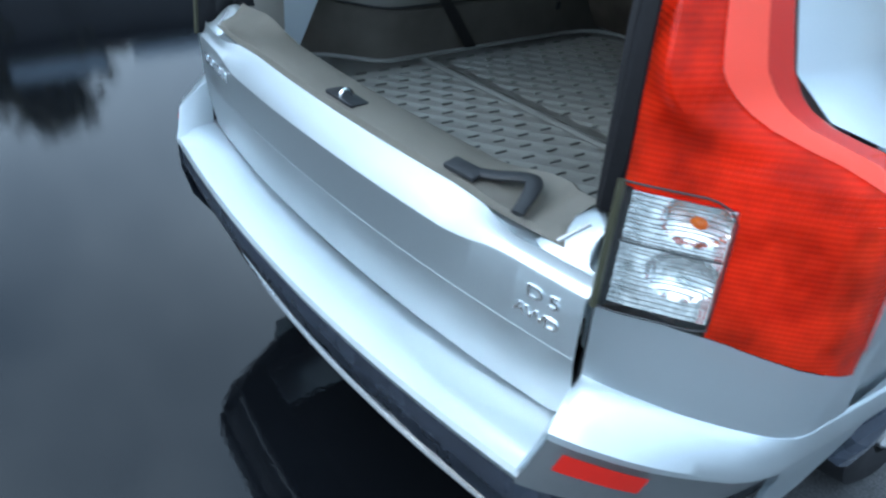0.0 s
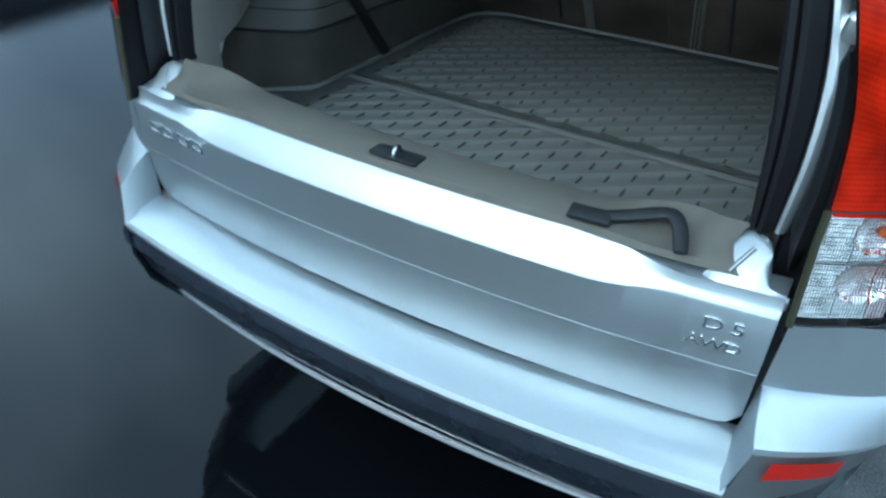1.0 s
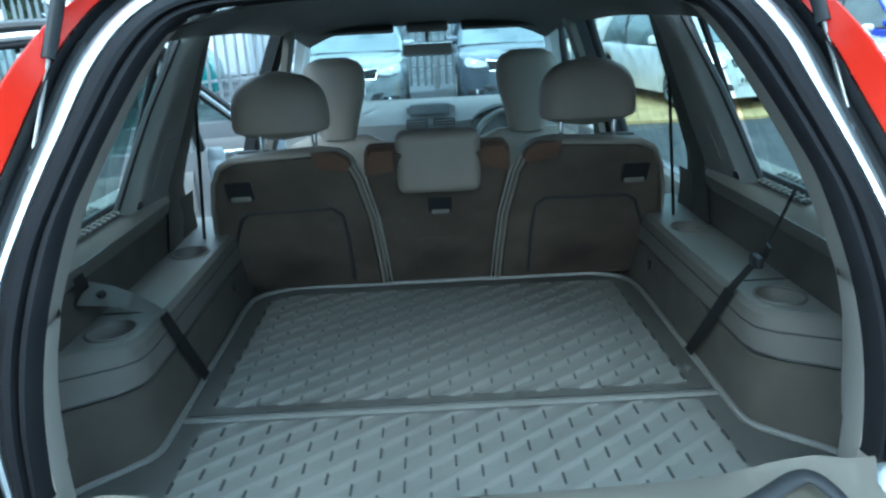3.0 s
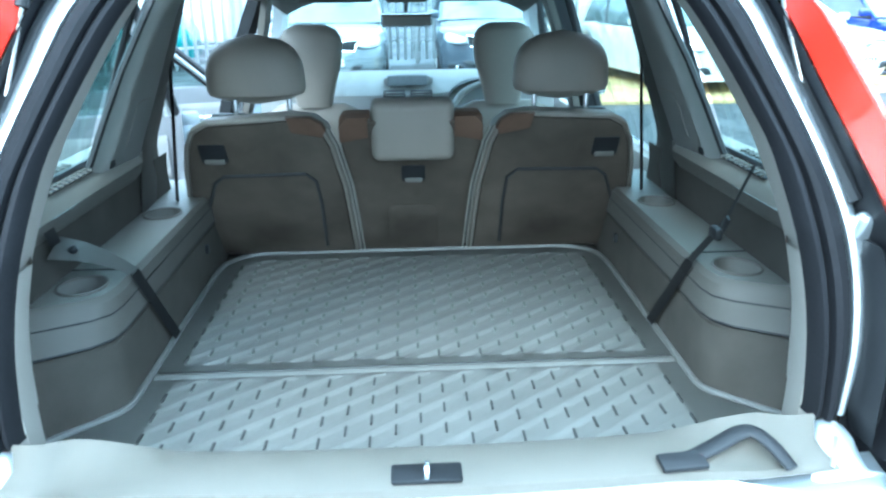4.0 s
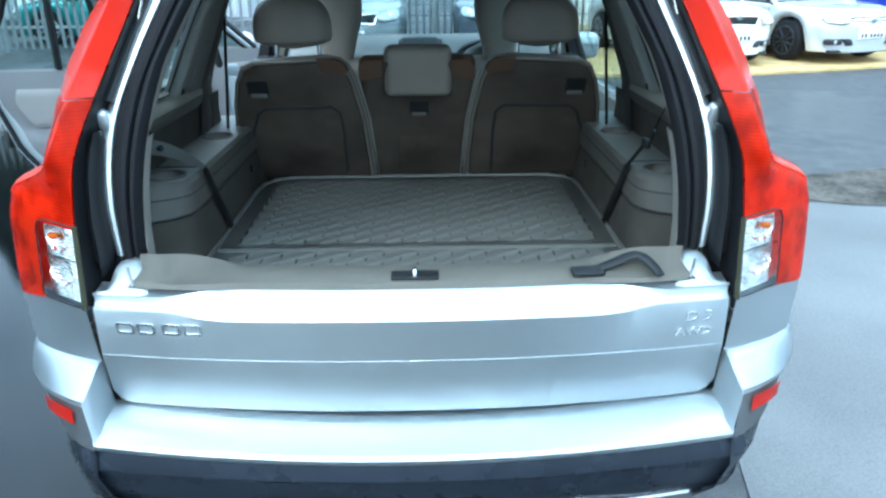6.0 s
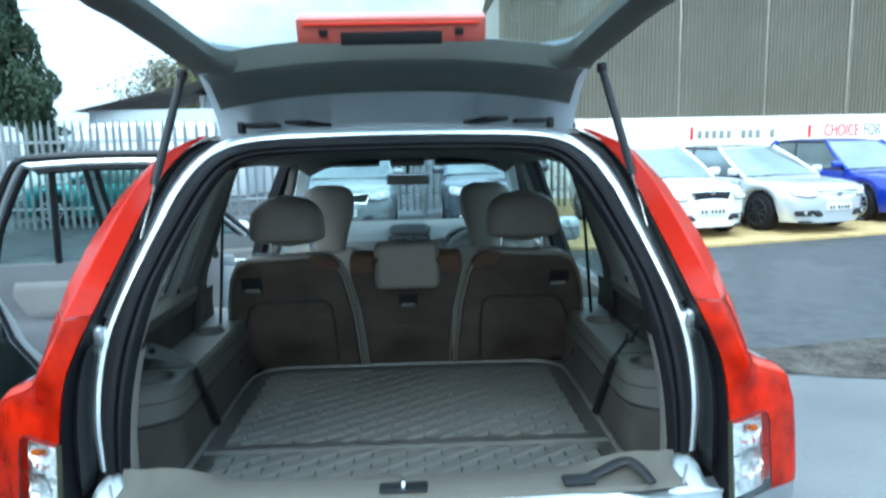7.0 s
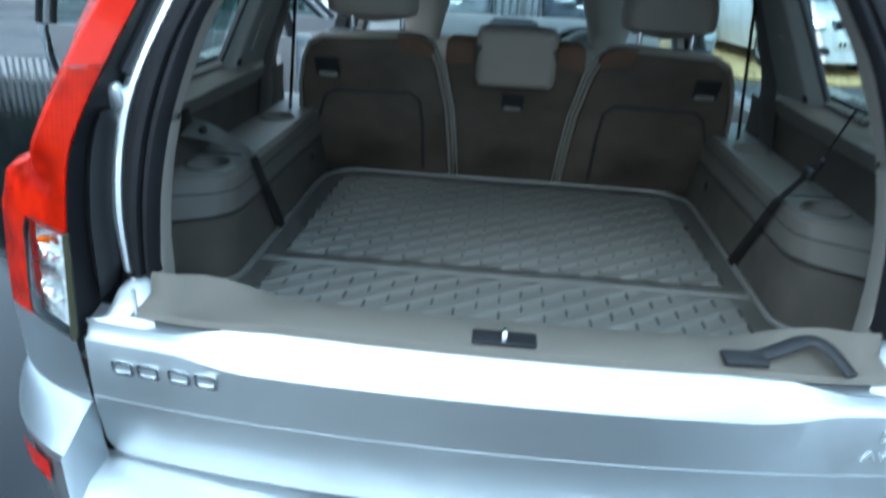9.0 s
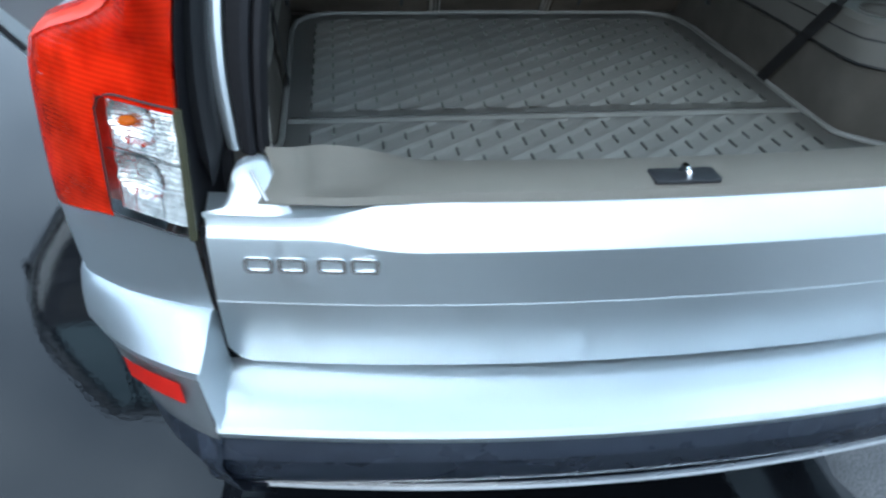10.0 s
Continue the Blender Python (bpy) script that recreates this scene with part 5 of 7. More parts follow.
def outer_rear_seat(s):
    seat = thing("rear_seat", "beige leather rear seat with brown carpeted back and head restraint", "seat", (s * 0.46, 1.55, 0.44), CAR, "rear seats")
    xi, xo = 0.185, 0.70
    pts = [(0.190, 0.735), (0.197, 0.90), (0.205, 1.03), (0.232, 1.183), (0.252, 1.235), (0.285, 1.266), (0.345, 1.276), (0.60, 1.262), (0.645, 1.238), (0.675, 1.185), (0.703, 1.09), (0.728, 0.96), (0.735, 0.84), (0.70, 0.735)]
    lean = lambda z: 1.285 + (1.16 - z) * 0.62
    back = part("backrest", prism([(s * x, z) for x, z in pts], 0.13, lambda u, v, w: Vector((u, lean(v) + 0.012 + w, v)), 0.03, 4), LEATHER, seat)
    inn = [(lerp(0.44, x, 0.93), lerp(0.98, z, 0.945)) for x, z in pts]
    part("back_panel", prism([(s * x, z) for x, z in inn], 0.02, lambda u, v, w: Vector((u, lean(v) + w, v)), 0.008, 2), SEAT_CARPET, seat, "brown carpeted seat back")
    pan = [(0.30, 0.78), (0.295, 0.96), (0.30, 1.05), (0.33, 1.080), (0.58, 1.076), (0.615, 1.05), (0.655, 0.96), (0.68, 0.78)]
    part("hard_panel", prism([(s * x, z) for x, z in pan], 0.01, lambda u, v, w: Vector((u, lean(v) - 0.004 + w, v)), 0.004, 2), SEAT_CARPET, seat)
    # dark bead standing in for the shade in the panel's groove
    part("panel_edge", tube([(s * x, lean(z) - 0.003, z) for x, z in pan], 0.006, 6), BELT, seat)
    edge = [(lerp(0.44, x, 0.965), lerp(0.98, z, 0.972)) for x, z in pts]
    part("piping", tube([(s * x, lean(z) + 0.004, z) for x, z in edge], 0.0055, 6), LEATHER, seat, "pale piping")
    for off in (0.0, 0.012):
        part("piping", tube([(s * (x - 0.006 - off), lean(z) + 0.0, z) for x, z in pts[:5]], 0.003, 6), TRIM, seat, "pale piping")
    rl = part("release_pocket", prism(rounded(0.078, 0.062, 0.006), 0.02, lambda u, v, w: Vector((s * 0.592 + u, lean(1.157 + v) - 0.006 + w, 1.157 + v)), 0.002), SATIN_BLACK, seat, "black release handle pocket")
    part("release_lever", box((0.06, 0.008, 0.018), (s * 0.592, lean(1.131) - 0.007, 1.131), 0.003), SIDE_TRIM, rl, "beige lever")
    part("top_patch", prism([(s * x, z) for x, z in ((0.360, 1.272), (0.352, 1.222), (0.262, 1.204), (0.250, 1.226), (0.262, 1.250), (0.290, 1.268))], 0.05, lambda u, v, w: Vector((u, lean(v) - 0.004 + w, v)), 0.006, 2), BROWN_PATCH, seat, "brown corner of the seat back")
    part("seat_base", box((0.50, 0.50, 0.16), (s * 0.45, 1.84, 0.78), 0.05, 4), LEATHER, seat)
    part("seat_frame", box((0.46, 0.60, 0.28), (s * 0.45, 1.80, 0.56), 0.02), CARPET, seat)
    hr = part("head_restraint", headrest(s * 0.462, 1.375, 1.291, 1.494, 0.292, 0.13, 3.0, 0.0), LEATHER, seat, "beige leather head restraint")
    for u in (-0.073, 0.087):
        part("post", cyl(0.0085, 0.07, (s * 0.448 + u, 1.328, 1.276), (0, 0, 0), 12), CHROME, hr, "chrome post")
    part("guide", box((0.10, 0.03, 0.014), (s * 0.545, 1.335, 1.262), 0.005), SATIN_BLACK, hr)
    return seat


outer_rear_seat(-1)
outer_rear_seat(1)
mid = thing("rear_seat", "narrow middle rear seat with brown carpeted back and low headrest", "seat", (0, 1.55, 0.44), CAR, "rear seats")
pts = [(-0.180, 0.735), (-0.188, 0.90), (-0.196, 1.03), (-0.218, 1.17), (-0.216, 1.235), (-0.19, 1.262), (0.19, 1.258), (0.216, 1.23), (0.218, 1.17), (0.196, 1.03), (0.188, 0.90), (0.180, 0.735)]
mlean = lambda z: 1.305 + (1.16 - z) * 0.60
part("backrest", prism(pts, 0.12, lambda u, v, w: Vector((u, mlean(v) + 0.012 + w, v)), 0.03, 4), LEATHER, mid)
part("back_panel", prism([(x * 0.97, lerp(0.98, z, 0.97)) for x, z in pts], 0.02, lambda u, v, w: Vector((u, mlean(v) + w, v)), 0.012, 3), SEAT_CARPET, mid, "brown carpeted seat back")
part("hard_panel", prism([(-0.085, 0.76), (-0.082, 0.92), (-0.062, 0.945), (0.062, 0.945), (0.082, 0.92), (0.085, 0.76)], 0.01, lambda u, v, w: Vector((u, mlean(v) - 0.003 + w, v)), 0.004), SEAT_CARPET, mid)
part("top_cover", box((0.43, 0.12, 0.05), (0.0, 1.33, 1.243), 0.02, 3), BROWN_PATCH, mid, "brown top of the seat back")
part("seat_base", box((0.36, 0.50, 0.16), (0, 1.84, 0.78), 0.05, 4), LEATHER, mid)
part("seat_frame", box((0.34, 0.60, 0.28), (0, 1.80, 0.56), 0.02), CARPET, mid)
for s in (1, -1):
    part("top_patch", prism([(s * x, z) for x, z in ((0.128, 1.264), (0.190, 1.264), (0.214, 1.236), (0.216, 1.180), (0.128, 1.196))], 0.05, lambda u, v, w: Vector((u, mlean(v) - 0.004 + w, v)), 0.006, 2), BROWN_PATCH, mid, "brown corner of the seat back")
rl = part("release_pocket", prism(rounded(0.074, 0.056, 0.006), 0.02, lambda u, v, w: Vector((0.004 + u, mlean(1.068 + v) - 0.006 + w, 1.068 + v)), 0.002), SATIN_BLACK, mid, "black release handle pocket")
part("release_lever", box((0.055, 0.008, 0.016), (0.004, mlean(1.044) - 0.007, 1.044), 0.003), SIDE_TRIM, rl, "beige lever")
part("head_restraint", box((0.250, 0.085, 0.185), (0.004, 1.30, 1.218), 0.028, 5, (8, 0, 0)), LEATHER, mid, "low beige leather head restraint")
part("clip", box((0.035, 0.02, 0.03), (0.165, 1.36, 1.25), 0.004), SATIN_BLACK, mid)


def front_seat(s):
    seat = thing("front_seat", "beige leather front seat with a tall shaped head restraint", "seat", (s * 0.40, 2.45, 0.42), CAR, "front seats")
    secs = []
    for k in range(14):
        t = k / 13
        z = lerp(0.66, 1.175, t)
        w = table(t, [0, 0.5, 0.8, 0.95, 1.0], [0.24, 0.265, 0.245, 0.20, 0.13])
        d = table(t, [0, 0.5, 0.9, 1.0], [0.09, 0.085, 0.06, 0.02])
        secs.append(((s * 0.40, 2.36 - 0.16 * t, z), w, d))
    part("backrest", cushion(secs, n=28, power=3.4), LEATHER, seat)
    part("seat_base", box((0.52, 0.54, 0.20), (s * 0.40, 2.60, 0.66), 0.07, 5), LEATHER, seat)
    part("seat_rail", box((0.44, 0.50, 0.16), (s * 0.40, 2.60, 0.50), 0.02), SATIN_BLACK, seat)
    secs = []
    for k in range(18):
        t = k / 17
        z = lerp(1.165, 1.492, t)
        w = table(t, [0, 0.12, 0.3, 0.55, 0.8, 0.93, 1.0], [0.072, 0.080, 0.095, 0.120, 0.128, 0.112, 0.06])
        d = table(t, [0, 0.3, 0.7, 0.93, 1.0], [0.05, 0.055, 0.055, 0.042, 0.015])
        secs.append(((s * (0.405 - 0.012), 2.20 - 0.02 * t, z), w, d))
    part("head_restraint", cushion(secs, n=28, power=2.8), LEATHER, seat, "tall beige leather head restraint")


front_seat(-1)
front_seat(1)

# ---- dashboard, wheel, mirror ----
DASH = material("pale_dashboard", (0.34, 0.34, 0.325), 0.6, 0, 0.06, 5, 0.2, 600)
rings = []
for i in range(21):
    x = lerp(-0.78, 0.78, i / 20)
    hump = 0.03 * math.exp(-((x - 0.40) / 0.2) ** 2)
    rings.append([(x, 3.06, 0.62), (x, 3.00, 0.80), (x, 2.98, 0.98), (x, 3.01, 1.10 + hump), (x, 3.08, 1.150 + hump), (x, 3.25, 1.185 + hump * 0.4), (x, 3.50, 1.185)])
dash = part("dashboard", loft(rings, thick=0.02), DASH, car, "pale grey dashboard")
part("display_hood", loft([[(x, 3.04, 1.15), (x, 3.05, 1.202 - 0.02 * (abs(x) / 0.13) ** 4), (x, 3.12, 1.208 - 0.02 * (abs(x) / 0.13) ** 4), (x, 3.3, 1.185)] for x in np.linspace(-0.13, 0.13, 9)], thick=0.01), DASH, dash)
part("display", box((0.21, 0.01, 0.055), (-0.005, 3.035, 1.172), 0.004, 1, (-8, 0, 0)), material("grey_screen", (0.16, 0.18, 0.19), 0.5), dash, "folded-down grey display")
for x in (-0.075, 0.068):
    part("air_vent", box((0.115, 0.02, 0.05), (x, 2.985, 1.105), 0.006), SATIN_BLACK, dash)
    for k in range(3):
        part("vent_slat", box((0.10, 0.012, 0.004), (x, 2.975, 1.09 + k * 0.014), 0.001), DASH, dash)
part("centre_stack", box((0.24, 0.06, 0.28), (0, 2.98, 0.85), 0.02, 3), SATIN_BLACK, dash)
part("instrument_hood", loft([[(0.40 + 0.19 * math.cos(a), yy_, 1.08 + 0.10 * math.sin(a)) for a in np.linspace(0, math.pi, 15)] for yy_ in (2.96, 3.02, 3.12)], thick=0.01), SATIN_BLACK, dash)
part("instrument_face", prism([(0.40 + 0.18 * math.cos(a), 1.08 + 0.09 * math.sin(a)) for a in np.linspace(0, math.pi, 15)], 0.01, lambda u, v, w: Vector((u, 3.06 + w, v))), SATIN_BLACK, dash)
sw = [Vector((0.40 + 0.185 * math.cos(a), 2.80 + 0.08 * math.sin(a), 1.00 + 0.165 * math.sin(a))) for a in np.linspace(0, 2 * math.pi, 41)]
st = part("steering_wheel", tube(sw, 0.016, 10, caps=False), material("wheel_leather", (0.17, 0.165, 0.155), 0.5), car, "grey leather steering wheel")
part("hub", box((0.14, 0.05, 0.12), (0.40, 2.80, 0.99), 0.03, 3, (-25, 0, 0)), SATIN_BLACK, st)
part("spoke", box((0.30, 0.02, 0.03), (0.40, 2.80, 1.0), 0.008), SATIN_BLACK, st)
part("column", cyl(0.04, 0.25, (0.40, 2.92, 0.94), (68, 0, 0), 16), SATIN_BLACK, st)
MIRROR_GLASS = material("mirror_glass", (0.7, 0.72, 0.72), 0.03, 1.0, 0.02, 4, rough_vary=0.0)
mr = part("interior_mirror", box((0.265, 0.03, 0.072), (0.0, 3.005, 1.483), 0.028, 4, (4, 0, 0)), SATIN_BLACK, car, "interior mirror")
part("mirror_face", box((0.25, 0.004, 0.060), (0.0, 2.9885, 1.482), 0.0018, 1, (4, 0, 0)), MIRROR_GLASS, mr)
part("mirror_stem", tube([(0, 3.02, 1.50), (0, 3.02, 1.56), (0, 2.99, 1.60)], 0.012, 8), SATIN_BLACK, mr)
part("roof_console", box((0.20, 0.14, 0.04), (0.0, 2.80, 1.595), 0.015, 3, (8, 0, 0)), HEADLINER, mr)
part("tunnel", box((0.26, 1.1, 0.22), (0, 2.5, 0.55), 0.05, 3), TRIM, car)
for s in (-1, 1):
    part("sun_visor", box((0.40, 0.15, 0.018), (s * 0.36, 2.79, 1.595), 0.008, 2, (14, 0, 0)), HEADLINER, car)
    part("middle_pillar_trim", pillar((s * 0.80, 2.40, 0.95), (s * 0.575, 2.30, 1.66), 0.12, 0.10, 0.04 * s), SIDE_TRIM, car)
    part("front_belt", tube([(s * 0.70, 2.36, 1.35), (s * 0.73, 2.37, 1.1), (s * 0.76, 2.38, 0.7)], 0.02, 6, 0.15), BELT, car)


# ---- open doors on the left ----
def window_x(z):
    return table(z, [1.05, 1.4, 1.68], [0.872, 0.765, 0.64])


def open_door(y1, rear, front, angle, label, bar):
    """Built shut on the left, then swung about its front edge; rear and front give its edges by height."""
    hinge = Vector((-0.935, y1, 0.8))
    m = Matrix.Translation(hinge) @ Matrix.Rotation(radians(angle), 4, "Z") @ Matrix.Translation(-hinge)
    def turn(bm):
        bmesh.ops.transform(bm, matrix=m, verts=bm.verts)
        return flip_ok(bm)
    def skin(z0, z1, x_of, inset, n=14, thick=0.02):
        return loft([[(x_of(z, y), y, z) for y in np.linspace(rear(z) + inset, y1 - inset * 0.5, 15)] for z in np.linspace(z0, z1, n)], thick=thick)
    d = part("open_door", turn(flip_x(skin(0.34, 1.12, lambda z, y: half_width(y, z), 0.0))), SILVER, car, label)
    part("inner_metal", turn(flip_x(skin(0.36, 1.13, lambda z, y: 0.868, 0.02))), SILVER, d)
    seal = [(0.858, rear(z) + 0.045, z) for z in np.linspace(0.40, 1.14, 16)]
    part("door_seal", turn(flip_x(tube(seal, 0.011, 6))), RUBBER, d, "black rubber seal")
    part("rear_edge", turn(flip_x(loft([[(0.93, rear(z) + 0.004, z), (0.90, rear(z), z), (0.86, rear(z) + 0.022, z)] for z in np.linspace(0.36, 1.14, 16)], thick=0.006))), SILVER, d)
    # window frame: black outside, bright band, black seal at the glass
    z_top = 1.668
    loop = [(rear(z), z) for z in np.linspace(1.13, z_top - 0.03, 12)] + [(rear(z_top) + 0.03, z_top), (rear(z_top) + 0.12, z_top + 0.006)] + [(lerp(rear(z_top) + 0.12, front(z_top), k / 6), z_top + 0.008 + 0.006 * math.sin(math.pi * k / 6)) for k in range(1, 7)] + [(front(z), z) for z in np.linspace(z_top - 0.05, 1.12, 8)]
    cy = (rear(1.4) + front(1.4)) / 2
    def inset(k):
        out = []
        for y, z in loop:
            out.append((window_x(z) - k * 0.08, y + (k if y < cy else -k) * (1 if z < z_top - 0.02 else 0.8), z - (k if z > z_top - 0.02 else 0.2 * k * (z > 1.4))))
        return out
    part("window_frame", turn(flip_x(tube(inset(0.014), 0.020, 8))), SATIN_BLACK, d, "black window frame")
    part("frame_band", turn(flip_x(tube(inset(0.048), 0.019, 8))), SILVER, d, "bright metal band of the window frame")
    part("frame_seal", turn(flip_x(tube(inset(0.078), 0.013, 8))), RUBBER, d)
    ob = part("window_pane", turn(flip_x(loft([[(window_x(z) - 0.006, y, z) for y in np.linspace(rear(z) + 0.075, front(z) - 0.07, 8)] for z in np.linspace(1.10, z_top - 0.06, 9)], thick=0.004))), GLASS, d)
    ob.visible_shadow = False
    if bar:
        part("divider_bar", turn(flip_x(tube([(window_x(1.13) - 0.01, bar[0], 1.13), (window_x(1.62) - 0.01, bar[1], 1.62)], 0.017, 6))), SATIN_BLACK, d, "slanting black divider of the window")
    # inner trim
    card = lambda z: table(z, [0.38, 0.42, 0.62, 0.68, 0.78, 0.84, 1.04, 1.12, 1.15], [0.862, 0.842, 0.835, 0.81, 0.81, 0.83, 0.825, 0.832, 0.86])
    curve = lambda z: rear(z) + table(z, [0.38, 0.8, 1.0, 1.15], [0.16, 0.12, 0.08, 0.055])
    part("door_card", turn(flip_x(loft([[(card(z), y, z) for y in np.linspace(curve(z), y1 - 0.07, 12)] for z in np.linspace(0.38, 1.15, 26)], thick=0.012))), DOOR_CARD, d, "pale grey door card")
    pad = lambda z: rear(z) + table(z, [0.84, 0.88, 0.98, 1.03], [0.20, 0.18, 0.155, 0.17])
    part("upper_pad", turn(flip_x(loft([[(0.818 - (0.006 if 0.86 < z < 1.02 else -0.004), y, z) for y in np.linspace(pad(z), y1 - 0.14, 10)] for z in np.linspace(0.845, 1.035, 10)], thick=0.012))), DOOR_PAD, d, "pale leather pad")
    part("armrest", turn(flip_x(box((0.07, 0.50, 0.05), (0.80, lerp(rear(0.8), y1, 0.55), 0.825), 0.022, 3))), TRIM, d)
    part("inner_handle", turn(flip_x(box((0.02, 0.12, 0.035), (0.805, y1 - 0.26, 0.95), 0.01, 3))), CHROME, d)
    part("door_latch", turn(flip_x(box((0.05, 0.02, 0.09), (0.885, rear(0.78) + 0.002, 0.78), 0.006))), SATIN_BLACK, d)
    part("door_handle", turn(flip_x(box((0.03, 0.18, 0.03), (0.955, rear(0.95) + 0.18, 0.95), 0.012))), SILVER, d)
    return d, turn


def flip_ok(bm):
    bmesh.ops.recalc_face_normals(bm, faces=bm.faces)
    return bm


rear_cut = lambda z: table(z, [0.34, 0.55, 0.73, 0.96, 1.10, 1.20, 1.30, 1.45, 1.58, 1.67], [1.56, 1.40, 1.270, 1.195, 1.195, 1.225, 1.262, 1.34, 1.425, 1.50])
open_door(2.44, rear_cut, lambda z: table(z, [1.05, 1.68], [2.37, 2.27]), -83, "open silver rear door with a black window frame", (1.575, 1.645))
fd, turn_f = open_door(3.52, lambda z: table(z, [0.34, 1.05, 1.68], [2.47, 2.46, 2.38]), lambda z: table(z, [1.05, 1.68], [3.44, 2.78]), -74, "open silver front door with its mirror", None)
wing = part("wing_mirror", turn_f(box((0.24, 0.12, 0.16), (-1.03, 3.30, 1.12), 0.05, 4)), SILVER, fd, "silver wing mirror")
part("mirror_face", turn_f(box((0.20, 0.01, 0.12), (-1.03, 3.238, 1.12), 0.004)), MIRROR_GLASS, wing)
wing = part("wing_mirror", box((0.24, 0.12, 0.16), (1.02, 3.30, 1.12), 0.05, 4), SILVER, car, "silver wing mirror")
part("mirror_face", box((0.20, 0.01, 0.12), (1.02, 3.238, 1.12), 0.004), MIRROR_GLASS, wing)


# ---- the yard ----
def ground_material():
    m = bpy.data.materials.new("wet_asphalt")
    m.use_nodes = True
    n, l = m.node_tree.nodes, m.node_tree.links
    b = n["Principled BSDF"]
    geo = n.new("ShaderNodeNewGeometry")
    def noise_tex(scale, detail, rough=0.5):
        t = n.new("ShaderNodeTexNoise")
        t.inputs["Scale"].default_value, t.inputs["Detail"].default_value, t.inputs["Roughness"].default_value = scale, detail, rough
        l.new(geo.outputs["Position"], t.inputs["Vector"])
        return t
    def ramp_of(src, p0, p1, c0, c1):
        r = n.new("ShaderNodeValToRGB")
        r.color_ramp.elements[0].position, r.color_ramp.elements[1].position = p0, p1
        r.color_ramp.elements[0].color, r.color_ramp.elements[1].color = (*c0, 1), (*c1, 1)
        l.new(src, r.inputs[0])
        return r
    big, mid_, fine = noise_tex(0.55, 6, 0.55), noise_tex(7, 4), noise_tex(140, 3)
    wet = ramp_of(big.outputs["Fac"], 0.44, 0.56, (0, 0, 0), (1, 1, 1))
    col = ramp_of(mid_.outputs["Fac"], 0.3, 0.75, (0.045, 0.047, 0.050), (0.085, 0.086, 0.088))
    grit = ramp_of(fine.outputs["Fac"], 0.35, 0.7, (0.6, 0.6, 0.6), (1.35, 1.35, 1.35))
    mul = n.new("ShaderNodeMix")
    mul.data_type, mul.blend_type = "RGBA", "MULTIPLY"
    mul.inputs[0].default_value = 1
    l.new(col.outputs[0], mul.inputs[6])
    l.new(grit.outputs[0], mul.inputs[7])
    l.new(mul.outputs[2], b.inputs["Base Color"])
    rr = n.new("ShaderNodeMapRange")
    rr.inputs["To Min"].default_value, rr.inputs["To Max"].default_value = 0.38, 0.62
    l.new(wet.outputs[0], rr.inputs["Value"])
    l.new(rr.outputs[0], b.inputs["Roughness"])
    bp = n.new("ShaderNodeBump")
    bp.inputs["Distance"].default_value = 0.002
    st_ = n.new("ShaderNodeMapRange")
    st_.inputs["To Min"].default_value, st_.inputs["To Max"].default_value = 0.25, 0.6
    l.new(wet.outputs[0], st_.inputs["Value"])
    l.new(st_.outputs[0], bp.inputs["Strength"])
    l.new(fine.outputs["Fac"], bp.inputs["Height"])
    l.new(bp.outputs[0], b.inputs["Normal"])
    b.inputs["IOR"].default_value = 1.33
    b.inputs["Specular IOR Level"].default_value = 0.4
    return m


ASPHALT = ground_material()
WATER = material("wet_ground_film", (0.003, 0.0035, 0.0045), 0.022, 0, 0.3, 1.5, 0.05, 70.0, rough_vary=0.012, spec=0.24)
GRAVEL = material("yellow_gravel", (0.42, 0.30, 0.13), 0.9, 0, 0.35, 3, 0.8, 60)
CONCRETE = material("wet_concrete", (0.100, 0.100, 0.100), 0.48, 0, 0.38, 0.9, 0.3, 120, rough_vary=0.2, tint=(0.125, 0.125, 0.124))
MUD = material("wet_mud", (0.020, 0.016, 0.012), 0.85, 0, 0.6, 4, 1.0, 25, tint=(0.075, 0.066, 0.056), spec=0.2)


def slab(pts, z0, z1, mat, name, label, category, bevel=0.01):
    bm = prism(pts, z1 - z0, lambda u, v, w: Vector((u, v, z0 + w)), bevel)
    return single(name, bm, mat, label, category, "structure")


def uneven(pts, amount, step):
    """A closed outline with an irregular edge."""
    out = []
    for i, p in enumerate(pts):
        a, b = Vector(p), Vector(pts[(i + 1) % len(pts)])
        k = max(1, int((b - a).length / step))
        for j in range(k):
            q = a.lerp(b, j / k)
            d = noise.noise((q.x * 1.3, q.y * 1.3, 3.1)) * amount
            out.append((q.x + d, q.y + d * 0.8))
    return out


bm = bmesh.new()
bmesh.ops.create_grid(bm, x_segments=8, y_segments=8, size=600)
single("ground", bm, ASPHALT, "dark wet asphalt of the car yard", "ground", "structure")
slab(uneven([(-11, -9), (0.85, -9), (0.80, -2), (0.75, 1.5), (0.6, 4.5), (-0.5, 6.5), (-11, 8)], 0.35, 0.3), -0.05, 0.004, WATER, "water", "thin mirror-like film of rainwater on the asphalt", "water", 0)
slab(uneven([(1.05, -6), (9.5, -6), (9.5, 2.85), (1.05, 3.32)], 0.22, 0.16), -0.05, 0.006, CONCRETE, "pavement_patch", "pale wet concrete beside the asphalt", "pavement", 0)
slab(uneven([(1.3, 3.36), (9.6, 2.95), (9.6, 3.6), (4.5, 4.05), (1.6, 3.95)], 0.26, 0.13), -0.05, 0.005, MUD, "mud_strip", "strip of wet mud and leaves", "ground", 0)
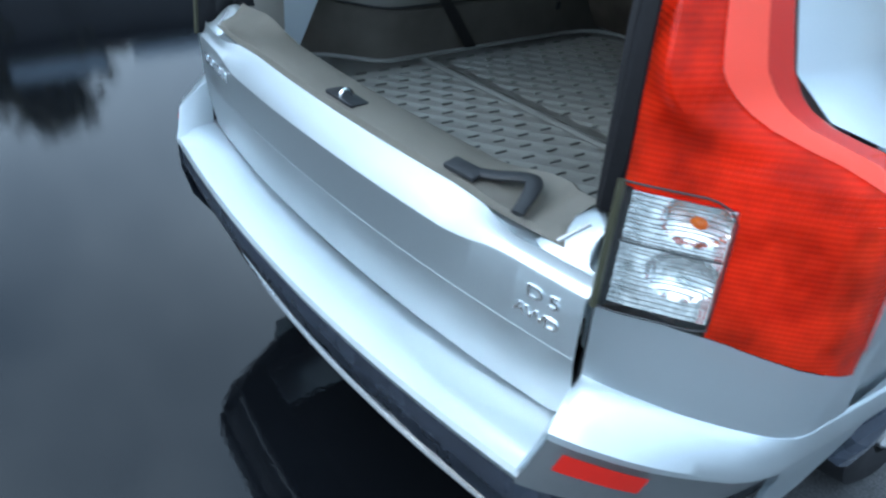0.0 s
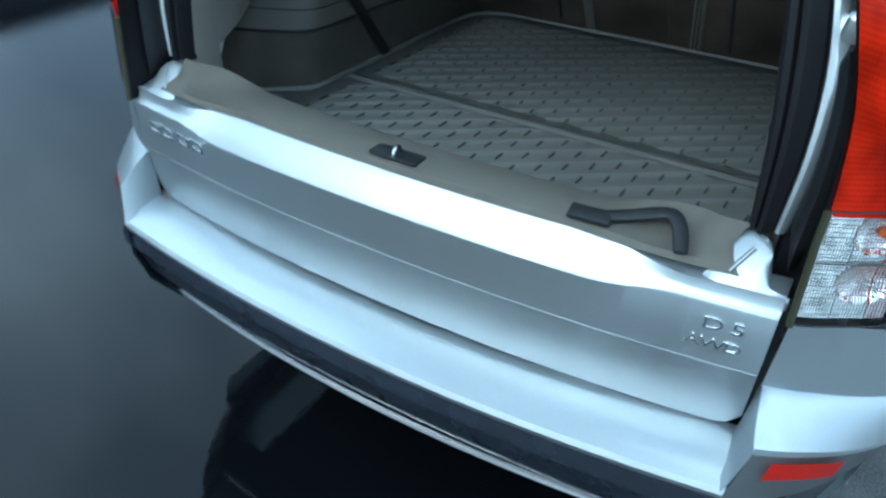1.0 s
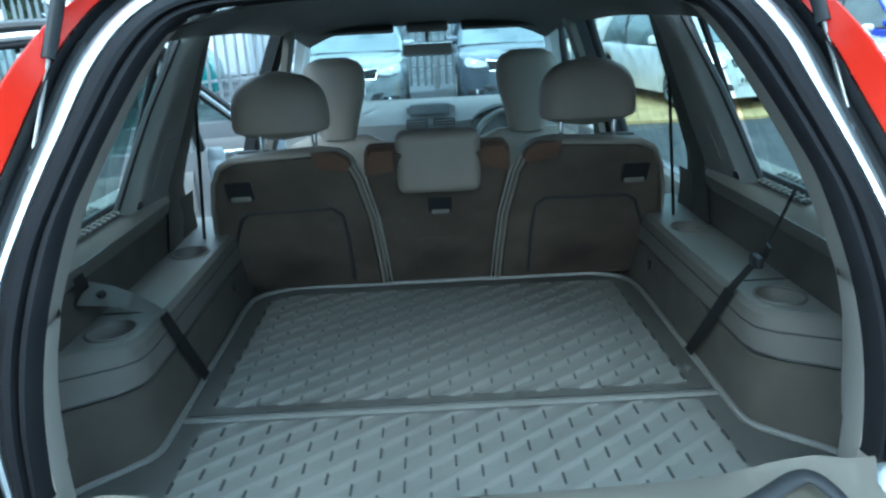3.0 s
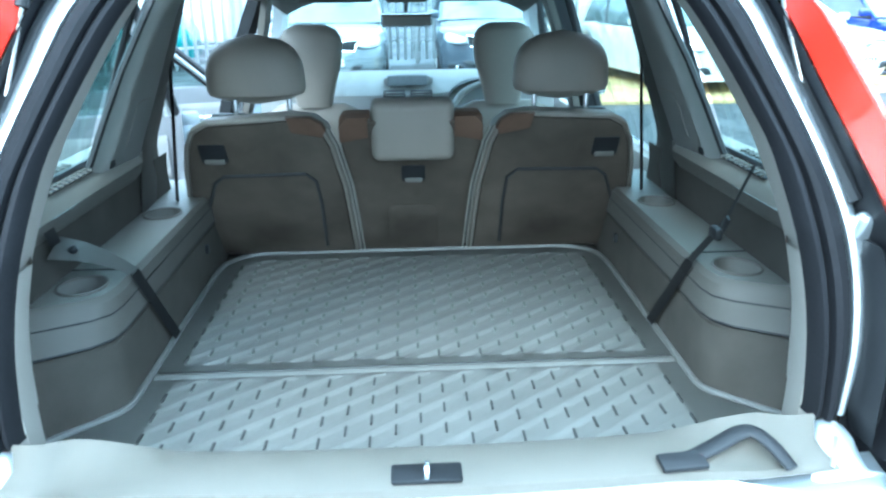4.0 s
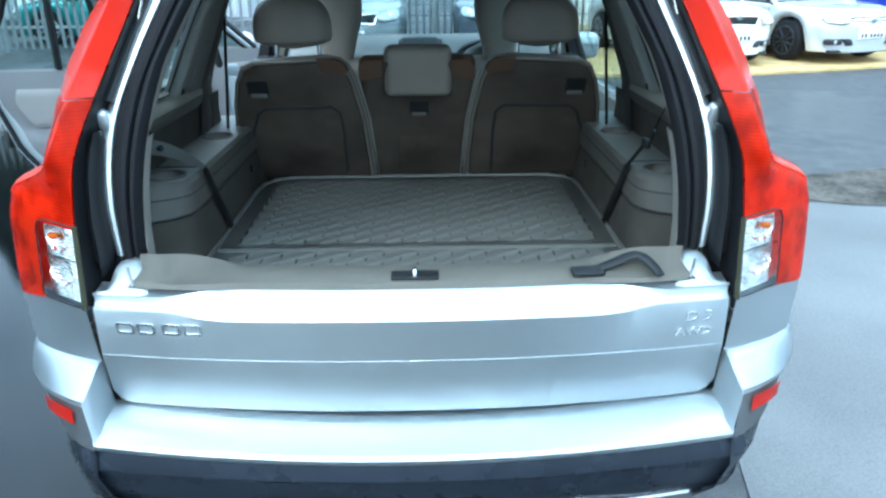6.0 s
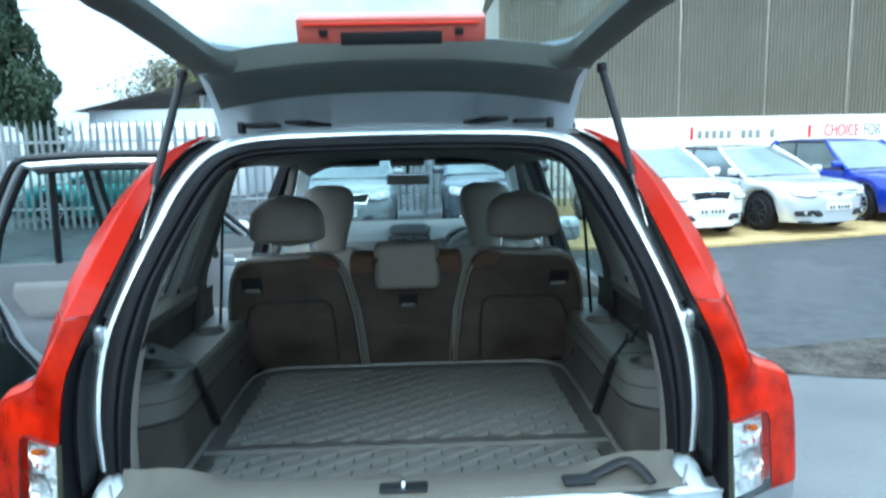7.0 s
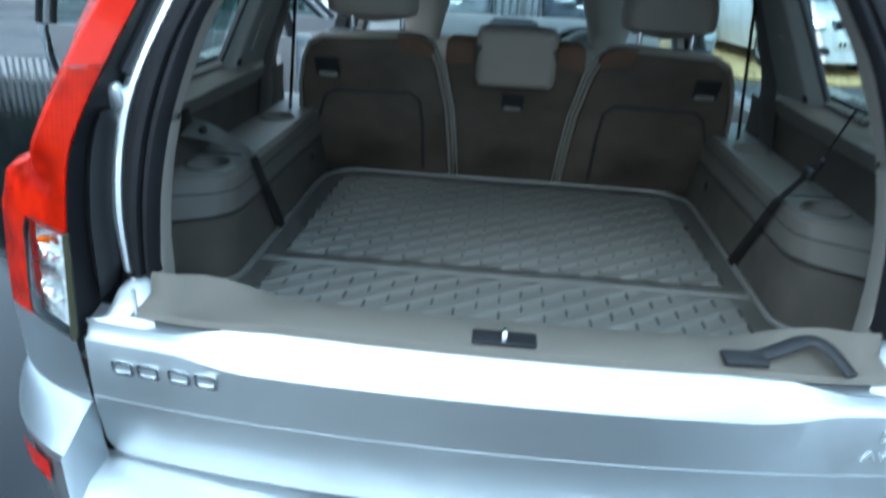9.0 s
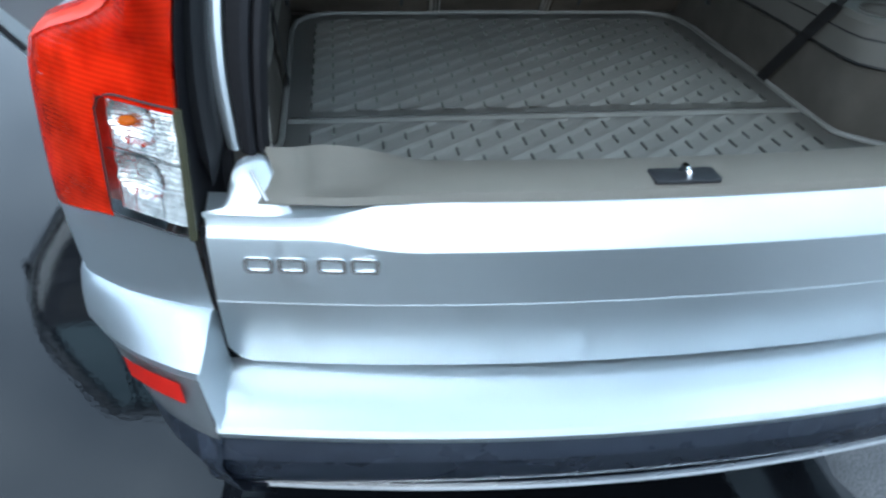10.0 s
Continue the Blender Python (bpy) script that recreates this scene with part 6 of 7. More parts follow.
slab([(2.3, 9.1), (4.5, 9.0), (8, 9.95), (30, 15.4), (40, 19.5), (2.3, 17.4)], -0.05, 0.05, GRAVEL, "gravel_bank", "yellow gravel under the parked cars", "gravel", 0.02)


# ---- parked cars ----
def painted(name, color, metal=0.3):
    return material(name, color, 0.22, metal, 0.04, 2, coat=0.8, rough_vary=0.03)


# grey base puts part of the mirrored sky into the glass colour
CAR_GLASS = material("dark_window", (0.20, 0.24, 0.245), 0.10, 0.35, 0.3, 1.2, spec=0.9, rough_vary=0.02)
HEADLAMP = material("headlamp_glass", (0.55, 0.57, 0.58), 0.12, 0.4, 0.25, 30)
PLATE = material("plate_white", (0.72, 0.72, 0.70), 0.4)


def parked_car(label, paint, at, yaw, length=4.2, width=1.72, height=1.44, style="plain", rims=DULL_METAL, marks=True):
    """A hatchback or off-roader; its nose points along +y before the turn. style gives the face: badge_grille, bar_grille, round_lamps, off_road."""
    root = new("parked_car")
    root.matrix_world = pose(*at, 0, 0, yaw)
    tagged(root, label, "car", "parked cars")
    suv = style == "off_road"
    L, W, H = length, width / 2, height
    belt = H * (0.635 if not suv else 0.645)
    wr = 0.315 if not suv else 0.36
    ax = (-L * 0.305, L * 0.305)
    low = 0.19 if not suv else 0.26
    def nose(t):
        return table(t, [0, 0.02, 0.08, 0.25, 0.78, 0.88, 0.92, 0.95, 0.97, 0.985, 0.995, 1.0], [0.78, 0.88, 0.96, 1.0, 1.0, 0.965, 0.92, 0.83, 0.70, 0.54, 0.40, 0.30])
    def deck(t):
        return table(t, [0, 0.03, 0.30, 0.64, 0.72, 0.86, 0.93, 0.965, 0.988, 1.0], [0.80, 0.98, 1.0, 0.985, 0.97, 0.915, 0.865, 0.81, 0.73, 0.64]) * belt
    ts = [0, 0.01, 0.02, 0.04, 0.07] + [0.10 + 0.80 * k / 40 for k in range(41)] + [0.92, 0.94, 0.955, 0.97, 0.98, 0.988, 0.994, 1.0]
    rings = []
    for t in ts:
        y = lerp(-L / 2, L / 2, t)
        w, top = W * nose(t), deck(t)
        lo = low
        for c in ax:
            d = abs(y - c)
            if d < wr + 0.055:
                lo = max(lo, wr + math.sqrt((wr + 0.055) ** 2 - d * d) * 0.97)
        lo = min(lo, top - 0.12)
        # sill, waist crease, shoulder, then the gently domed deck
        ring = [(w * 0.93, y, lo), (w * 0.985, y, lerp(lo, top, 0.22)), (w, y, lerp(lo, top, 0.52)), (w * 0.992, y, lerp(lo, top, 0.70)), (w * 0.965, y, lerp(lo, top, 0.80)), (w * 0.955, y, lerp(lo, top, 0.90)), (w * 0.90, y, top - 0.008)]
        ring += [(w * q, y, top + 0.035 * (1 - q * q / 0.81) * (1 - 0.5 * (t > 0.97))) for q in (0.74, 0.45, 0.15, -0.15, -0.45, -0.74)]
        rings.append(ring + [(-u, v, z) for u, v, z in ring[:7][::-1]])
    part("body", loft(rings, closed=True, caps=True), paint, root, sharp=50)
    # cabin: screen, side glass and rear glass in one band, roof and pillars over it
    y0, y1 = -L * 0.462, L * 0.215
    r0, r1 = -L * 0.36, L * 0.015
    if style == "bar_grille":
        r0, r1 = -L * 0.30, L * 0.0
    n = 14
    def plan_ring(xw, ya, yb, ba, bb):
        return [(xw * q, yb + bb * (1 - q * q)) for q in np.linspace(1, -1, 11)] + [(-xw, lerp(yb, ya, k / n)) for k in range(1, n)] + [(xw * 0.97 * q, ya - ba * (1 - q * q)) for q in np.linspace(-1, 1, 11)] + [(xw, lerp(ya, yb, k / n)) for k in range(1, n)]
    lower, upper = plan_ring(W * 0.905, y0, y1, 0.05, 0.16), plan_ring(W * 0.70, r0, r1, 0.05, 0.12)
    zl, zu = belt * 0.965, H - 0.06
    def skin(t, out=0.0):
        puff = 1 + 0.055 * math.sin(math.pi * t) + out
        return [(lerp(u[0], v[0], t) * puff, lerp(u[1], v[1], t) + 0.03 * math.sin(math.pi * t) * (1 if u[1] > 0.3 else -0.3) + (out * 0.6 if u[1] > y1 - 0.02 else 0), lerp(zl, zu, t)) for u, v in zip(lower, upper)]
    part("cabin_glass", loft([skin(k / 6) for k in range(7)], closed=True), CAR_GLASS, root, "windows mirroring the pale sky")
    rr = [[(x * (1.02 if q == 1 else q * (1 + 0.03 * (1 - q))), lerp((r0 + r1) / 2, y, q), zu - 0.01 * (q == 1) + 0.062 * (1 - q ** 3.0)) for x, y in upper] for q in (1.0, 0.98, 0.92, 0.80, 0.6, 0.3, 0.02)]
    part("roof", loft(rr, closed=True), paint, root)
    for s in (1, -1):
        def post(i_low, i_up, w0, w1, name="pillar"):
            pts = [Vector((s * abs(lerp(i_low[0], i_up[0], t)) * (1.004 + 0.058 * math.sin(math.pi * t)), lerp(i_low[1], i_up[1], t) + 0.012, lerp(zl - 0.02, zu + 0.012, t))) for t in (0, 0.25, 0.5, 0.75, 1)]
            part(name, tube(pts, [lerp(w0, w1, t) for t in (0, 0.25, 0.5, 0.75, 1)], 8), paint if name == "pillar" else SATIN_BLACK, root)
        post((W * 0.905, y1), (W * 0.70, r1), 0.040, 0.034)
        mid_y = lerp(y0, y1, 0.50)
        post((W * 0.905, mid_y), (W * 0.70, lerp(r0, r1, 0.46)), 0.026, 0.022, "door_post")
        post((W * 0.895, lerp(y0, y1, 0.10)), (W * 0.69, r0 + 0.10), 0.13 if style != "bar_grille" else 0.10, 0.07)
        part("window_line", tube([(s * W * 0.918, lerp(y0 + 0.1, y1, k / 8), zl + 0.004) for k in range(9)], 0.014, 6), SATIN_BLACK, root)
        part("roof_gutter", tube([(s * W * 0.722, lerp(r0 + 0.05, r1, k / 8), zu + 0.004) for k in range(9)], 0.012, 6), SATIN_BLACK, root)
        # shut lines and handle
        for yy_ in (y1 - 0.06, mid_y + 0.02):
            part("shut_line", tube([(s * (W * 0.962 + 0.006), yy_, belt * 0.93), (s * (W * 0.997), yy_, belt * 0.70), (s * (W * 0.985), yy_ + 0.02, low + 0.12)], 0.005, 4), SATIN_BLACK, root)
        part("door_handle", box((0.03, 0.17, 0.03), (s * W * 0.985, mid_y + 0.16, belt * 0.83), 0.012), paint, root)
        mi = part("wing_mirror", box((0.21, 0.11, 0.135), (s * (W * 0.90 + 0.13), y1 - 0.16, belt + 0.065), 0.05, 4), paint, root)
        part("mirror_foot", box((0.08, 0.06, 0.05), (s * (W * 0.90 + 0.02), y1 - 0.15, belt + 0.015), 0.015, 2), SATIN_BLACK, mi)
        # headlamp let into the corner of the nose
        hz = belt * (0.735 if not suv else 0.76)
        if style == "round_lamps":
            out = [(0.15 * math.cos(a) + 0.03 * math.cos(2 * a), 0.088 * math.sin(a)) for a in np.linspace(0, 2 * math.pi, 22)[:-1]]
        elif style == "badge_grille":
            out = rounded(0.33, 0.15, 0.05)
        else:
            out = [(-0.20, -0.035), (-0.19, 0.025), (-0.02, 0.066), (0.14, 0.098), (0.20, 0.085), (0.205, 0.01), (0.14, -0.055), (-0.05, -0.075), (-0.16, -0.06)]
        c, turn = Vector((s * W * 0.66, L / 2 - 0.128, hz)), radians(-s * 33)
        rot = Matrix.Rotation(turn, 3, "Z") @ Matrix.Rotation(radians(24), 3, "X")
        hl = part("headlamp", prism([(s * u, v) for u, v in out], 0.10, lambda u, v, w: c + rot @ Vector((u, w - 0.065, v)), 0.018, 3), HEADLAMP, root, "clear headlamp")
        part("lamp_bowl", prism([(s * 0.04 + 0.05 * math.cos(a), 0.012 + 0.05 * math.sin(a)) for a in np.linspace(0, 2 * math.pi, 17)[:-1]], 0.02, lambda u, v, w: c + rot @ Vector((u, w + 0.024, v)), 0.006), CHROME, hl)
        part("fog_recess", prism([(s * u, v) for u, v in rounded(0.27, 0.085, 0.04)], 0.05, lambda u, v, w: Vector((s * W * 0.66, L / 2 - 0.142, low + 0.15)) + Matrix.Rotation(radians(-s * 30), 3, "Z") @ Vector((u, w, v)), 0.01), SATIN_BLACK, root)
        part("fog_lamp", cyl(0.035, 0.03, (s * W * 0.64, L / 2 - 0.085, low + 0.15), (90, 0, 0), 14, bevel=0.006), HEADLAMP, root)
        for c2 in ax:
            x = s * (W - 0.115)
            wl_ = part("wheel", cyl(wr, 0.20, (x, c2, wr), (0, 90, 0), 32, bevel=0.03), RUBBER, root, "black tyre")
            rim = cyl(wr * 0.70, 0.012, (x + s * 0.088, c2, wr), (0, 90, 0), 28, bevel=0.003)
            part("rim_dish", rim, SATIN_BLACK, wl_)
            spokes = tube([(x + s * 0.100, c2 + wr * 0.69 * math.cos(a), wr + wr * 0.69 * math.sin(a)) for a in np.linspace(0, 2 * math.pi, 29)], 0.014, 6, caps=False)
            for k in range(10):
                a = 36 * k
                box((0.022, 0.026, wr * 0.62), (x + s * 0.100, c2 + math.sin(radians(a)) * wr * 0.36, wr + math.cos(radians(a)) * wr * 0.36), 0.005, 1, (-a, 0, 0), spokes)
            part("rim", spokes, rims, wl_)
            part("arch_liner", box((0.24, 2 * wr + 0.04, wr * 0.9), (s * (W - 0.20), c2, wr * 1.55), 0.02), RUBBER, root)
    # the face
    front = L / 2
    gz = belt * (0.715 if not suv else 0.735)
    if style == "badge_grille":
        g = part("grille", prism([(-0.34, 0.075), (-0.05, 0.085), (0.05, 0.085), (0.34, 0.075), (0.30, -0.06), (-0.30, -0.06)], 0.06, lambda u, v, w: Vector((u, front - 0.075 + w, gz + v)), 0.02), SATIN_BLACK, root, "black grille with a bright rim")
        part("grille_rim", tube([(u, front - 0.012, gz + v) for u, v in ((-0.32, 0.05), (-0.28, -0.06), (0.28, -0.06), (0.32, 0.05))], 0.010, 6), CHROME, g)
        part("badge_disc", cyl(0.05, 0.03, (0, front - 0.012, gz + 0.075), (90, 0, 0), 18, bevel=0.006), CHROME, g)
    elif style == "bar_grille":
        g = part("grille", prism([(-0.45, 0.055), (0.45, 0.055), (0.40, -0.045), (-0.40, -0.045)], 0.06, lambda u, v, w: Vector((u, front - 0.075 + w - 0.06 * (u / 0.5) ** 2, gz + v)), 0.01), SATIN_BLACK, root, "black grille with a bright bar")
        part("grille_bar", tube([(u, front - 0.008 - 0.06 * (u / 0.5) ** 2, gz + 0.012) for u in np.linspace(-0.42, 0.42, 9)], 0.013, 6), CHROME, g)
        part("badge_disc", cyl(0.055, 0.03, (0, front + 0.0, gz + 0.012), (90, 0, 0), 18, bevel=0.006), CHROME, g)
    elif style == "round_lamps":
        part("grille", prism([(-0.36, 0.035), (0.36, 0.035), (0.33, -0.04), (-0.33, -0.04)], 0.05, lambda u, v, w: Vector((u, front - 0.065 + w, gz + v)), 0.012), SATIN_BLACK, root)
    elif suv:
        g = part("grille", prism([(-0.46, 0.085), (-0.12, 0.06), (0.12, 0.06), (0.46, 0.085), (0.40, -0.075), (0.10, -0.055), (-0.10, -0.055), (-0.40, -0.075)], 0.07, lambda u, v, w: Vector((u, front - 0.06 + w - 0.08 * (u / 0.5) ** 2, gz + v)), 0.012), SATIN_BLACK, root, "black grille with a bright surround")
        part("grille_rim", tube([(u, front + 0.012 - 0.08 * (u / 0.5) ** 2, gz + v) for u, v in ((-0.46, 0.085), (-0.12, 0.06), (0.12, 0.06), (0.46, 0.085), (0.40, -0.075), (0.10, -0.055), (-0.10, -0.055), (-0.40, -0.075), (-0.46, 0.085))], 0.013, 6), CHROME, g)
        part("badge_disc", box((0.16, 0.03, 0.07), (0, front - 0.01, gz + 0.12), 0.03, 3), CHROME, root)
        part("skid_plate", box((W * 1.2, 0.10, 0.09), (0, front - 0.10, low + 0.02), 0.03, 3), DULL_METAL, root)
    part("lower_intake", prism([(-W * 0.56, 0.05), (W * 0.56, 0.05), (W * 0.46, -0.055), (-W * 0.46, -0.055)], 0.07, lambda u, v, w: Vector((u, front - 0.045 + w - 0.16 * (u / W) ** 2, low + (0.15 if not suv else 0.20) + v)), 0.015), SATIN_BLACK, root)
    part("splitter", box((W * 1.45, 0.12, 0.05), (0, front - 0.13, low + 0.005), 0.02, 2), SATIN_BLACK, root)
    if marks:
        pz = low + (0.245 if not suv else 0.30)
        pl = part("number_plate", box((0.50, 0.02, 0.11), (0, front + 0.012, pz), 0.006), PLATE, root, "white number plate with plain bars")
        for k in range(6):
            part("bar", box((0.038, 0.004, 0.06), (-0.185 + k * 0.066 + (0.04 if k > 3 else 0), front + 0.023, pz), 0.001), SATIN_BLACK, pl)
    part("screen_wiper", tube([(-0.1, y1 + 0.15, zl + 0.03), (W * 0.55, y1 + 0.09, zl + 0.035)], 0.008, 5), SATIN_BLACK, root)
    part("cowl", tube([(W * 0.88 * q, y1 + 0.165 * (1 - q * q), zl + 0.012) for q in np.linspace(-1, 1, 13)], 0.02, 6), SATIN_BLACK, root)
    return root


WHITE_P = painted("white_car_paint", (0.74, 0.75, 0.76), 0.0)
SILVER_P = painted("bright_silver_car_paint", (0.66, 0.68, 0.70), 0.5)
BLUE_P = painted("deep_blue_car_paint", (0.012, 0.035, 0.36), 0.2)
TEAL_P = painted("teal_car_paint", (0.03, 0.22, 0.22), 0.3)
GREYSILVER_P = painted("grey_silver_car_paint", (0.30, 0.33, 0.34), 0.6)
DARK_P = painted("slate_car_paint", (0.10, 0.12, 0.15), 0.4)
Z = 0.05
parked_car("white parked hatchback with a black grille on yellow gravel", WHITE_P, (4.28, 11.45, Z), 191, 3.97, 1.65, 1.45, "badge_grille")
parked_car("silver parked hatchback with dark alloy wheels on yellow gravel", SILVER_P, (6.25, 11.85, Z), 196, 4.29, 1.76, 1.42, "bar_grille", rims=SATIN_BLACK)
parked_car("deep blue parked hatchback on yellow gravel", BLUE_P, (8.80, 12.75, Z), 189, 4.2, 1.76, 1.49, "round_lamps")
parked_car("pale silver parked off-roader facing the open car", GREYSILVER_P, (-1.25, 12.0, 0), 183, 4.44, 1.85, 1.64, "off_road")
parked_car("slate blue parked off-roader beside the silver one", DARK_P, (1.45, 12.4, 0), 178, 4.4, 1.84, 1.66, "off_road")
parked_car("teal car behind the palisade fence", TEAL_P, (-6.6, 15.2, 0), 95, 4.2, 1.72, 1.45, marks=False)


# white vans behind the fence
def van(label, at, yaw, paint):
    root = new("van")
    root.matrix_world = pose(*at, 0, 0, yaw)
    tagged(root, label, "van", "vans behind the fence")
    L, W, H = 5.0, 0.98, 2.25
    rings = []
    for i in range(25):
        t = i / 24
        y = lerp(-L / 2, L / 2, t)
        top = table(t, [0, 0.02, 0.60, 0.68, 0.80, 0.84, 0.97, 1.0], [H * 0.94, H, H, H * 0.96, H * 0.62, H * 0.56, H * 0.46, H * 0.30])
        w = W * table(t, [0, 0.02, 0.9, 1], [0.95, 1, 0.98, 0.82])
        ring = [(w * 0.94, y, 0.3), (w, y, 0.5), (w, y, lerp(0.5, top, 0.5)), (w * 0.96, y, top - 0.12), (w * 0.85, y, top)]
        rings.append(ring + [(-a, b, c) for a, b, c in ring[::-1]])
    part("body", loft(rings, closed=True, caps=True), paint, root)
    for s in (1, -1):
        part("side_window", box((0.02, 0.75, 0.50), (s * (W * 0.985), L * 0.17, 1.55), 0.008), CAR_GLASS, root)
        for c in (-L * 0.3, L * 0.32):
            part("wheel", cyl(0.34, 0.22, (s * 0.85, c, 0.34), (0, 90, 0), 24, bevel=0.03), RUBBER, root)
    part("windscreen", box((1.5, 0.02, 0.66), (0, L * 0.255, 1.72), 0.008, 1, (-42, 0, 0)), CAR_GLASS, root)
    part("rear_window", box((1.4, 0.02, 0.5), (0, -L / 2 - 0.005, 1.6), 0.008), CAR_GLASS, root)
    return root


van("white van behind the palisade fence", (-7.6, 18.2, 0), 93, WHITE_P)
van("white van behind the palisade fence", (-13.0, 17.6, 0), 89, WHITE_P)

# ---- palisade fence ----
GALV = material("galvanised_steel", (0.42, 0.45, 0.47), 0.45, 0.5, 0.2, 3, 0.15, 60)
fence = thing("palisade_fence", "grey galvanised palisade fence with pointed pales", "fence", (-7, 13.6, 0))


def pale_mesh():
    bm = bmesh.new()
    prof = [(-0.034, 0.012), (-0.018, 0.0), (0.018, 0.0), (0.034, 0.012)]
    rings = [[(x, y, z) for x, y in prof] for z in (0.08, 2.02)] + [[(x * 0.6, y, 2.10) for x, y in prof]] + [[(x * 0.06, y, 2.20) for x, y in prof]]
    loft(rings, thick=0.004, bm=bm)
    me = bpy.data.meshes.new("pale")
    bm.to_mesh(me)
    bm.free()
    me.materials.append(GALV)
    return me


def fence_y(x):
    return table(x, [-19, -5, -3.2, 4], [13.0, 12.8, 15.0, 15.0])


PALE = pale_mesh()
for k in range(150):
    x = -19 + k * 0.152
    ob = new("pale", PALE)
    ob.parent = fence
    ob.location = (x + 7 + random.uniform(-0.006, 0.006), fence_y(x) - 13.6, random.uniform(-0.01, 0.01))
    ob.rotation_euler = (0, radians(random.uniform(-0.5, 0.5)), 0)
for z in (0.45, 1.75):
    part("rail", loft([[(x, fence_y(x) + 0.02, z), (x, fence_y(x) + 0.06, z), (x, fence_y(x) + 0.06, z + 0.05), (x, fence_y(x) + 0.02, z + 0.05)] for x in np.linspace(-19.1, 3.8, 16)], closed=True, caps=True), GALV, fence)
for k in range(9):
    x = -19 + k * 2.75
    part("fence_post", box((0.10, 0.06, 2.1), (x, fence_y(x) + 0.09, 1.05), 0.004), GALV, fence)

# ---- big shed behind the cars ----
CLAD = material("olive_cladding", (0.27, 0.255, 0.21), 0.6, 0.0, 0.12, 0.6, 0.1, 40)
BAND = material("white_board", (0.80, 0.80, 0.78), 0.5, 0, 0.04, 0.7)
YELLOW = material("yellow_flashing", (0.62, 0.42, 0.10), 0.5, 0, 0.1, 1)
hall = thing("warehouse", "large hall with olive ribbed cladding above a white board", "building", (16, 18.0, 0))
HX0, HX1, HY = 2.3, 40.0, 17.6
hy_ = lambda x: HY + (x - 4) * 0.06
# ribbed sheet: every rib is a raised strip
rings = []
x = HX0
while x < HX1:
    for dx, dd in ((0.0, 0.0), (0.042, 0.0), (0.054, -0.03), (0.082, -0.03), (0.094, 0.0)):
        y = hy_(x + dx) + dd
        rings.append([(x + dx, y, 2.12), (x + dx, y, 5.45)])
    x += 0.105
part("cladding", loft(rings, thick=0.02), CLAD, hall, "olive ribbed cladding", smooth=False)
STRIP = material("pale_cladding_strip", (0.30, 0.285, 0.245), 0.55, 0.1, 0.15, 2)
for xx in (7.1, 9.5, 11.85, 14.2, 16.6):
    part("joint_strip", box((0.05, 0.03, 3.3), (xx, hy_(xx) - 0.05, 3.78), 0.004), STRIP, hall)
part("white_board", loft([[(x, hy_(x) - 0.05, 0.0), (x, hy_(x) - 0.05, 2.13), (x, hy_(x) + 0.05, 2.13), (x, hy_(x) + 0.05, 0.0)] for x in (HX0, 10, 20, 30, HX1)], closed=True, caps=True), BAND, hall, "white painted board")
part("roof_edge", loft([[(x, hy_(x) - 0.12, 5.42), (x, hy_(x) - 0.12, 5.62), (x, hy_(x) + 0.2, 5.62), (x, hy_(x) + 0.2, 5.42)] for x in (HX0, 10, 20, 30, HX1)], closed=True, caps=True), YELLOW, hall, "yellow roof flashing")
part("roof", loft([[(x, hy_(x) + 0.1, 5.55), (x, hy_(x) + 3, 5.9), (x, hy_(x) + 6, 5.55)] for x in (HX0, 20, HX1)], thick=0.1), CLAD, hall)
for x in (HX0, HX1 - 0.2):
    part("end_wall", box((0.2, 5.6, 5.4), (x + 0.1, hy_(x) + 3.0, 2.7), 0.02), CLAD, hall)
RED_T, GREY_T = material("red_lettering", (0.62, 0.03, 0.035), 0.5), material("grey_lettering", (0.22, 0.24, 0.25), 0.5)


def on_board(bm, x, z, tall=1.0):
    bmesh.ops.scale(bm, vec=(1, tall, 1), verts=bm.verts)
    bmesh.ops.transform(bm, matrix=pose(x, hy_(x) - 0.062, z, 90, 0, math.degrees(math.atan(0.06))), verts=bm.verts)
    return bm


part("sign_letters", on_board(lettering("CHOICE", 0.275, 0.008), 11.77, 1.70, 1.7), RED_T, hall, "red sign letters")
part("sign_letters", on_board(lettering("FOR", 0.275, 0.008), 12.66, 1.70, 1.7), GREY_T, hall, "grey sign letters")
part("sign_letters", on_board(lettering("SPO", 0.275, 0.008), 13.36, 1.70, 1.7), GREY_T, hall, "grey sign letters")
for xb in (10.84, 7.5):
    part("sign_bar", on_board(box((0.08, 0.34, 0.016), (0, 0, 0), 0.002), xb, 1.70), RED_T, hall)
for k in range(11):
    if k not in (5, 9):
        part("sign_bar", on_board(box((0.12, 0.22, 0.014), (0, 0, 0), 0.002), 7.72 + k * 0.205, 1.66), GREY_T, hall)

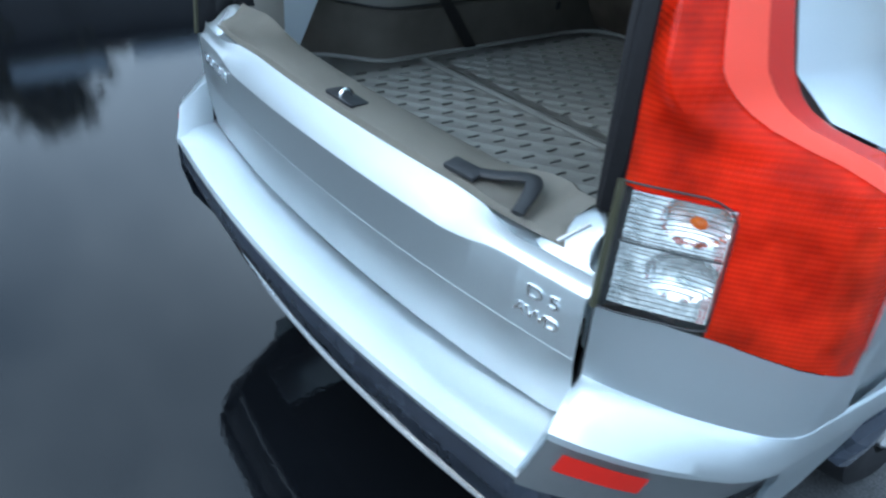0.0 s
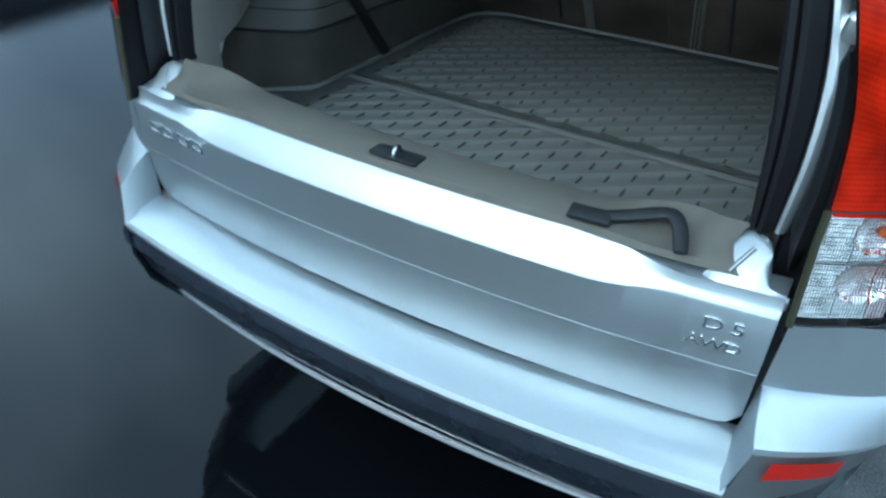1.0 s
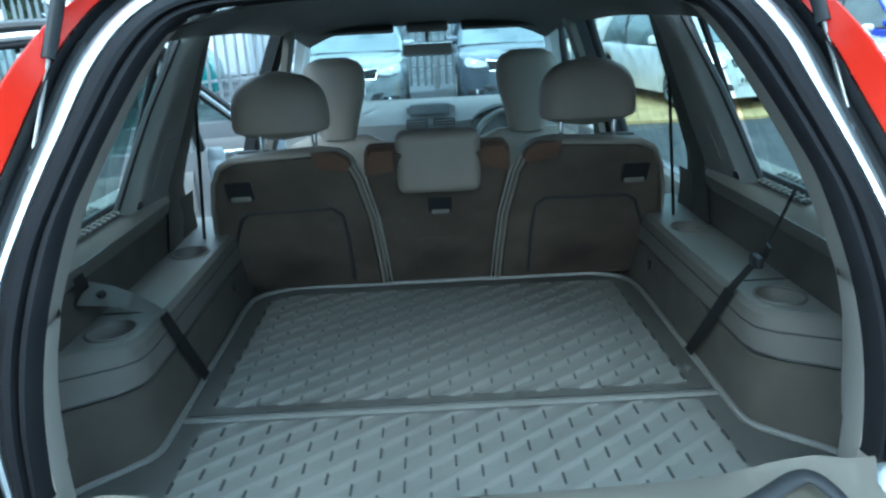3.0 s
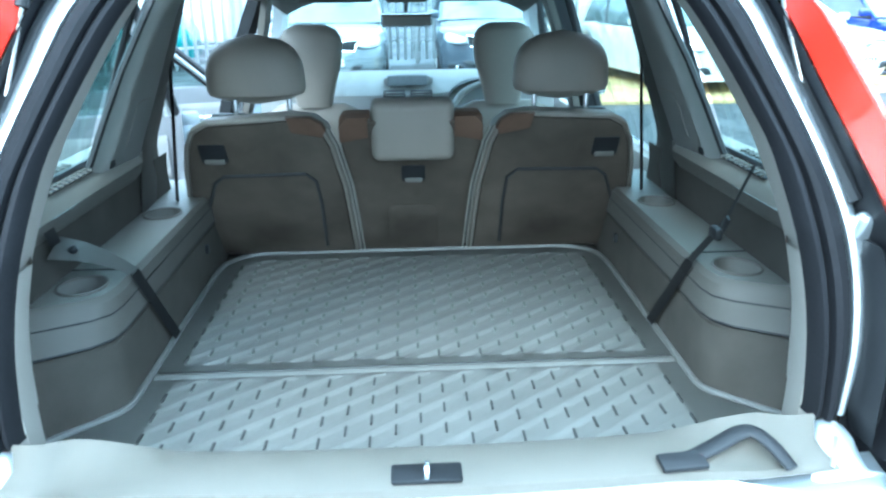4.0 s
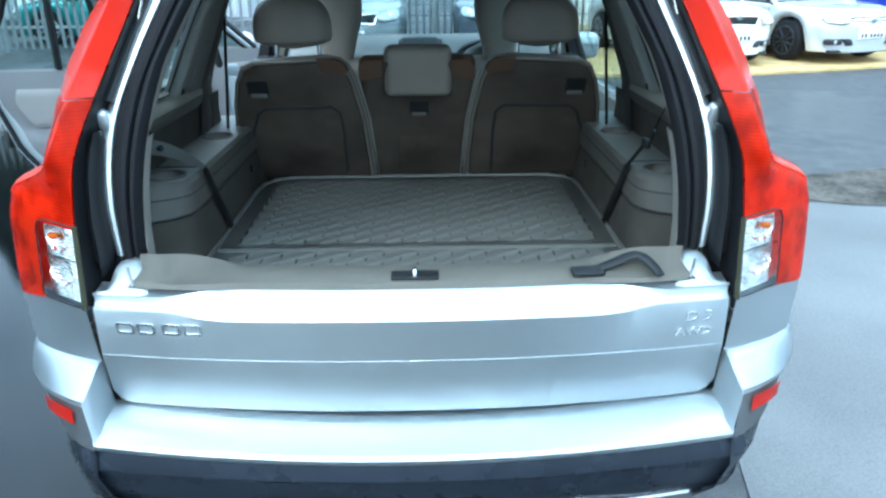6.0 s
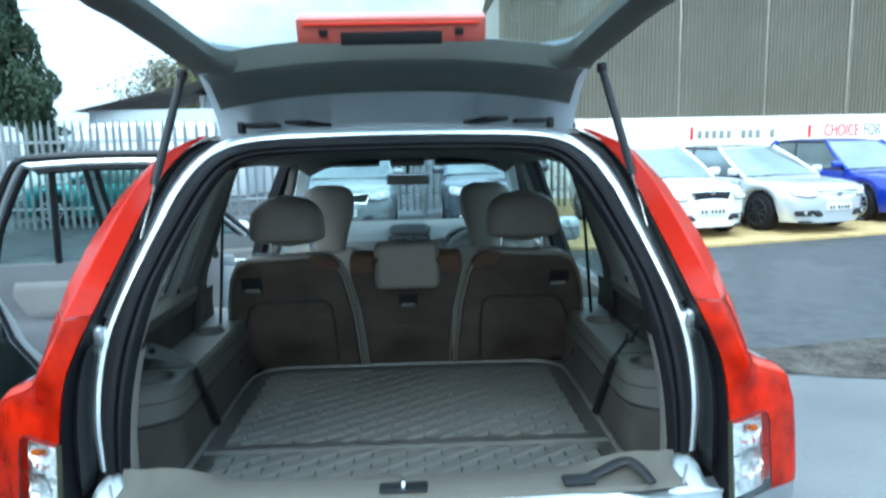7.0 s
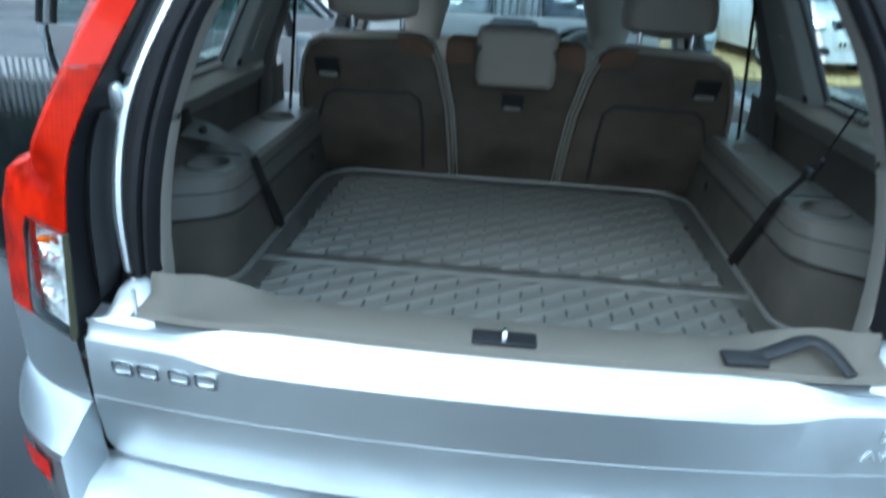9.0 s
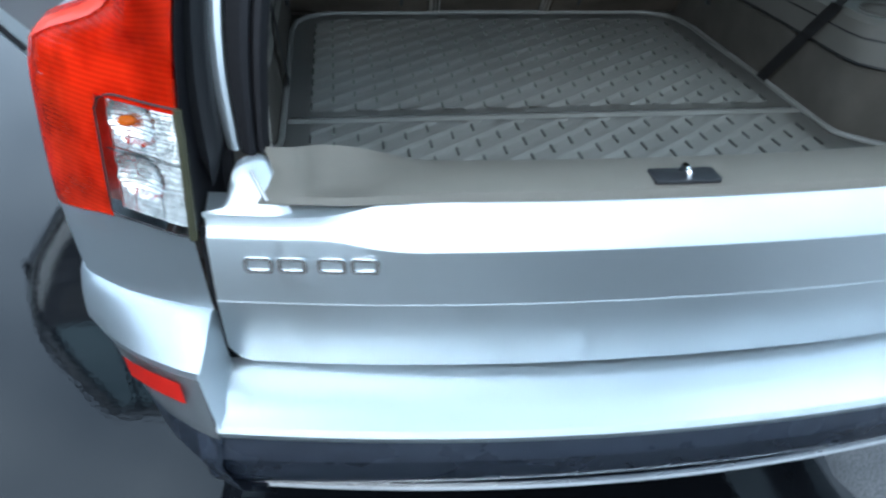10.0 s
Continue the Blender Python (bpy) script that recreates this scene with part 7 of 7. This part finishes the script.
# ---- low shed on the left, trees ----
PALE_WALL = material("pale_blue_render", (0.55, 0.60, 0.64), 0.7, 0, 0.08, 0.8)
OLD_ROOF = material("old_roof_sheet", (0.16, 0.15, 0.14), 0.8, 0, 0.35, 1.5, 0.4, 12)
shed = thing("shed", "pale low shed with an old pitched roof behind the fence", "building", (-7.0, 24, 0))
part("wall", box((4.9, 5.0, 2.8), (-7.8, 24.5, 1.4), 0.02), PALE_WALL, shed)
part("wall", box((4.2, 4.5, 3.3), (-5.0, 25.6, 1.65), 0.02), PALE_WALL, shed)
part("roof", loft([[(x, 21.6, 2.78 + (x + 10.5) * 0.22), (x, 27.2, 2.78 + (x + 10.5) * 0.22)] for x in (-10.6, -8, -5.3)], thick=0.12), OLD_ROOF, shed)
part("roof", loft([[(x, 23.0, z), (x, 28, z)] for x, z in ((-7.3, 3.35), (-5.0, 4.3), (-2.7, 3.35))], thick=0.12), OLD_ROOF, shed)
part("corner_trim", box((0.12, 0.12, 3.3), (-7.05, 23.3, 1.65), 0.01), BAND, shed)
BARK = material("bark", (0.10, 0.08, 0.06), 0.9, 0, 0.3, 3, 0.8, 30)


def leaf_mat(name, a, b):
    m = bpy.data.materials.new(name)
    m.use_nodes = True
    n, l = m.node_tree.nodes, m.node_tree.links
    geo, r = n.new("ShaderNodeNewGeometry"), n.new("ShaderNodeValToRGB")
    r.color_ramp.elements[0].color, r.color_ramp.elements[1].color = (*a, 1), (*b, 1)
    l.new(geo.outputs["Random Per Island"], r.inputs[0])
    l.new(r.outputs[0], n["Principled BSDF"].inputs["Base Color"])
    n["Principled BSDF"].inputs["Roughness"].default_value = 0.6
    return m


def tree(at, height, radius, leaves, mat, label, cone=False, size=0.22, bare=0.25):
    rnd = random.Random(int(at[0] * 100) + 7)
    root = new("tree")
    root.matrix_world = pose(*at)
    tagged(root, label, "tree")
    tr = tube([(0, 0, -0.1), (0.05, 0, height * 0.3), (-0.05, 0.08, height * 0.7), (0, 0, height * 0.95)], [height * 0.03, height * 0.024, height * 0.012, 0.02], 10)
    tips = []
    for k in range(26):
        z = height * lerp(0.14 if cone else 0.3, 0.92, k / 25)
        a = rnd.uniform(0, 6.28)
        f = (1 - z / height) ** 0.7 + 0.1 if cone else math.sin(math.pi * lerp(0.25, 0.97, (z / height - 0.3) / 0.65 if z > height * 0.3 else 0))
        r = radius * max(0.15, f) * rnd.uniform(0.75, 1.05)
        p = [(0, 0, z), (r * 0.5 * math.cos(a), r * 0.5 * math.sin(a), z + (0.05 if cone else 0.15) * r), (r * math.cos(a), r * math.sin(a), z + (0.1 if cone else 0.4) * r)]
        merge(tr, tube(p, [height * 0.008, height * 0.005, 0.01], 5))
        tips.append((p[1], p[2], r))
    part("trunk", tr, BARK, root)
    bm = bmesh.new()
    while leaves > 0:
        if cone:
            t = rnd.random() ** 0.8
            a = rnd.uniform(0, 6.283)
            edge = radius * (1 - t) ** 0.75 * (0.82 + 0.36 * noise.noise((math.cos(a) * 2.2, math.sin(a) * 2.2, t * 9 + at[0])))
            r = edge * (1 - 0.55 * rnd.random() ** 2)
            c = Vector((r * math.cos(a), r * math.sin(a), height * lerp(0.06, 1.0, t)))
            if noise.noise(c * 1.4) < -0.28:
                leaves -= 1
                continue
        else:
            p, q, r = rnd.choice(tips)
            c = Vector(p).lerp(Vector(q), rnd.uniform(-0.6, 1.1)) + Vector((rnd.gauss(0, 1), rnd.gauss(0, 1), rnd.gauss(0, 0.8))) * radius * 0.16
        u = Vector((rnd.gauss(0, 1), rnd.gauss(0, 1), rnd.gauss(0, 1) - (0.6 if cone else 0))).normalized()
        v = u.orthogonal().normalized()
        s = size * rnd.uniform(0.5, 1.2)
        bm.faces.new([bm.verts.new(c + u * s), bm.verts.new(c + v * s * 0.4), bm.verts.new(c - u * s * 0.6), bm.verts.new(c - v * s * 0.4 + Vector((0, 0, s * 0.2)))])
        leaves -= 1
    part("crown", bm, mat, root, smooth=False)
    return root


DARK_LEAF = leaf_mat("dark_conifer_leaves", (0.008, 0.020, 0.008), (0.032, 0.062, 0.022))
OLIVE_LEAF = leaf_mat("olive_leaves", (0.07, 0.085, 0.025), (0.15, 0.14, 0.05))
THIN_LEAF = leaf_mat("grey_olive_leaves", (0.10, 0.10, 0.07), (0.20, 0.19, 0.13))
tree((-12.4, 20.0, 0), 9.5, 2.7, 95000, DARK_LEAF, "tall dense dark green conifer behind the fence", True, 0.11)
tree((-16.5, 20.5, 0), 10.0, 3.2, 40000, DARK_LEAF, "tall dense dark green conifer behind the fence", True, 0.15)
tree((-10.0, 33.0, 0), 5.9, 1.9, 9000, OLIVE_LEAF, "olive green tree behind the shed roof", False, 0.12)
for tx, ty, th in ((-14.5, 42, 6.6), (-12.0, 44, 7.2), (-10, 41, 6.0)):
    tree((tx, ty, 0), th, 2.6, 3500, THIN_LEAF, "thin grey-olive autumn tree in the distance", False, 0.16)
# lamp post far behind
post = thing("lamp_post", "thin grey lamp post behind the yard", "street lamp", (3.2, 30, 0))
part("mast", tube([(3.2, 30, 0), (3.2, 30, 7.6), (3.2, 29.6, 8.0), (3.2, 28.6, 8.1)], [0.09, 0.06, 0.05, 0.05], 10), GALV, post)
part("lantern", box((0.2, 0.6, 0.12), (3.2, 28.4, 8.1), 0.04), GALV, post)

# ---- dark workshop along the open side of the yard, seen mirrored in the wet ground ----
SOOT = material("dark_workshop_wall", (0.022, 0.022, 0.025), 0.7, 0, 0.3, 0.8)
BROWN_ROOF = material("brown_workshop_roof", (0.055, 0.047, 0.032), 0.8, 0, 0.3, 1.2, 0.4, 14)
PALE_PANEL = material("pale_blue_fascia", (0.34, 0.42, 0.52), 0.6, 0, 0.1, 1.5)
shop = thing("workshop", "dark workshop with pale fascia panels and brown roof", "building", (-15, 1, 0))
part("wall", box((5.0, 19.0, 2.75), (-15.5, 0.5, 1.375), 0.03), SOOT, shop)
part("roof", loft([[(-12.85, y, 2.76), (-12.85, y, 2.92), (-15.5, y, 3.3), (-18, y, 2.76)] for y in (-9.0, -4, 0, 10.0)], closed=True, caps=True), BROWN_ROOF, shop)
part("beam", box((0.3, 19.0, 0.10), (-12.9, 0.5, 2.80), 0.01), SOOT, shop)
for y0, y1, z0, z1 in ((3.0, 5.4, 2.85, 3.15), (0.9, 2.5, 2.98, 3.28), (-2.2, 0.2, 2.98, 3.28), (-8.5, -4.5, 2.98, 3.28)):
    part("fascia_panel", box((0.08, y1 - y0, z1 - z0), (-12.92, (y0 + y1) / 2, (z0 + z1) / 2), 0.01), PALE_PANEL, shop)
BROWN_LEAF = leaf_mat("brown_olive_leaves", (0.022, 0.024, 0.010), (0.055, 0.050, 0.022))
for ty, th, tr_ in ((1.3, 4.7, 1.5), (-1.2, 4.5, 1.6), (-3.6, 4.8, 1.7), (-6.2, 4.6, 1.7)):
    tree((-13.9 - 0.11 * ty, ty, 0), th, tr_, 5200, BROWN_LEAF, "dense brown-green tree over the workshop", False, 0.16)
